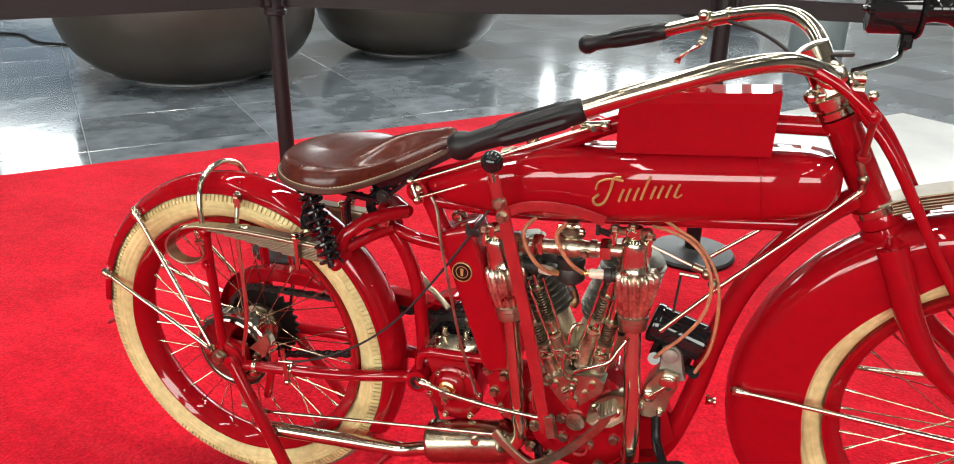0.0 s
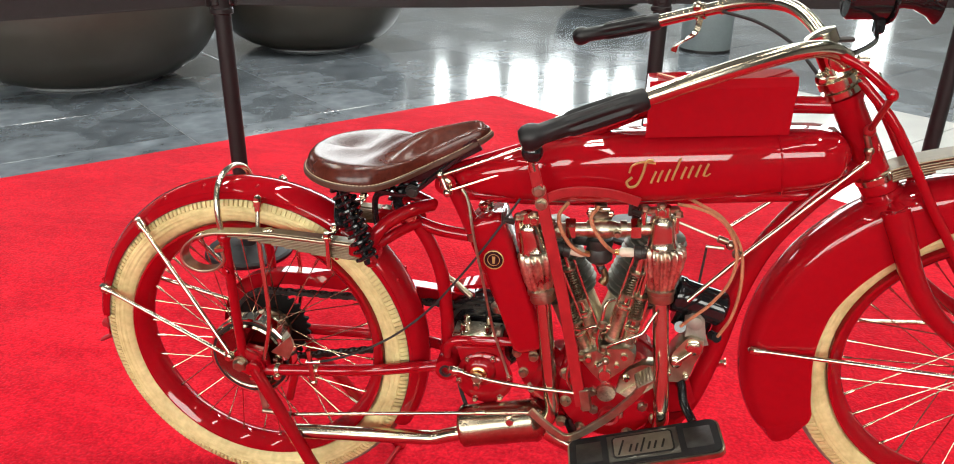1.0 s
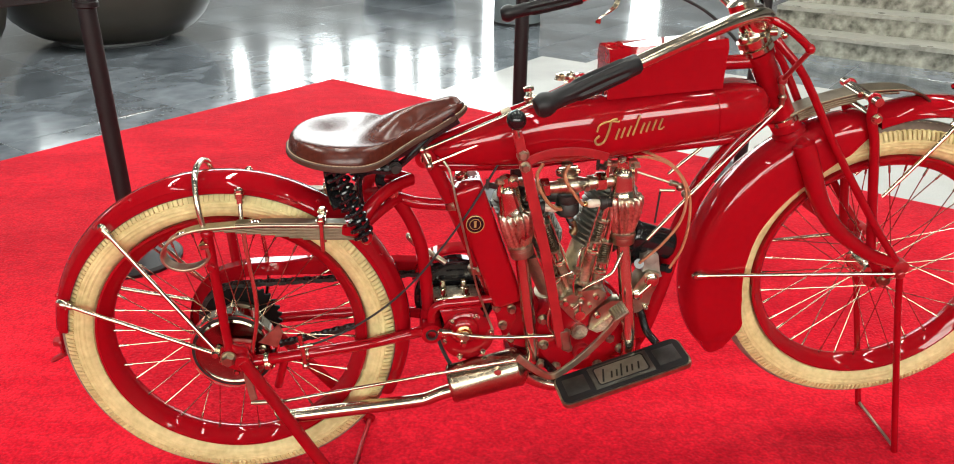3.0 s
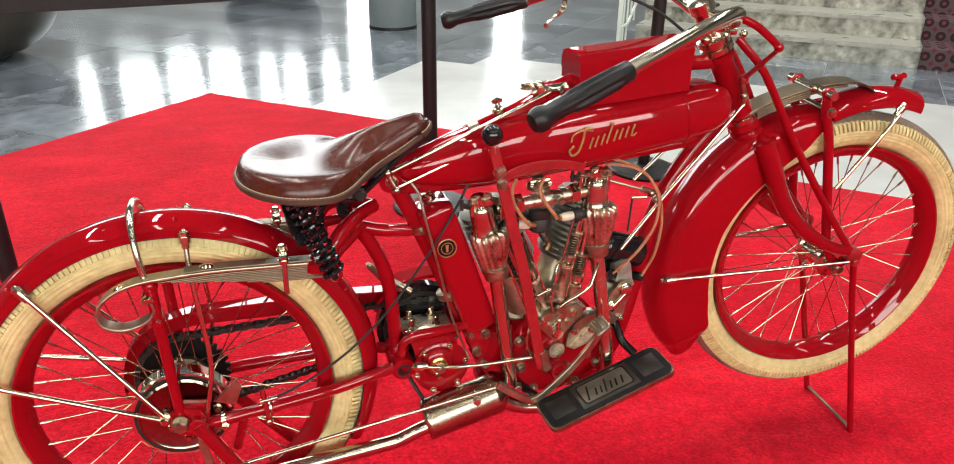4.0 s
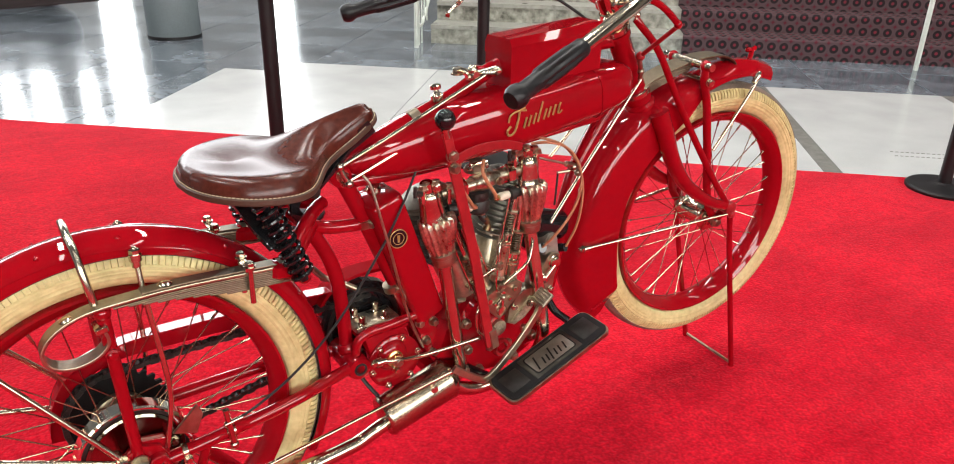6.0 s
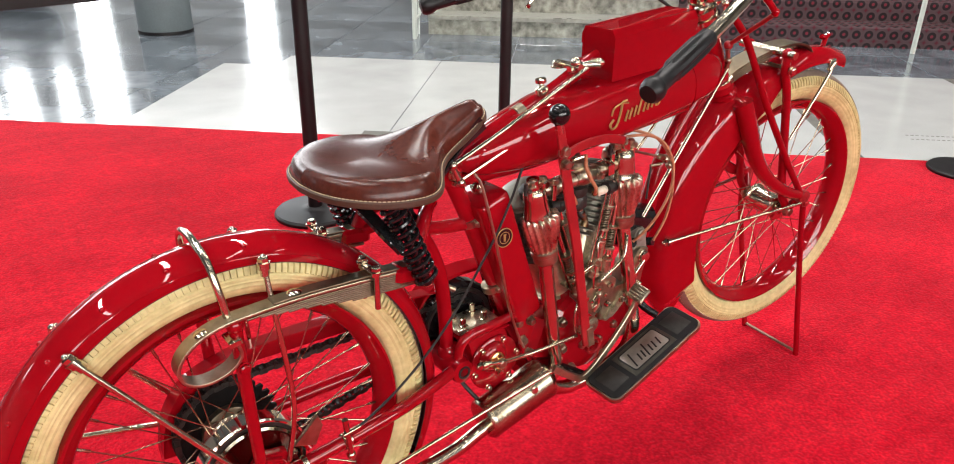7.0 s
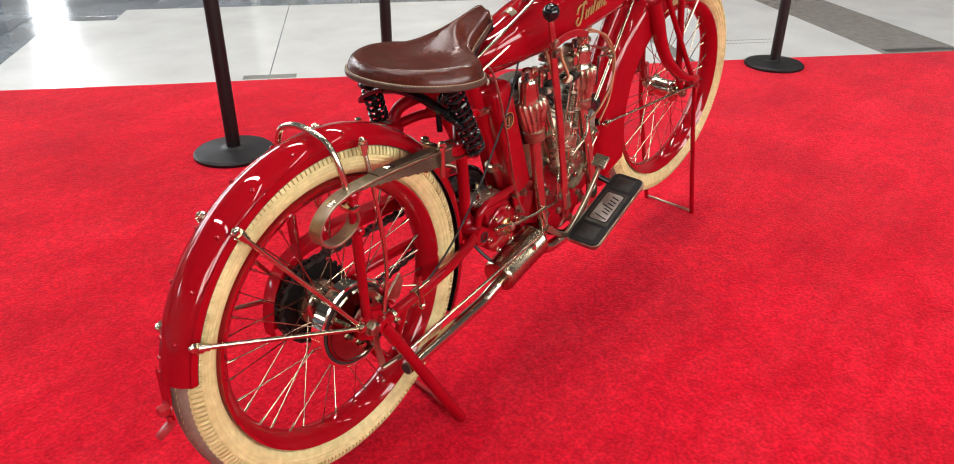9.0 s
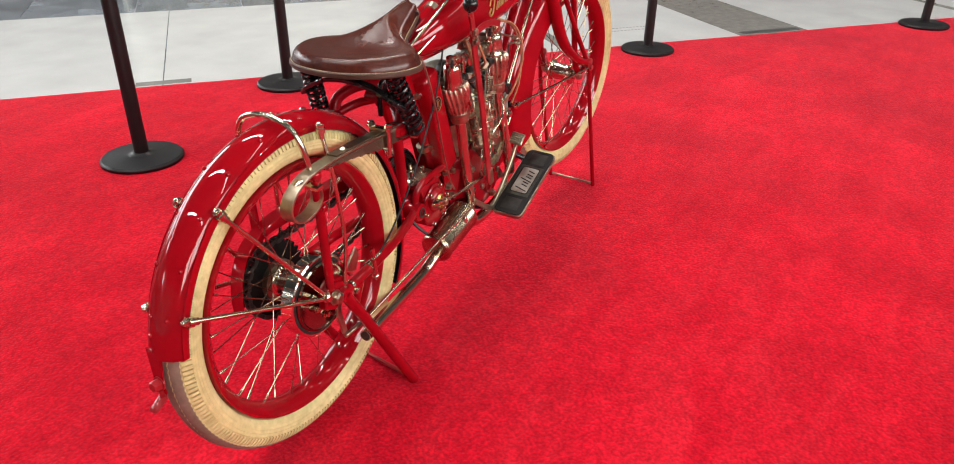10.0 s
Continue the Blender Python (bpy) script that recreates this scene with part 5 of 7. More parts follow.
part("lever_clamp", Form().lathe([(0.0135, -0.010), (0.016, -0.009), (0.016, 0.009), (0.0135, 0.010)], (0.868, 0.280, 1.006), (0.87, -0.38, 0.27), 20).ball((0.860, 0.270, 1.016), 0.010, 10).lathe([(0.013, -0.004), (0.015, -0.003), (0.015, 0.003), (0.013, 0.004)], (0.905, 0.265, 1.018), (0.87, -0.38, 0.27), 20), NICKEL, bar, "nickel lever clamp")
part("brake_lever", Form().tube(smooth([(0.868, 0.270, 0.995), (0.862, 0.262, 0.970), (0.845, 0.258, 0.955), (0.828, 0.262, 0.942), (0.823, 0.264, 0.930)], 5), 0, flat=(0.006, 0.002), up=(0.3, 0, 1)), NICKEL, bar)
part("control_cable", Form().tube(smooth([(0.905, 0.255, 1.010), (0.96, 0.20, 1.000), (1.01, 0.13, 0.975), (1.045, 0.06, 0.935), (1.06, 0.035, 0.91)], 6), 0.0032, 8), CABLE, bar)
part("twist_shaft", Form().tube(smooth([(1.012, -0.137, 1.000), (1.045, -0.142, 0.985), (1.072, -0.145, 0.966), (1.094, -0.146, 0.948)], 5), 0.0068, 12).ball((1.094, -0.146, 0.948), 0.0085, 12), RED, bar, "red control shaft with a joint")
part("link_rod", Form().tube([(1.096, -0.145, 0.944), (1.112, -0.040, 0.868)], 0.0048, 10).ball((1.096, -0.145, 0.946), 0.0085, 10).ball((1.112, -0.040, 0.868), 0.010, 10), RED_DULL, bike)
part("link_rod", Form().tube([(1.108, -0.042, 0.862), (1.118, -0.040, 0.838), (1.120, -0.038, 0.815)], 0.005, 10).ball((1.118, -0.040, 0.835), 0.008, 10), NICKEL_DULL, bike)
part("long_control_rod", Form().tube([(1.120, -0.040, 0.818), (0.952, -0.060, 0.648), (0.868, -0.066, 0.552)], 0.0040, 10), NICKEL, bike)
part("long_control_rod", Form().tube([(1.05, 0.035, 0.755), (0.93, 0.02, 0.66)], 0.0035, 10), NICKEL, bike)
horn = part("horn", Form().lathe([(0.004, -0.052), (0.006, -0.046), (0.036, -0.044), (0.041, -0.038), (0.041, 0.028), (0.036, 0.034), (0.024, 0.036)], (1.165, 0.255, 1.045), (1, 0, 0.03), 32).lathe([(0.047, 0.030), (0.049, 0.033), (0.047, 0.037), (0.024, 0.038), (0.020, 0.055), (0.022, 0.075), (0.034, 0.098), (0.048, 0.112), (0.046, 0.112), (0.030, 0.096), (0.016, 0.06)], (1.165, 0.255, 1.045), (1, 0, 0.03), 32), BLACK, bike, "black enamelled horn")
part("horn_bracket", Form().tube(smooth([(1.185, 0.250, 1.005), (1.180, 0.235, 0.985), (1.165, 0.19, 0.972), (1.09, 0.05, 0.972)], 5), 0.0052, 10).box((0.02, 0.02, 0.03), pose(1.187, 0.25, 0.995), 0.004), BLACK, horn)


# ---- engine and transmission ----
CR = Vector((0.748, 0, 0.335))
engine = part("engine", Form().lathe([(0.060, -0.060), (0.095, -0.056), (0.104, -0.046), (0.106, -0.010), (0.110, -0.006), (0.110, 0.006), (0.106, 0.010), (0.104, 0.046), (0.095, 0.056), (0.06, 0.060)], CR, (0, 1, 0), 48)
              .box((0.30, 0.09, 0.05), pose(0.745, 0, 0.268, 0, -3, 0), 0.015).box((0.10, 0.095, 0.12), pose(0.645, 0, 0.335, 0, 20, 0), 0.02).box((0.10, 0.08, 0.10), pose(0.858, 0, 0.325, 0, -20, 0), 0.02), RED, bike, "red crankcase of the twin-cylinder engine", angle=30)


def cylinder(base, head, name):
    base, head = Vector(base), Vector(head)
    d = (head - base).normalized()
    n = (head - base).length
    c = part(name, Form().lathe([(0.052, -0.012), (0.052, 0.004), (0.044, 0.006), (0.043, n * 0.40), (0.040, n * 0.44), (0.038, n * 0.60)], base, d, 40), BARREL, bike, "nickel cylinder barrel with cooling fins")
    part("cylinder_head", Form().lathe([(0.039, n * 0.42), (0.040, n * 0.94), (0.046, n * 0.96), (0.046, n * 0.985), (0.030, n * 1.01), (0.012, n * 1.02)], base, d, 40), FIN, c, "dark grey iron cylinder head")
    k = 12
    for i in range(k):
        h = n * 0.43 + (n * 0.52) * i / (k - 1)
        r = 0.0590 - 0.0006 * i - (0.006 if i == 0 else 0.0)
        part("cooling_fin", Form().lathe([(0.038, h - 0.0022), (r - 0.003, h - 0.0016), (r - 0.0005, h - 0.0008), (r - 0.0005, h + 0.0008), (r - 0.003, h + 0.0016), (0.038, h + 0.0022)], base, d, 36, caps=False), FIN, c)
    return c


rear_cyl = cylinder((0.705, 0.006, 0.420), (0.600, 0.006, 0.648), "rear_cylinder")
front_cyl = cylinder((0.746, 0.006, 0.420), (0.817, 0.006, 0.658), "front_cylinder")


def exhaust_column(top, mid, low, foot, name):
    """Valve dome, ribbed elbow with a flared rim, collar and the pipe below."""
    top, mid, low, foot = Vector(top), Vector(mid), Vector(low), Vector(foot)
    d = (top - mid).normalized()
    n = (top - mid).length
    col = part(name, Form().lathe([(0.020, -0.006), (0.027, -0.004), (0.0275, 0.002), (0.025, 0.006), (0.024, n * 0.22), (0.022, n * 0.45), (0.0215, n * 0.60), (0.019, n * 0.70), (0.013, n * 0.76), (0.012, n * 0.98), (0.006, n)], mid, d, 32), NICKEL, bike, "nickel exhaust valve dome over a ribbed elbow")
    e = (mid - low).normalized()
    ln = (mid - low).length
    s = Vector((0, -1, 0))
    s = (s - e * s.dot(e)).normalized()
    o = e.cross(s)
    rings = []
    for h, rr, fl, off in ((0.06, 0.0215, 0.0006, 0.0), (0.16, 0.0245, 0.0022, 0.0), (0.34, 0.0285, 0.0038, 0.001), (0.56, 0.0325, 0.0046, 0.003), (0.78, 0.0350, 0.0050, 0.005), (0.92, 0.0355, 0.0050, 0.005), (0.98, 0.0325, 0.0044, 0.004), (1.0, 0.0275, 0.003, 0.002), (1.005, 0.022, 0.001, 0.0)):
        ring = []
        for k in range(128):
            t = 2 * math.pi * k / 128
            rib = max(-0.45, math.cos(16 * (t + 0.25 * h)))
            ring.append(low + e * (ln * h) + Vector((off, 0, 0)) + (s * math.cos(t) + o * math.sin(t)) * (rr + fl * (rib - 0.5)))
        rings.append(ring)
    part("fluted_elbow", Form().ring_strip(rings), NICKEL_OLD, col, "mottled fluted nickel elbow", angle=80)
    part("collar", Form().lathe([(0.015, -0.012), (0.0225, -0.011), (0.024, -0.006), (0.0235, 0.004), (0.026, 0.006), (0.026, 0.013), (0.0225, 0.016)], low - e * 0.004, e, 28), NICKEL_DULL, col)
    part("exhaust_pipe", Form().tube(smooth([low, low + (foot - low) * 0.5, foot], 8), 0.0142, 22), NICKEL, col, "nickel exhaust pipe")
    return col


exhaust_column((0.574, -0.056, 0.694), (0.593, -0.050, 0.620), (0.611, -0.056, 0.538), (0.640, -0.066, 0.318), "rear_exhaust_valve")
exhaust_column((0.809, -0.050, 0.722), (0.814, -0.048, 0.646), (0.821, -0.052, 0.557), (0.845, -0.086, 0.330), "front_exhaust_valve")
part("front_exhaust_bend", Form().tube(smooth([(0.844, -0.086, 0.335), (0.846, -0.086, 0.305), (0.840, -0.080, 0.262), (0.812, -0.070, 0.230), (0.77, -0.062, 0.212), (0.70, -0.058, 0.206), (0.655, -0.058, 0.220), (0.622, -0.060, 0.244)], 8), 0.0148, 20), NICKEL, engine, "nickel exhaust pipe")
part("rear_exhaust_bend", Form().tube(smooth([(0.640, -0.066, 0.322), (0.643, -0.068, 0.290), (0.630, -0.070, 0.264), (0.605, -0.068, 0.254)], 6), 0.0142, 18), NICKEL, engine)


def rocker(x, y, z, lean):
    r = part("valve_rocker", Form().box((0.058, 0.013, 0.012), pose(x + 0.008, y, z, 0, lean, 0), 0.003), NICKEL_DULL, engine, "nickel valve rocker with nuts")
    for dx, dz, h in ((-0.022, -0.012, 0.030), (0.034, -0.020, 0.036), (0.006, -0.004, 0.022)):
        part("rocker_post", Form().tube([(x + dx, y - 0.004, z + dz - h * 0.5), (x + dx, y - 0.004, z + dz + h * 0.5)], 0.0048, 12), NICKEL, r)
        part("rocker_nut", Form().bolt((x + dx, y - 0.004, z + dz + h * 0.35), (0, 0, 1), 0.0072, 0.008), NICKEL_DULL, r)
    part("rocker_bolt", Form().bolt((x + 0.006, y - 0.006, z), (0, -1, 0), 0.008, 0.008), NICKEL, r)
    part("oiler", Form().tube([(x - 0.03, y - 0.01, z - 0.006), (x - 0.047, y - 0.02, z + 0.003)], 0.0052, 10).tube([(x - 0.047, y - 0.02, z - 0.006), (x - 0.047, y - 0.02, z + 0.014)], 0.0036, 8), IRON, r)


rocker(0.585, -0.060, 0.684, 14)
rocker(0.800, -0.048, 0.712, -6)

# inlet pipe and carburettor
inlet = part("inlet_manifold", Form().tube(smooth([(0.622, -0.036, 0.656), (0.645, -0.046, 0.662), (0.690, -0.047, 0.666), (0.720, -0.046, 0.669), (0.750, -0.046, 0.671), (0.790, -0.044, 0.674), (0.812, -0.038, 0.672)], 6), [0.0125] * 11 + [0.0128, 0.014, 0.0155, 0.017, 0.0178, 0.018, 0.0178, 0.017, 0.0155, 0.014] + [0.0125] * 16, 24), NICKEL_OLD, engine, "mottled nickel inlet manifold with hexagon nuts")
for x, z, ax in ((0.655, 0.664, (1, 0, 0.08)), (0.767, 0.673, (1, 0, 0.08))):
    part("union_nut", Form().lathe([(0.0125, -0.0095), (0.0185, -0.0085), (0.0200, -0.006), (0.0200, 0.006), (0.0185, 0.0085), (0.0125, 0.0095)], (x, -0.0465, z), ax, 6), NICKEL, inlet, "bright hexagon union nut")
for x, z in ((0.632, 0.659), (0.688, 0.666), (0.746, 0.671), (0.798, 0.674)):
    part("pipe_collar", Form().lathe([(0.012, -0.006), (0.0155, -0.005), (0.0155, 0.005), (0.012, 0.006)], (x, -0.045, z), (1, 0, 0.07), 24), NICKEL_DULL, inlet)
part("clamp_screw", Form().bolt((0.735, -0.062, 0.668), (0, -1, 0), 0.006, 0.008), NICKEL_DULL, inlet)
carb = part("carburettor", Form().lathe([(0.013, 0.0), (0.024, 0.004), (0.025, 0.014), (0.022, 0.022), (0.024, 0.026), (0.024, 0.044), (0.018, 0.050)], (0.706, -0.028, 0.648), (0.05, 0, -1), 28), IRON, engine, "small black and nickel carburettor")
part("carburettor_cap", Form().lathe([(0.022, 0.0), (0.023, 0.006), (0.018, 0.012), (0.012, 0.014), (0.011, 0.024), (0.004, 0.027)], (0.704, -0.024, 0.682), (0, 0, 1), 24), NICKEL_DULL, carb)
for dx in (-0.018, 0.018):
    part("cap_screw", Form().bolt((0.704 + dx, -0.034, 0.690), (0, 0, 1), 0.005, 0.007), NICKEL, carb)
part("throttle_arm", Form().tube([(0.684, -0.036, 0.700), (0.720, -0.040, 0.704)], 0.0036, 8), NICKEL, carb)
part("drain_body", Form().tube(smooth([(0.708, -0.034, 0.604), (0.712, -0.038, 0.592), (0.718, -0.042, 0.582)], 4), 0.0075, 14), IRON, carb)
part("drain_nut", Form().bolt((0.709, -0.038, 0.606), (0.2, 0, -1), 0.008, 0.010), NICKEL_DULL, carb)
part("drain_tip", Form().tube(smooth([(0.716, -0.042, 0.590), (0.722, -0.044, 0.574), (0.717, -0.046, 0.562)], 4), [0.0065] * 5 + [0.0085] * 4, 14), BRONZE, carb, "dark bronze drain tap")
part("air_intake", Form().lathe([(0.015, 0), (0.017, 0.004), (0.017, 0.026), (0.014, 0.030)], (0.690, -0.020, 0.640), (-0.9, 0.2, 0), 20), IRON, carb, "black air intake")


def plug(at, way, name="spark_plug"):
    at, way = Vector(at), Vector(way).normalized()
    p = part(name, Form().lathe([(0.012, -0.030), (0.012, -0.012), (0.0135, -0.011), (0.0135, 0.0), (0.010, 0.001)], at, way, 20), IRON, engine, "black spark plug with a cream insulator")
    part("insulator", Form().lathe([(0.0075, 0.0), (0.0085, 0.006), (0.0085, 0.022), (0.006, 0.026)], at, way, 18), CREAM, p, "cream porcelain insulator")
    part("terminal", Form().lathe([(0.004, 0.024), (0.0055, 0.027), (0.0055, 0.034), (0.002, 0.036)], at, way, 12), BRASS, p)


plug((0.656, -0.046, 0.622), (1, -0.06, -0.10))
plug((0.768, -0.050, 0.630), (-1, -0.05, -0.05))

# tappets in front of the cylinders
def tappet(a, b, s0, s1, body):
    A, B = Vector(a), Vector(b)
    d = (B - A).normalized()
    n = (B - A).length
    o = d.cross(Vector((0, 1, 0))).normalized()
    t = part("push_rod", Form().tube([A, B], 0.0046, 12), NICKEL, bike, "nickel push rod with its spring and guide")
    part("tappet_guide", Form().lathe([(0.0135, 0.0), (0.0135, 0.006), (0.0105, 0.009), (0.0105, n * body), (0.012, n * body + 0.002), (0.012, n * body + 0.008), (0.006, n * body + 0.010)], A - d * 0.004, d, 20), NICKEL_OLD, t)
    part("guide_nut", Form().bolt(A + d * (n * body), d, 0.0095, 0.008), NICKEL, t)
    part("valve_spring", Form().tube(helix(A + d * n * s0, A + d * n * s1, 0.0078, max(5, int(n * (s1 - s0) / 0.0046)), 14), 0.0016, 8), STEEL, t, "dark valve spring")
    part("spring_cup", Form().lathe([(0.005, -0.003), (0.0125, -0.002), (0.0125, 0.002), (0.005, 0.003)], A + d * n * s1, d, 20), NICKEL_DULL, t)
    part("spring_cup", Form().lathe([(0.005, -0.003), (0.0125, -0.002), (0.0125, 0.002), (0.005, 0.003)], A + d * n * s0, d, 20), NICKEL_DULL, t)
    for sgn in (-1, 1):
        part("guide_rod", Form().tube([A + o * sgn * 0.0135 + d * n * 0.04, B + o * sgn * 0.0135 - d * n * 0.06], 0.0026, 8), NICKEL, t)
    return t


tappet((0.744, -0.056, 0.456), (0.786, -0.052, 0.640), 0.50, 0.74, 0.36)
tappet((0.772, -0.060, 0.450), (0.800, -0.056, 0.632), 0.30, 0.54, 0.16)
tappet((0.716, -0.054, 0.440), (0.648, -0.050, 0.612), 0.52, 0.86, 0.34)
tappet((0.698, -0.062, 0.432), (0.630, -0.060, 0.590), 0.34, 0.58, 0.20)
part("valve_chest", Form().box((0.038, 0.034, 0.090), pose(0.764, -0.034, 0.508, 0, 13, 0), 0.006), NICKEL_OLD, front_cyl, "nickel valve chest")
part("valve_chest", Form().box((0.036, 0.034, 0.085), pose(0.690, -0.034, 0.490, 0, -23, 0), 0.006), NICKEL_OLD, rear_cyl, "nickel valve chest")
for x, z, lean in ((0.757, 0.470, 13), (0.703, 0.455, -23)):
    part("base_flange", Form().box((0.058, 0.044, 0.007), pose(x, -0.036, z, 0, lean, 0), 0.002), NICKEL_DULL, engine)
    for dx in (-0.024, 0.024):
        q = pose(x, -0.036, z, 0, lean, 0) @ Vector((dx, -0.020, 0.003))
        part("flange_nut", Form().bolt(q, (math.sin(radians(lean)), 0, math.cos(radians(lean))), 0.006, 0.007), NICKEL, engine)
part("valve_cap", Form().lathe([(0.020, 0), (0.022, 0.004), (0.022, 0.020), (0.017, 0.026), (0.010, 0.028)], (0.812, -0.020, 0.670), (0.15, 0, 1), 24), NICKEL_DULL, front_cyl)
part("valve_cap", Form().lathe([(0.020, 0), (0.022, 0.004), (0.022, 0.020), (0.017, 0.026), (0.010, 0.028)], (0.604, -0.022, 0.640), (-0.25, 0, 1), 24), IRON, rear_cyl)

# timing case between the tappets
case = part("timing_case", Form().plate([(0.690, 0.418), (0.695, 0.432), (0.725, 0.446), (0.774, 0.452), (0.789, 0.441), (0.786, 0.422), (0.755, 0.392), (0.733, 0.371), (0.712, 0.392)], -0.080, -0.045), NICKEL_DULL, bike, "nickel timing gear case")
for x, z, r in ((0.704, 0.422, 0.0065), (0.737, 0.432, 0.0065), (0.768, 0.434, 0.0065), (0.736, 0.392, 0.0125), (0.720, 0.412, 0.005), (0.756, 0.414, 0.005)):
    part("case_screw", Form().lathe([(r, 0.0), (r, 0.004), (r * 0.85, 0.0065), (r * 0.3, 0.007)], (x, -0.079, z), (0, -1, 0), 20), NICKEL, case)
part("case_arm", Form().tube([(0.735, -0.084, 0.425), (0.720, -0.086, 0.412)], 0.0036, 8), NICKEL, case)
part("case_arm", Form().tube([(0.735, -0.084, 0.425), (0.735, -0.086, 0.405)], 0.0036, 8), NICKEL, case)
part("case_knuckle", Form().ball((0.735, -0.086, 0.425), 0.007, 14), NICKEL_DULL, case)
part("cover_disc", Form().lathe([(0.0175, -0.02), (0.0182, 0.002), (0.0175, 0.004), (0.002, 0.005)], (0.742, -0.064, 0.342), (0, -1, 0), 32), NICKEL_OLD, engine, "round nickel cover")
gcv = part("gear_cover", Form().plate([(p[0], p[1]) for p in [(0.760, 0.350), (0.764, 0.380), (0.780, 0.402), (0.803, 0.416), (0.824, 0.416), (0.833, 0.398), (0.828, 0.368), (0.806, 0.348), (0.780, 0.339)]], -0.070, -0.040), NICKEL_DULL, engine, "nickel gear cover")
part("cover_boss", Form().plate([(0.768, 0.352), (0.800, 0.380), (0.818, 0.398), (0.826, 0.392), (0.818, 0.372), (0.790, 0.350)], -0.077, -0.069), NICKEL_OLD, gcv)
part("cover_screw", Form().bolt((0.776, -0.071, 0.384), (0, -1, 0), 0.006, 0.006), NICKEL, gcv)
part("cover_screw", Form().bolt((0.812, -0.077, 0.386), (0, -1, 0), 0.006, 0.006), NICKEL, gcv)
for x, z in ((0.662, 0.262), (0.698, 0.252), (0.79, 0.252), (0.838, 0.290), (0.664, 0.372), (0.668, 0.31), (0.716, 0.340), (0.722, 0.300), (0.770, 0.296), (0.812, 0.318)):
    part("case_bolt", Form().bolt((x, -0.056, z), (0, -1, 0), 0.0085, 0.010), NICKEL_DULL, engine)
part("case_boss", Form().lathe([(0.010, -0.02), (0.0195, -0.018), (0.0205, 0.0), (0.018, 0.004), (0.013, 0.002), (0.012, -0.010), (0.004, -0.010)], (0.752, -0.066, 0.290), (0, -1, 0), 28), RED_DULL, engine, "red ring boss with a dark bore")
part("oil_pipe", Form().tube(smooth([(0.728, -0.085, 0.448), (0.748, -0.090, 0.466), (0.772, -0.092, 0.480), (0.795, -0.088, 0.492), (0.806, -0.082, 0.512), (0.816, -0.074, 0.528)], 5), 0.0034, 10), NICKEL, engine, "bright bent oil pipe")
part("oil_pipe", Form().tube(smooth([(0.722, -0.082, 0.442), (0.716, -0.086, 0.470), (0.722, -0.086, 0.510), (0.727, -0.080, 0.540), (0.742, -0.070, 0.545)], 5), 0.0030, 10), NICKEL, engine)
part("oil_pipe", Form().tube(smooth([(0.676, -0.07, 0.476), (0.690, -0.078, 0.482), (0.708, -0.082, 0.492), (0.722, -0.084, 0.496)], 5), 0.0030, 10), NICKEL, engine)
part("oil_pipe", Form().tube(smooth([(0.690, -0.082, 0.430), (0.672, -0.088, 0.415), (0.668, -0.090, 0.385), (0.676, -0.088, 0.362), (0.690, -0.085, 0.350)], 5), 0.0030, 10), NICKEL, engine)
for p in ((0.728, -0.085, 0.450), (0.722, -0.086, 0.500), (0.690, -0.084, 0.430), (0.712, -0.080, 0.476)):
    part("pipe_union", Form().bolt(Vector(p) - Vector((0, 0, 0.005)), (0.1, -0.4, 1), 0.0062, 0.011), NICKEL_DULL, engine)

# magneto
mag = part("magneto", Form().tube([(0.848, -0.012, 0.541), (0.850, -0.012, 0.5404), (0.853, -0.012, 0.5395), (0.861, -0.012, 0.537), (0.862, -0.012, 0.5367), (0.936, -0.012, 0.514), (0.941, -0.012, 0.5125)], [0.026, 0.0330, 0.0345, 0.0345, 0.0325, 0.0325, 0.028], 36), BLACK, bike, "black magneto with nickel gear case")
part("magneto_base", Form().box((0.070, 0.046, 0.05), pose(0.890, 0.006, 0.482, 0, 16, 0), 0.008), BLACK, mag)
gcase = part("gear_case", Form().plate([(0.846, 0.384), (0.850, 0.412), (0.856, 0.440), (0.876, 0.470), (0.886, 0.474), (0.908, 0.468), (0.908, 0.446), (0.897, 0.418), (0.893, 0.394), (0.872, 0.376), (0.855, 0.375)], -0.056, -0.012), NICKEL_DULL, mag, "dull nickel gear case")
part("case_neck", Form().plate([(0.874, 0.466), (0.874, 0.505), (0.882, 0.516), (0.896, 0.516), (0.905, 0.506), (0.912, 0.470), (0.918, 0.455), (0.906, 0.450)], -0.046, -0.012), PEWTER, mag, "grey cast neck of the gear case")
for x, z, r in ((0.891, 0.454, 0.0125), (0.863, 0.421, 0.0095), (0.884, 0.392, 0.005), (0.852, 0.398, 0.005)):
    part("case_stud", Form().lathe([(r * 1.2, 0), (r * 1.2, 0.004), (r, 0.005), (r, 0.010), (r * 0.6, 0.012)], (x, -0.055, z), (0, -1, 0), 20), NICKEL, gcase)
part("case_link", Form().tube([(0.888, -0.064, 0.448), (0.864, -0.064, 0.424)], 0.0045, 10), NICKEL, gcase)
part("neck_stud", Form().lathe([(0.013, 0), (0.013, 0.006), (0.009, 0.008)], (0.889, -0.046, 0.500), (0, -1, 0), 20), PEWTER, mag)
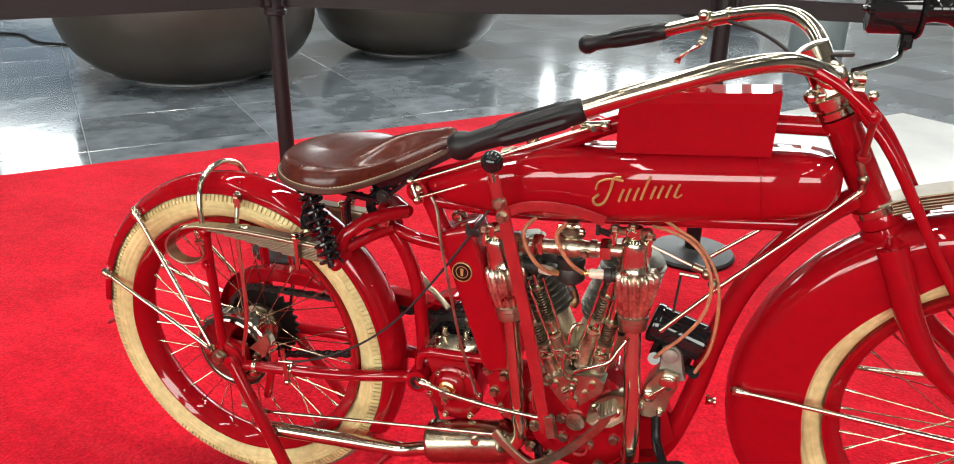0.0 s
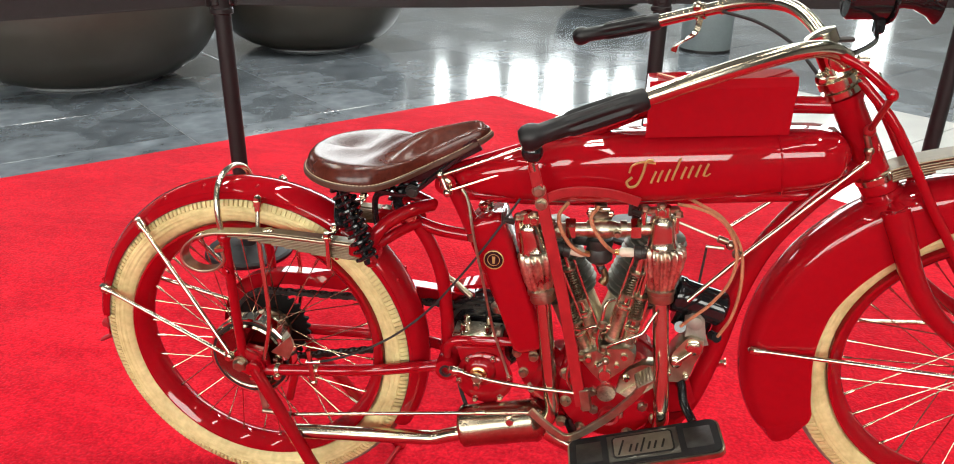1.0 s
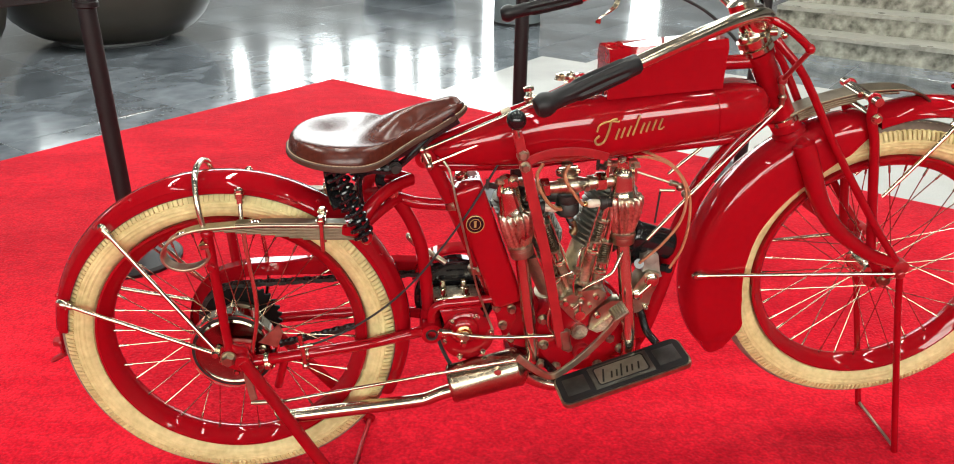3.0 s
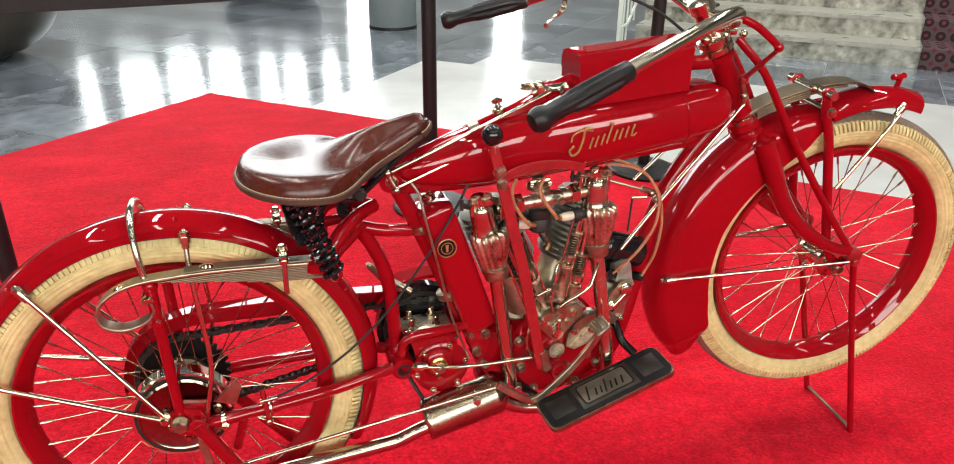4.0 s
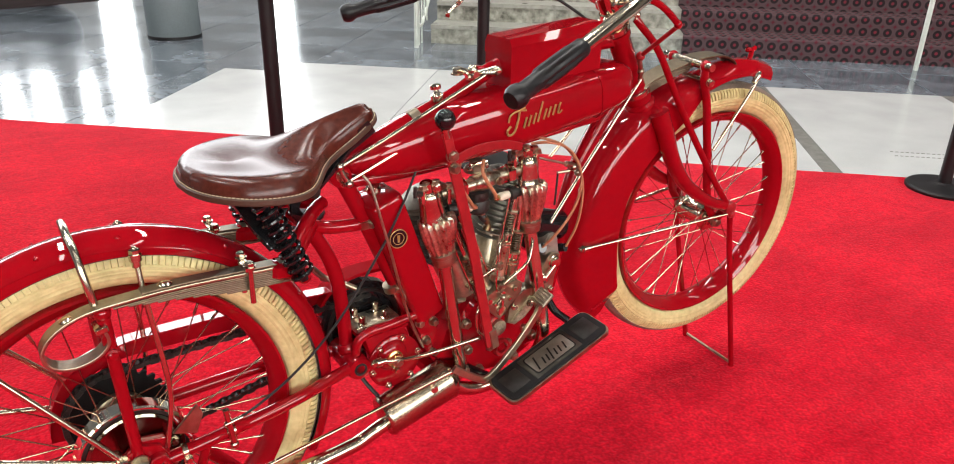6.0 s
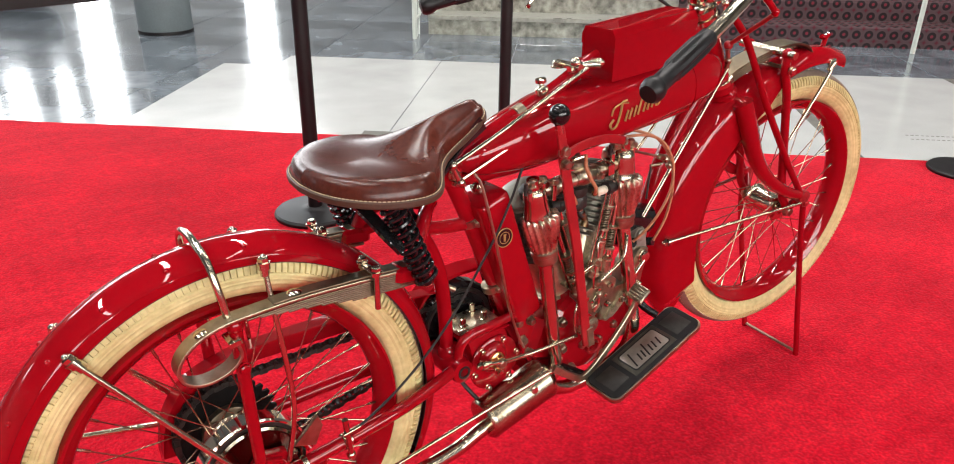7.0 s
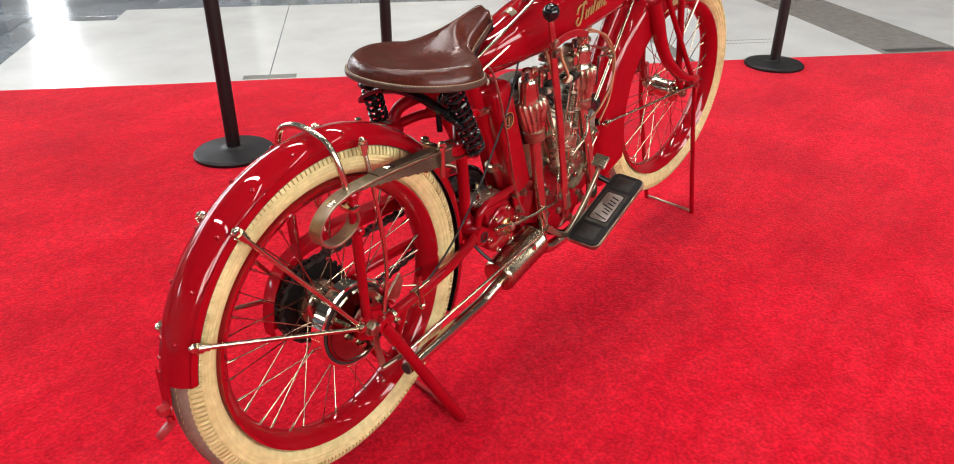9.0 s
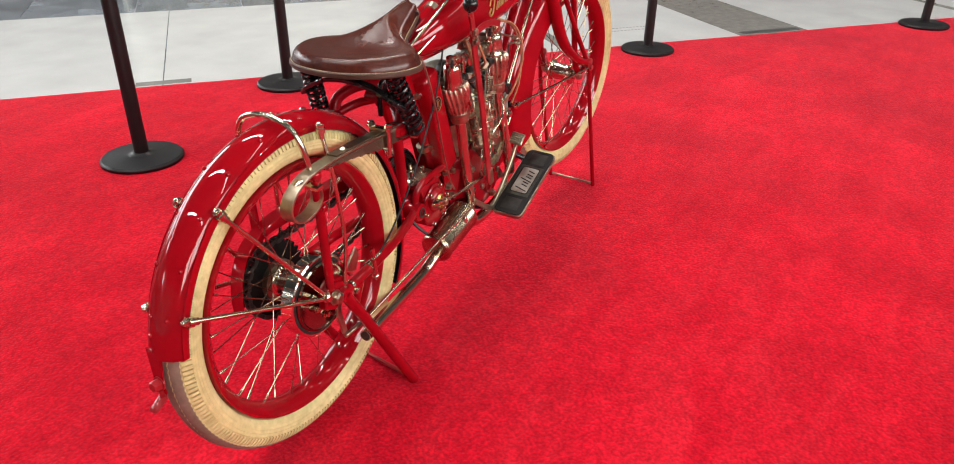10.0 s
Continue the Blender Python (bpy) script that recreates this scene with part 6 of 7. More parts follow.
part("contact_cap", Form().tube([(0.866, -0.030, 0.480), (0.863, -0.050, 0.490)], 0.0105, 16), BLACK, mag)
part("contact_cap", Form().tube([(0.924, -0.03, 0.468), (0.930, -0.048, 0.474)], 0.0095, 14), BLACK, mag)
part("drain_knob", Form().ball((0.878, -0.040, 0.362), 0.008, 12).tube([(0.878, -0.030, 0.385), (0.878, -0.040, 0.364)], 0.005, 10), NICKEL, mag)
part("ignition_wire", Form().tube(smooth([(0.864, -0.05, 0.492), (0.878, -0.068, 0.520), (0.905, -0.076, 0.555), (0.930, -0.078, 0.600), (0.936, -0.074, 0.650), (0.920, -0.066, 0.690), (0.895, -0.058, 0.712), (0.86, -0.05, 0.722), (0.835, -0.03, 0.718)], 7), 0.0029, 10), WIRE, mag, "orange braided wire")
part("ignition_wire", Form().tube(smooth([(0.931, -0.048, 0.476), (0.948, -0.06, 0.53), (0.952, -0.066, 0.60), (0.942, -0.060, 0.66), (0.91, -0.05, 0.704), (0.875, -0.04, 0.722), (0.85, -0.02, 0.728)], 7), 0.0029, 10), WIRE, mag, "orange braided wire")
part("spark_lead", Form().tube(smooth([(0.648, -0.055, 0.716), (0.634, -0.072, 0.700), (0.638, -0.078, 0.676), (0.655, -0.078, 0.648), (0.674, -0.066, 0.628), (0.690, -0.050, 0.618)], 6), 0.0036, 10), WIRE, engine, "orange braided wire")
part("spark_lead", Form().tube(smooth([(0.700, -0.058, 0.714), (0.688, -0.072, 0.698), (0.698, -0.076, 0.674), (0.716, -0.074, 0.650), (0.732, -0.056, 0.630)], 6), 0.0036, 10), WIRE, engine, "orange braided wire")
link = part("control_linkage", Form().tube([(0.812, -0.050, 0.702), (0.905, -0.060, 0.672)], 0.0026, 8), NICKEL_DULL, bike, "jointed control linkage")
part("link_joint", Form().lathe([(0.0026, -0.010), (0.0062, -0.008), (0.0062, 0.008), (0.0026, 0.010)], (0.912, -0.060, 0.670), (1, 0, -0.3), 14), NICKEL_DULL, link)
part("link_ball", Form().ball((0.926, -0.060, 0.662), 0.0085, 14), NICKEL_DULL, link)
part("link_ball", Form().ball((0.938, -0.062, 0.648), 0.0085, 14), NICKEL_DULL, link)
part("link_rod", Form().tube([(0.886, -0.056, 0.655), (0.916, -0.060, 0.655)], 0.0032, 8), NICKEL_DULL, link)
part("link_rod", Form().tube([(0.888, -0.056, 0.655), (0.884, -0.056, 0.585)], 0.0022, 8), IRON, link)

# oil tank along the seat tube
OB, OT = Vector((0.592, 0, 0.405)), Vector((0.500, 0, 0.668))
od = (OT - OB).normalized()
on = Vector((od.z, 0, -od.x))
rings = []
for t, s in ((-0.02, 0.86), (0.0, 0.97), (0.02, 1.0), (0.96, 1.0), (0.985, 0.97), (0.995, 0.90)):
    c = OB + (OT - OB) * t
    ring = []
    for k in range(40):
        a = 2 * math.pi * k / 40
        ca, sa = math.cos(a), math.sin(a)
        ring.append(c + on * (0.034 * s * math.copysign(abs(ca) ** 0.3, ca)) + Vector((0, 0.046 * s * math.copysign(abs(sa) ** 0.3, sa), 0)))
    rings.append(ring)
oil_tank = part("oil_tank", Form().ring_strip(rings), RED, bike, "red oil tank with a round badge", angle=50)
part("oil_cap", Form().lathe([(0.013, 0), (0.014, 0.004), (0.014, 0.012), (0.010, 0.016)], OT + od * 0.004, od, 20), NICKEL, oil_tank)
bc = Vector((0.519, -0.0475, 0.592))
badge = part("badge", Form().lathe([(0.0185, -0.003), (0.0185, 0.001), (0.0160, 0.0018), (0.002, 0.0018)], bc, (0, -1, 0), 32), BLACK, oil_tank, "round black badge with a gold rim")
part("badge_rim", Form().lathe([(0.0185, 0.0), (0.0185, 0.0022), (0.0175, 0.0026), (0.0168, 0.0018)], bc, (0, -1, 0), 32, caps=False).plate([(bc.x - 0.003, bc.z + 0.007), (bc.x + 0.003, bc.z + 0.007), (bc.x + 0.002, bc.z - 0.007), (bc.x - 0.002, bc.z - 0.007)], bc.y - 0.0030, bc.y - 0.0012, 0.0004).lathe([(0.0115, 0.0019), (0.0115, 0.0024), (0.0105, 0.0024), (0.0105, 0.0019)], bc, (0, -1, 0), 28, caps=False), GOLD, oil_tank, "gold badge rim and device")
for t in (0.30, 0.86):
    c = OB + (OT - OB) * t - on * 0.038
    part("tank_strap", Form().lathe([(0.0165, -0.008), (0.018, -0.007), (0.018, 0.007), (0.0165, 0.008)], c, od, 20).bolt(c + Vector((0.004, -0.018, 0)), (0, -1, 0), 0.006, 0.006), NICKEL_DULL, oil_tank)

# gearbox
gear = part("gearbox", Form().plate([(0.446, 0.398), (0.530, 0.398), (0.540, 0.384), (0.550, 0.330), (0.546, 0.296), (0.530, 0.274), (0.515, 0.266), (0.486, 0.276), (0.468, 0.314), (0.454, 0.372)], -0.038, 0.030), RED, bike, "red gearbox with nickel bolts")
part("top_flange", Form().box((0.105, 0.080, 0.006), pose(0.490, -0.002, 0.399, 0, -1.5, 0), 0.002), RED, gear)
gc = Vector((0.506, -0.038, 0.332))
cov = part("gear_cover", Form().lathe([(0.055, 0.0), (0.0565, 0.002), (0.0565, 0.005), (0.054, 0.0075), (0.034, 0.010), (0.002, 0.011)], gc, (0, -1, 0), 48), RED, gear, "round red gearbox cover")
part("cover_dome", Form().lathe([(0.032, 0.0), (0.031, 0.004), (0.026, 0.010), (0.020, 0.013), (0.016, 0.0135)], gc + Vector((-0.008, -0.009, 0.018)), (0, -1, 0), 32), RED, gear)
for k in range(6):
    t = 2 * math.pi * k / 6 + 0.18
    part("cover_screw", Form().lathe([(0.0065, 0), (0.0065, 0.003), (0.0048, 0.0035), (0.0048, 0.009), (0.0035, 0.010)], gc + Vector((math.cos(t) * 0.0505, -0.006, math.sin(t) * 0.0505)), (0, -1, 0), 14), NICKEL, cov)
sp = Vector((0.497, -0.060, 0.351))
spin = part("gear_spindle", Form().lathe([(0.0165, 0), (0.0165, 0.004), (0.013, 0.006), (0.012, 0.014), (0.006, 0.016)], sp, (0, -1, 0), 24), BRASS, gear, "brass gear spindle")
part("spindle_nut", Form().bolt(sp + Vector((0, -0.014, 0)), (0, -1, 0), 0.008, 0.008), NICKEL_DULL, spin)
part("spindle_nut", Form().bolt(sp + Vector((-0.002, -0.006, -0.020)), (0, -1, 0), 0.006, 0.010), NICKEL, spin)
part("gear_lid", Form().box((0.098, 0.062, 0.008), pose(0.486, 0.008, 0.408, 0, -1.5, 0), 0.003), NICKEL_OLD, gear, "mottled nickel lid on the gearbox")
for x, y in ((0.458, -0.008), (0.506, -0.008), (0.459, 0.028), (0.504, 0.028)):
    part("lid_bolt", Form().lathe([(0.0085, 0), (0.0085, 0.003), (0.0065, 0.004), (0.0065, 0.017), (0.0045, 0.018), (0.0045, 0.014)], (x, y, 0.411), (0, 0, 1), 16), NICKEL, gear)
part("clutch_drum", Form().lathe([(0.03, 0.052), (0.088, 0.054), (0.092, 0.058), (0.092, 0.080), (0.080, 0.086), (0.02, 0.088)], (0.490, 0, 0.374), (0, 1, 0), 48), BLACK, gear, "black clutch drum")
part("clutch_ring", Form().lathe([(0.070, 0.053), (0.074, 0.050), (0.078, 0.050), (0.080, 0.054)], (0.490, 0, 0.374), (0, 1, 0), 48, caps=False), IRON, gear)
part("primary_guard", Form().tube(smooth([(0.398, 0.075, 0.420), (0.412, 0.075, 0.450), (0.442, 0.075, 0.474), (0.49, 0.075, 0.484), (0.55, 0.075, 0.482), (0.60, 0.075, 0.470)], 5), 0, flat=(0.022, 0.004), up=(0, 0, 1)), RED, gear)
part("gearbox_loop", Form().tube(smooth([(0.430, -0.030, 0.355), (0.431, -0.034, 0.385), (0.440, -0.036, 0.402), (0.46, -0.036, 0.409), (0.50, -0.036, 0.411), (0.57, -0.034, 0.416)], 5), 0.0092, 14), RED, bike, "red frame rail over the gearbox")
arm = part("clutch_arm", Form().tube([(0.466, 0.03, 0.470), (0.43, 0.045, 0.492), (0.405, 0.055, 0.500)], 0.006, 10), NICKEL_DULL, gear)
part("clutch_clevis", Form().box((0.045, 0.02, 0.012), pose(0.40, 0.055, 0.512, 0, 50, 0), 0.004), NICKEL_DULL, arm)
part("gear_pipe", Form().tube(smooth([(0.440, 0.0, 0.34), (0.448, -0.01, 0.30), (0.462, -0.03, 0.272), (0.476, -0.045, 0.252)], 5), 0.0042, 8), IRON, gear)
part("engine_plate", Form().plate([(0.558, 0.405), (0.606, 0.400), (0.622, 0.300), (0.604, 0.285), (0.580, 0.330), (0.565, 0.380)], -0.034, -0.028), RED, engine, "red engine mounting plate")
for x, z in ((0.568, 0.394), (0.600, 0.388), (0.582, 0.350), (0.600, 0.318)):
    part("plate_bolt", Form().bolt((x, -0.034, z), (0, -1, 0), 0.0075, 0.010), NICKEL_DULL, engine)
part("engine_plate", Form().plate([(0.558, 0.405), (0.606, 0.400), (0.622, 0.300), (0.604, 0.285), (0.580, 0.330), (0.565, 0.380)], 0.028, 0.034), RED, engine, "red engine mounting plate")

# muffler
MA, MB = Vector((0.468, -0.062, 0.226)), Vector((0.618, -0.062, 0.262))
md = (MB - MA).normalized()
ml = (MB - MA).length
muf = part("muffler", Form().lathe([(0.010, -0.004), (0.038, -0.002), (0.0415, 0.002), (0.0428, 0.006), (0.0415, 0.010), (0.0415, ml - 0.010), (0.0428, ml - 0.006), (0.040, ml), (0.018, ml + 0.018)], MA, md, 36), MUFFLER, bike, "nickel-plated muffler and tail pipe")
part("tail_pipe", Form().tube(smooth([(0.475, -0.066, 0.214), (0.448, -0.066, 0.206), (0.415, -0.064, 0.192), (0.38, -0.068, 0.190), (0.26, -0.080, 0.190), (0.116, -0.093, 0.189)], 6), [0.0145] * 30 + [0.0135], 18, caps=True), NICKEL, muf)
# the pipe end is closed; a dark disc gives the bore's shade
part("pipe_mouth", Form().lathe([(0.0112, 0.0), (0.0112, 0.0008)], (0.1156, -0.0930, 0.189), (-1, -0.09, -0.01), 16), IRON, muf, "dark disc drawn as the shaded mouth of the tail pipe")
part("cutout", Form().tube([(0.600, -0.075, 0.290), (0.565, -0.080, 0.275)], 0.008, 12).bolt((0.565, -0.09, 0.272), (0, -1, 0.2), 0.008, 0.008), NICKEL, muf)

# hand lever, rods and pedal
lv = part("hand_lever", Form().tube([(0.586, -0.104, 0.795), (0.590, -0.104, 0.784), (0.600, -0.104, 0.745)], 0, flat=(0.009, 0.003), up=(0, 1, 0)).tube([(0.600, -0.100, 0.750), (0.650, -0.100, 0.556), (0.698, -0.098, 0.330)], 0, flat=(0.0105, 0.003), up=(0, 1, 0)), RED_DULL, bike, "red gear lever with a black ball knob")
part("knob", Form().ball((0.585, -0.104, 0.818), 0.0185, 24), BLACK, lv, "black ball knob")
part("lever_tip", Form().tube([(0.583, -0.104, 0.802), (0.588, -0.104, 0.785)], 0.006, 12), NICKEL, lv)
part("lever_bolt", Form().bolt((0.599, -0.103, 0.752), (0, -1, 0), 0.009, 0.010), NICKEL_DULL, lv)
part("lever_bolt", Form().bolt((0.604, -0.103, 0.728), (0, -1, 0), 0.008, 0.010), NICKEL_DULL, lv)
part("lever_foot", Form().box((0.022, 0.010, 0.05), pose(0.704, -0.098, 0.345, 0, -12, 0), 0.004), NICKEL_DULL, lv)
part("quadrant", Form().tube(smooth([(0.602, -0.094, 0.728), (0.630, -0.094, 0.744), (0.670, -0.094, 0.752), (0.720, -0.092, 0.750), (0.765, -0.088, 0.738)], 5), 0, flat=(0.0078, 0.003), up=(0, 1, 0)), RED_DULL, lv, "worn red lever quadrant")
rod_with_ends("shift_rod", (0.455, -0.076, 0.364), (0.684, -0.082, 0.346), 0.0042, mid=[(0.50, -0.078, 0.355), (0.545, -0.074, 0.346), (0.60, -0.078, 0.345)])
rod_with_ends("brake_rod", (0.612, -0.100, 0.305), (0.118, -0.092, 0.228), 0.0036)
part("rod_turnbuckle", Form().lathe([(0.0036, 0), (0.0055, 0.002), (0.0055, 0.022), (0.0036, 0.024)], (0.52, -0.098, 0.291), (-0.98, 0, -0.15), 12), NICKEL, bike)
part("oil_line", Form().tube(smooth([(0.458, -0.04, 0.722), (0.470, -0.045, 0.700), (0.482, -0.055, 0.64), (0.500, -0.060, 0.56), (0.522, -0.062, 0.46), (0.545, -0.064, 0.39), (0.556, -0.07, 0.36)], 5), 0.0026, 8), NICKEL_DULL, bike)
part("brake_cable", Form().tube(smooth([(0.566, -0.040, 0.718), (0.530, -0.050, 0.660), (0.494, -0.056, 0.606), (0.450, -0.058, 0.545), (0.400, -0.061, 0.483), (0.338, -0.067, 0.427), (0.272, -0.077, 0.388), (0.215, -0.088, 0.368), (0.185, -0.094, 0.362)], 6), 0.0023, 8), CABLE, bike, "thin black control cable")
part("cable_end", Form().tube([(0.190, -0.094, 0.362), (0.160, -0.094, 0.358)], 0.0042, 10).tube([(0.165, -0.092, 0.385), (0.172, -0.092, 0.315)], 0.0052, 10).ball((0.172, -0.092, 0.312), 0.008, 10).lathe([(0.0122, -0.008), (0.0138, -0.007), (0.0138, 0.007), (0.0122, 0.008)], (0.172, -0.077, 0.331), (1, 0, 0.06), 18), NICKEL, bike, "nickel cable clip on the stay")
part("stay_clip", Form().lathe([(0.0122, -0.005), (0.0135, -0.004), (0.0135, 0.004), (0.0122, 0.005)], (0.095, -0.082, 0.326), (1, 0, 0.03), 18).bolt((0.097, -0.094, 0.318), (0, -1, 0), 0.006, 0.006), NICKEL, bike)
part("brake_brace", Form().tube([(0.130, -0.082, 0.322), (0.110, -0.075, 0.255)], 0.008, 12), RED, bike)
ped = part("brake_pedal", Form().tube(smooth([(0.604, -0.105, 0.312), (0.625, -0.110, 0.296), (0.655, -0.114, 0.276), (0.675, -0.115, 0.268), (0.700, -0.117, 0.282), (0.745, -0.120, 0.325), (0.785, -0.124, 0.375), (0.800, -0.126, 0.402), (0.802, -0.128, 0.418)], 5), 0, flat=(0.0072, 0.0042), up=(0, 1, 0)), NICKEL_DULL, bike, "nickel brake pedal beside the footboard")
part("pedal_pad", Form().box((0.034, 0.036, 0.009), pose(0.803, -0.128, 0.424, 14, -38, 0), 0.002), NICKEL_DULL, ped, "ribbed steel pad")
pads = Form()
for k in range(5):
    pads.box((0.003, 0.032, 0.003), pose(0.803, -0.128, 0.424, 14, -38, 0) @ pose(-0.013 + 0.0065 * k, 0, 0.0052), 0.001)
part("pad_rib", pads, NICKEL_DULL, ped)
part("footboard_hanger", Form().tube(smooth([(0.862, -0.030, 0.40), (0.878, -0.050, 0.375), (0.885, -0.075, 0.345), (0.900, -0.105, 0.328)], 5), 0.0085, 12), BLACK, bike, "black bent footboard hanger")
part("footboard_peg", Form().tube([(0.67, -0.04, 0.26), (0.70, -0.12, 0.258)], 0.009, 12), BLACK, bike)

# footboard: corners run from the rear inner one
FO, FU = Vector((0.678, -0.112, 0.2560)), Vector((0.942, -0.103, 0.3390)) - Vector((0.678, -0.112, 0.2560))
FV = Vector((0.686, -0.198, 0.2480)) - FO
fl, fwid = FU.length, FV.length
fx, fy = FU.normalized(), FV.normalized()
fz = fx.cross(fy) * -1
fmat = Matrix(((fx.x, fy.x, fz.x, FO.x), (fx.y, fy.y, fz.y, FO.y), (fx.z, fy.z, fz.z, FO.z), (0, 0, 0, 1)))


def board_outline(inset, r):
    pts = []
    for cx, cy, a0 in ((fl - inset - r, fwid - inset - r, 0), (inset + r, fwid - inset - r, 90), (inset + r, inset + r, 180), (fl - inset - r, inset + r, 270)):
        for k in range(6):
            a = radians(a0 + 18 * k)
            pts.append((cx + r * math.cos(a), cy + r * math.sin(a)))
    return pts


def board_layer(inset, r, z0, z1):
    f = Form().slab(board_outline(inset, r), z0, z1)
    f.v = [tuple(fmat @ Vector(p)) for p in f.v]
    return f


board = part("footboard", board_layer(0.0, 0.018, -0.008, 0.002), NICKEL_DULL, bike, "black rubber footboard with a nickel edge and plate")
part("rubber_mat", board_layer(0.004, 0.016, 0.0015, 0.006), RUBBER, board)


def on_board(u0, u1, v0, v1, z0, z1, name, mat, label="", parent=None):
    f = Form().box(((u1 - u0) * fl, (v1 - v0) * fwid, z1 - z0), pose((u0 + u1) / 2 * fl, (v0 + v1) / 2 * fwid, (z0 + z1) / 2), 0.0012)
    f.v = [tuple(fmat @ Vector(p)) for p in f.v]
    return part(name, f, mat, parent or board, label)


on_board(0.06, 0.23, 0.22, 0.78, 0.0055, 0.0072, "raised_pad", IRON)
on_board(0.77, 0.94, 0.22, 0.78, 0.0055, 0.0072, "raised_pad", IRON)
def on_board_rounded(u0, u1, v0, v1, r, z0, z1, name, mat, label=""):
    pts = []
    for cx, cy, a0 in ((u1 * fl - r, v1 * fwid - r, 0), (u0 * fl + r, v1 * fwid - r, 90), (u0 * fl + r, v0 * fwid + r, 180), (u1 * fl - r, v0 * fwid + r, 270)):
        pts += [(cx + r * math.cos(radians(a0 + 18 * k)), cy + r * math.sin(radians(a0 + 18 * k))) for k in range(6)]
    f = Form().slab(pts, z0, z1)
    f.v = [tuple(fmat @ Vector(p)) for p in f.v]
    return part(name, f, mat, board, label)


on_board(0.27, 0.73, 0.13, 0.87, 0.0055, 0.0080, "name_plate", PLATE_DARK, "dark plate with a silver field and dark emblem")
on_board_rounded(0.300, 0.700, 0.20, 0.80, 0.008, 0.0075, 0.0088, "plate_border", RUBBER)
on_board_rounded(0.312, 0.688, 0.235, 0.765, 0.006, 0.0082, 0.0093, "plate_field", PLATE, "satin silver field of the plate")
pl = Form()
for k, (u, ln) in enumerate(((0.36, 0.42), (0.42, 0.22), (0.46, 0.22), (0.50, 0.40), (0.54, 0.22), (0.58, 0.22), (0.63, 0.24))):
    q = pose(u * fl, (0.58 - ln * 0.25 + 0.05) * fwid, 0.0096, 0, 0, 18)
    g = Form().box((0.0036, ln * fwid, 0.0012), q, 0.0004)
    g.v = [tuple(fmat @ Vector(p)) for p in g.v]
    off = len(pl.v)
    pl.v += g.v
    pl.f += [tuple(i + off for i in face) for face in g.f]
part("plate_emblem", pl, RUBBER, board, "dark emblem strokes")

# rear brake, sprocket, chain
BC = Vector((0.027, 0, 0.334))
drum = part("brake_drum", Form().lathe([(0.030, -0.026), (0.083, -0.028), (0.088, -0.032), (0.088, -0.058), (0.085, -0.060), (0.078, -0.059), (0.072, -0.052)], BC, (0, 1, 0), 48), MIRROR, bike, "bright nickel brake drum with a dark cover")
part("brake_cover", Form().lathe([(0.076, -0.054), (0.075, -0.062), (0.071, -0.064), (0.066, -0.061), (0.02, -0.064)], BC, (0, 1, 0), 48), NICKEL_DARK, drum, "dark polished brake cover")
part("groove_ring", Form().lathe([(0.0815, -0.0565), (0.0815, -0.0602), (0.0760, -0.0602), (0.0760, -0.0565)], BC, (0, 1, 0), 48, caps=False), IRON, drum, "dark ring groove")
part("hub_lug", Form().plate([(0.010, 0.315), (0.040, 0.300), (0.075, 0.325), (0.070, 0.365), (0.030, 0.372), (0.008, 0.350)], -0.084, -0.066), RED, drum, "red lug over the brake cover")
for x, z in ((0.005, 0.315), (0.03, 0.29), (0.062, 0.29), (0.085, 0.34), (0.00, 0.345), (0.045, 0.315)):
    part("drum_screw", Form().bolt((x, -0.063, z), (0, -1, 0), 0.006, 0.008), NICKEL, drum)
part("brake_arm", Form().tube([(0.055, -0.076, 0.320), (0.052, -0.080, 0.280), (0.060, -0.084, 0.232)], 0, flat=(0.007, 0.003), up=(0, 1, 0)).plate([(0.082, 0.365), (0.125, 0.405), (0.132, 0.385), (0.118, 0.352)], -0.082, -0.076).tube([(0.118, -0.092, 0.228), (0.055, -0.088, 0.226)], 0.005, 10), NICKEL_DULL, drum)
part("cross_strut", Form().tube([(0.11, -0.075, 0.345), (0.085, -0.05, 0.39)], 0.006, 10), RED, drum)


def toothed(c, r, teeth, y):
    f = Form()
    ring = []
    n = teeth * 4
    for k in range(n):
        a = 2 * math.pi * k / n
        rr = r + (0.006 if k % 4 in (1, 2) else -0.002)
        ring.append((rr * math.cos(a), rr * math.sin(a)))
    inner = [(0.52 * r * math.cos(2 * math.pi * k / n), 0.52 * r * math.sin(2 * math.pi * k / n)) for k in range(n)]
    rings = [[c + Vector((x, yy, z)) for x, z in out] for out, yy in ((inner, y - 0.003), (ring, y - 0.003), (ring, y + 0.003), (inner, y + 0.003))]
    f.ring_strip(rings, True, True)
    return f


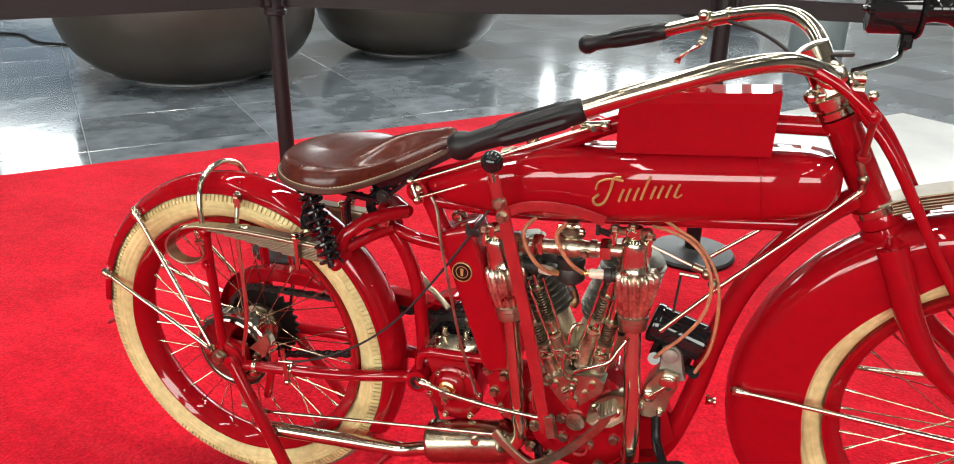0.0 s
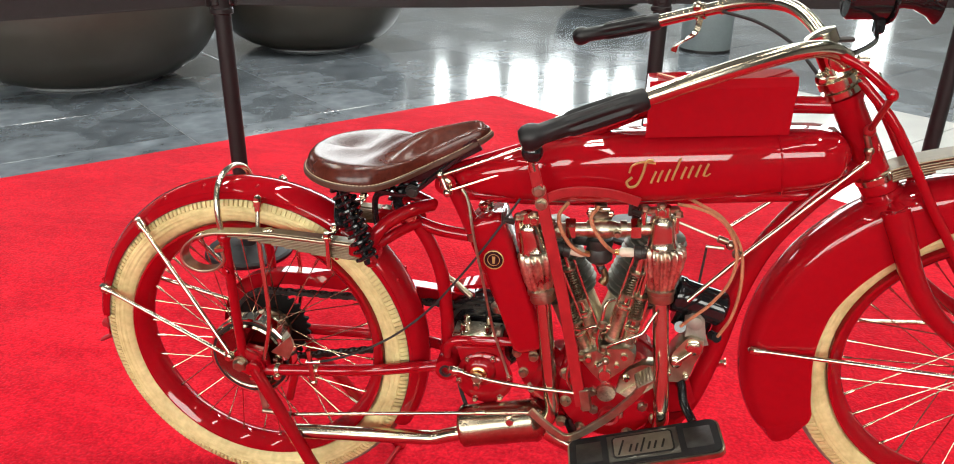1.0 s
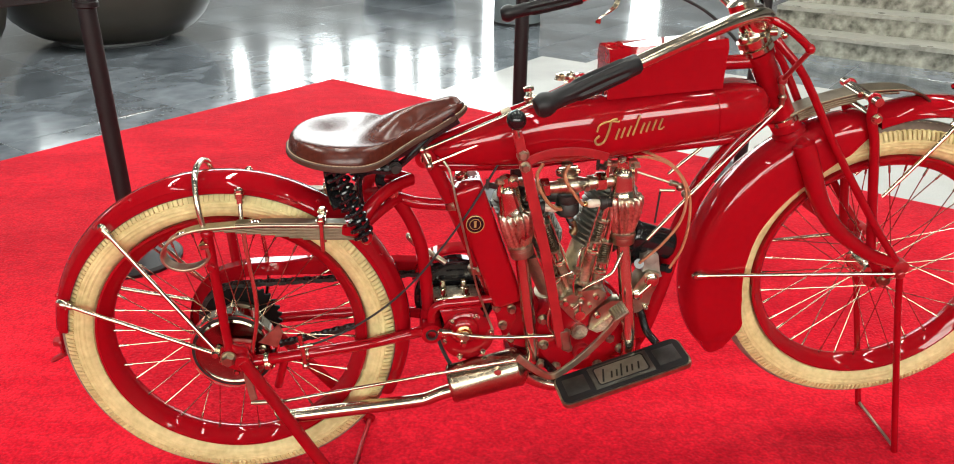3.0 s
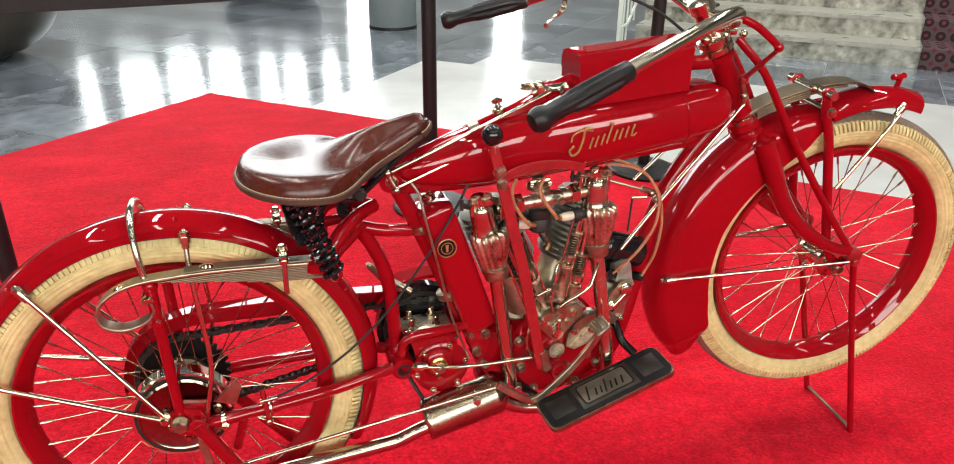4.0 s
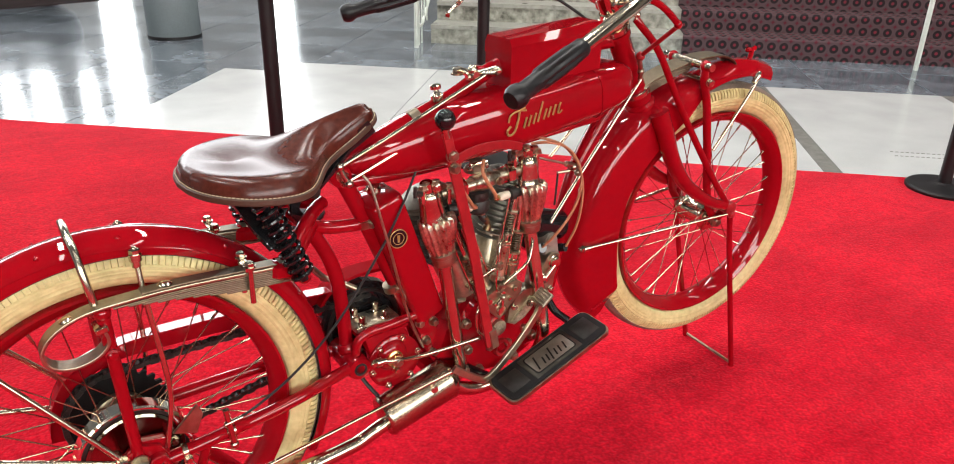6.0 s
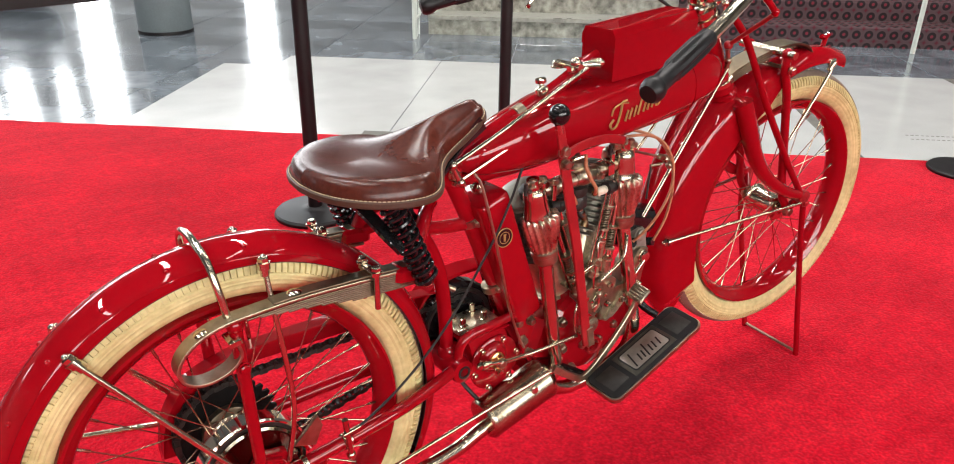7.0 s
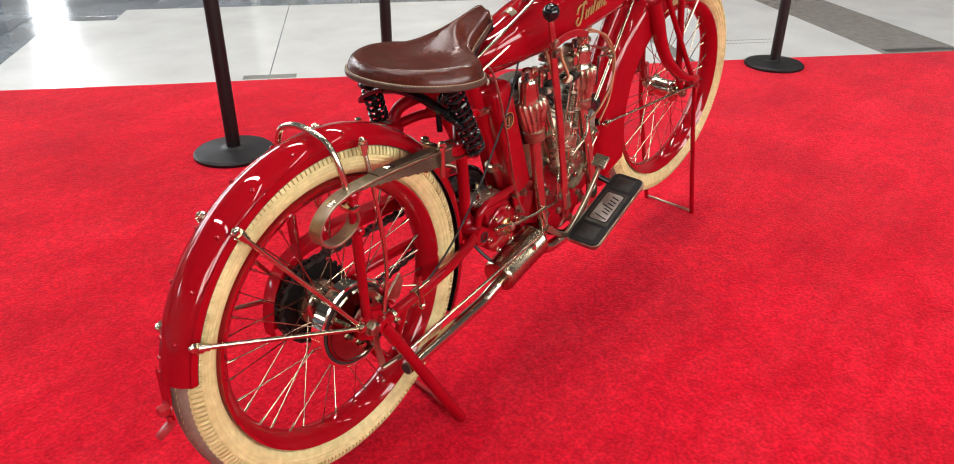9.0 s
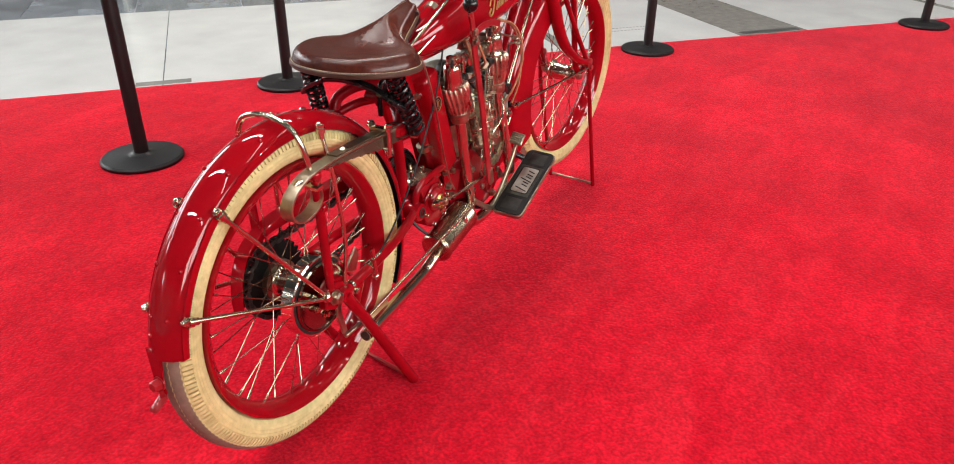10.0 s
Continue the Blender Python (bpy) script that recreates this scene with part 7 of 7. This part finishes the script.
sprk = part("rear_sprocket", toothed(RW, 0.080, 30, 0.058), SOOT, bike, "black rear chain sprocket", angle=30)
for k in range(6):
    a = 2 * math.pi * k / 6
    part("sprocket_arm", Form().tube([RW + Vector((0.02 * math.cos(a), 0.058, 0.02 * math.sin(a))), RW + Vector((0.054 * math.cos(a), 0.058, 0.054 * math.sin(a)))], 0, flat=(0.013, 0.002), up=(0, 1, 0)), SOOT, sprk)
part("sprocket_carrier", Form().lathe([(0.035, 0.035), (0.045, 0.04), (0.045, 0.052), (0.03, 0.056)], RW, (0, 1, 0), 32), NICKEL_DULL, sprk)
ch = Form()
GS = Vector((0.50, 0, 0.398))
upper = [RW + Vector((0.01, 0.058, 0.083)), GS + Vector((0.0, 0.058, 0.038))]
lower = [RW + Vector((0.01, 0.058, -0.083)), GS + Vector((0.0, 0.058, -0.038))]
path = [Vector(p) for p in np.linspace(upper[1], upper[0], 40)]
path += [RW + Vector((0.083 * math.cos(a), 0.058, 0.083 * math.sin(a))) for a in np.linspace(radians(92), radians(268), 24)]
path += [Vector(p) for p in np.linspace(lower[0], lower[1], 40)]
acc, k = 0.0, 0
for a, b in zip(path, path[1:]):
    d = (b - a).length
    if d < 1e-6:
        continue
    while acc < d:
        p = a + (b - a) * (acc / d)
        q = (b - a).to_track_quat("X", "Z").to_matrix().to_4x4()
        w = 0.0055 if k % 2 else 0.0085
        for sgn in (-1, 1):
            ch.box((0.0145, 0.0018, 0.0095), Matrix.Translation(p + Vector((0, sgn * w, 0))) @ q, 0.0006)
        ch.tube([p + Vector((0, -0.006, 0)), p + Vector((0, 0.006, 0))], 0.0042, 6)
        acc += 0.0127
        k += 1
    acc -= d
tagged(part("chain", ch, IRON, bike, "dark roller chain"), kind="stuff")
guard = [(0.470, 0.462), (0.30, 0.474), (0.10, 0.478), (0.03, 0.472), (-0.03, 0.450), (-0.066, 0.405), (-0.080, 0.350), (-0.080, 0.315)]
gi = [(0.470, 0.420), (0.30, 0.430), (0.10, 0.436), (0.04, 0.434), (-0.005, 0.418), (-0.03, 0.385), (-0.044, 0.345), (-0.050, 0.310)]
go = sm2(guard, 5)
gn = sm2(gi, 5)
rings = [[(o[0], 0.076, o[1]), (o[0], 0.078, o[1]), (o[0], 0.048, o[1] + 0.002), (o[0], 0.046, o[1]), (o[0], 0.074, o[1] - 0.002), (i[0], 0.074, i[1]), (i[0], 0.076, i[1])] for o, i in zip(go, gn)]
part("chain_guard", Form().ring_strip(rings), RED, bike, "red chain guard", angle=30)

# stands
for sgn, fxx in ((-1, 0.240), (1, 0.287)):
    part("rear_stand_leg", Form().tube([(0.052, sgn * 0.100, 0.335), (0.095, sgn * 0.108, 0.26), (fxx, sgn * 0.130, -0.005)], 0.0125, 14).lathe([(0.014, -0.008), (0.016, -0.006), (0.016, 0.006), (0.014, 0.008)], (0.052, sgn * 0.100, 0.335), (0, 1, 0), 20), RED, bike, "red rear stand leg")
    part("front_stand_leg", Form().tube([(1.424, sgn * 0.094, 0.478), (1.445, sgn * 0.096, 0.38), (1.528, sgn * 0.0885 - 0.030, -0.0022 - sgn * 0.0032)], 0.0072, 12), RED, bike, "thin red front stand leg")
part("stand_bar", Form().tube([(0.236, -0.128, 0.003), (0.284, 0.128, 0.003)], 0.005, 10), RED_DULL, bike)
part("front_stand_bar", Form().tube([(1.527, -0.117, 0.009), (1.527, 0.057, 0.003)], 0.004, 10), NICKEL_DULL, bike)

# the fork is turned a little to the right, with all that it carries
STEER = Matrix.Translation(HB) @ Matrix.Rotation(radians(-6.0), 4, hd) @ Matrix.Translation(-HB)
TURNED = ("front_wheel", "front_axle", "front_fender", "front_fender_tip", "fork_crown", "fork_blade", "fork_truss", "fork_end", "rocker_rod", "rocker_arm",
          "spring_shackle", "front_spring", "front_stand_leg", "front_stand_bar")
for ob in bike.children:
    if ob.name.split(".")[0] in TURNED:
        ob.matrix_basis = STEER

# the machine as it stands on its two stands
bike.matrix_basis = pose(0.0109, -0.0107, 0.0001, -0.539, 0.074, 0.769) @ Matrix.Translation((0.72, 0, 0))


# ---- slate tiles of the floor ----
PA, PB = 0.75, 0.935
tile_mesh = Form().box((PA - 0.005, PB - 0.005, 0.03), Matrix(), 0.0015).mesh("tile", SLATE, 20)
TA, TB = EDGE, OUT
turn = math.degrees(math.atan2(TA.y, TA.x))
near, rest = [], Form()
for i in range(-30, 31):
    for j in range(-19, 20):
        c = TA * (PA * (i + 0.5) - 2.84) + TB * (PB * (j + 0.5) - 0.18)
        if X0 + 0.7 < c.x < X1 - 0.7 and Y0 + 0.7 < c.y < Y1 - 0.7:
            near.append(c)
near.sort(key=lambda c: (c - Vector((0.2, 6.0, 0))).length)
for k, c in enumerate(near):
    m = pose(c.x, c.y, FLOOR - 0.015, 0, 0, turn)
    if k < 280:
        ob = new("tile", tile_mesh)
        ob.parent, ob.matrix_basis = floor_base, m
    else:
        rest.box((PA - 0.005, PB - 0.005, 0.03), m, 0.0015)
far_tiles = new("floor_tiles", rest.mesh("floor_tiles", SLATE, 20))
far_tiles.parent = floor_base
tagged(far_tiles, "dark slate tiles in the farther parts of the hall", kind="stuff")
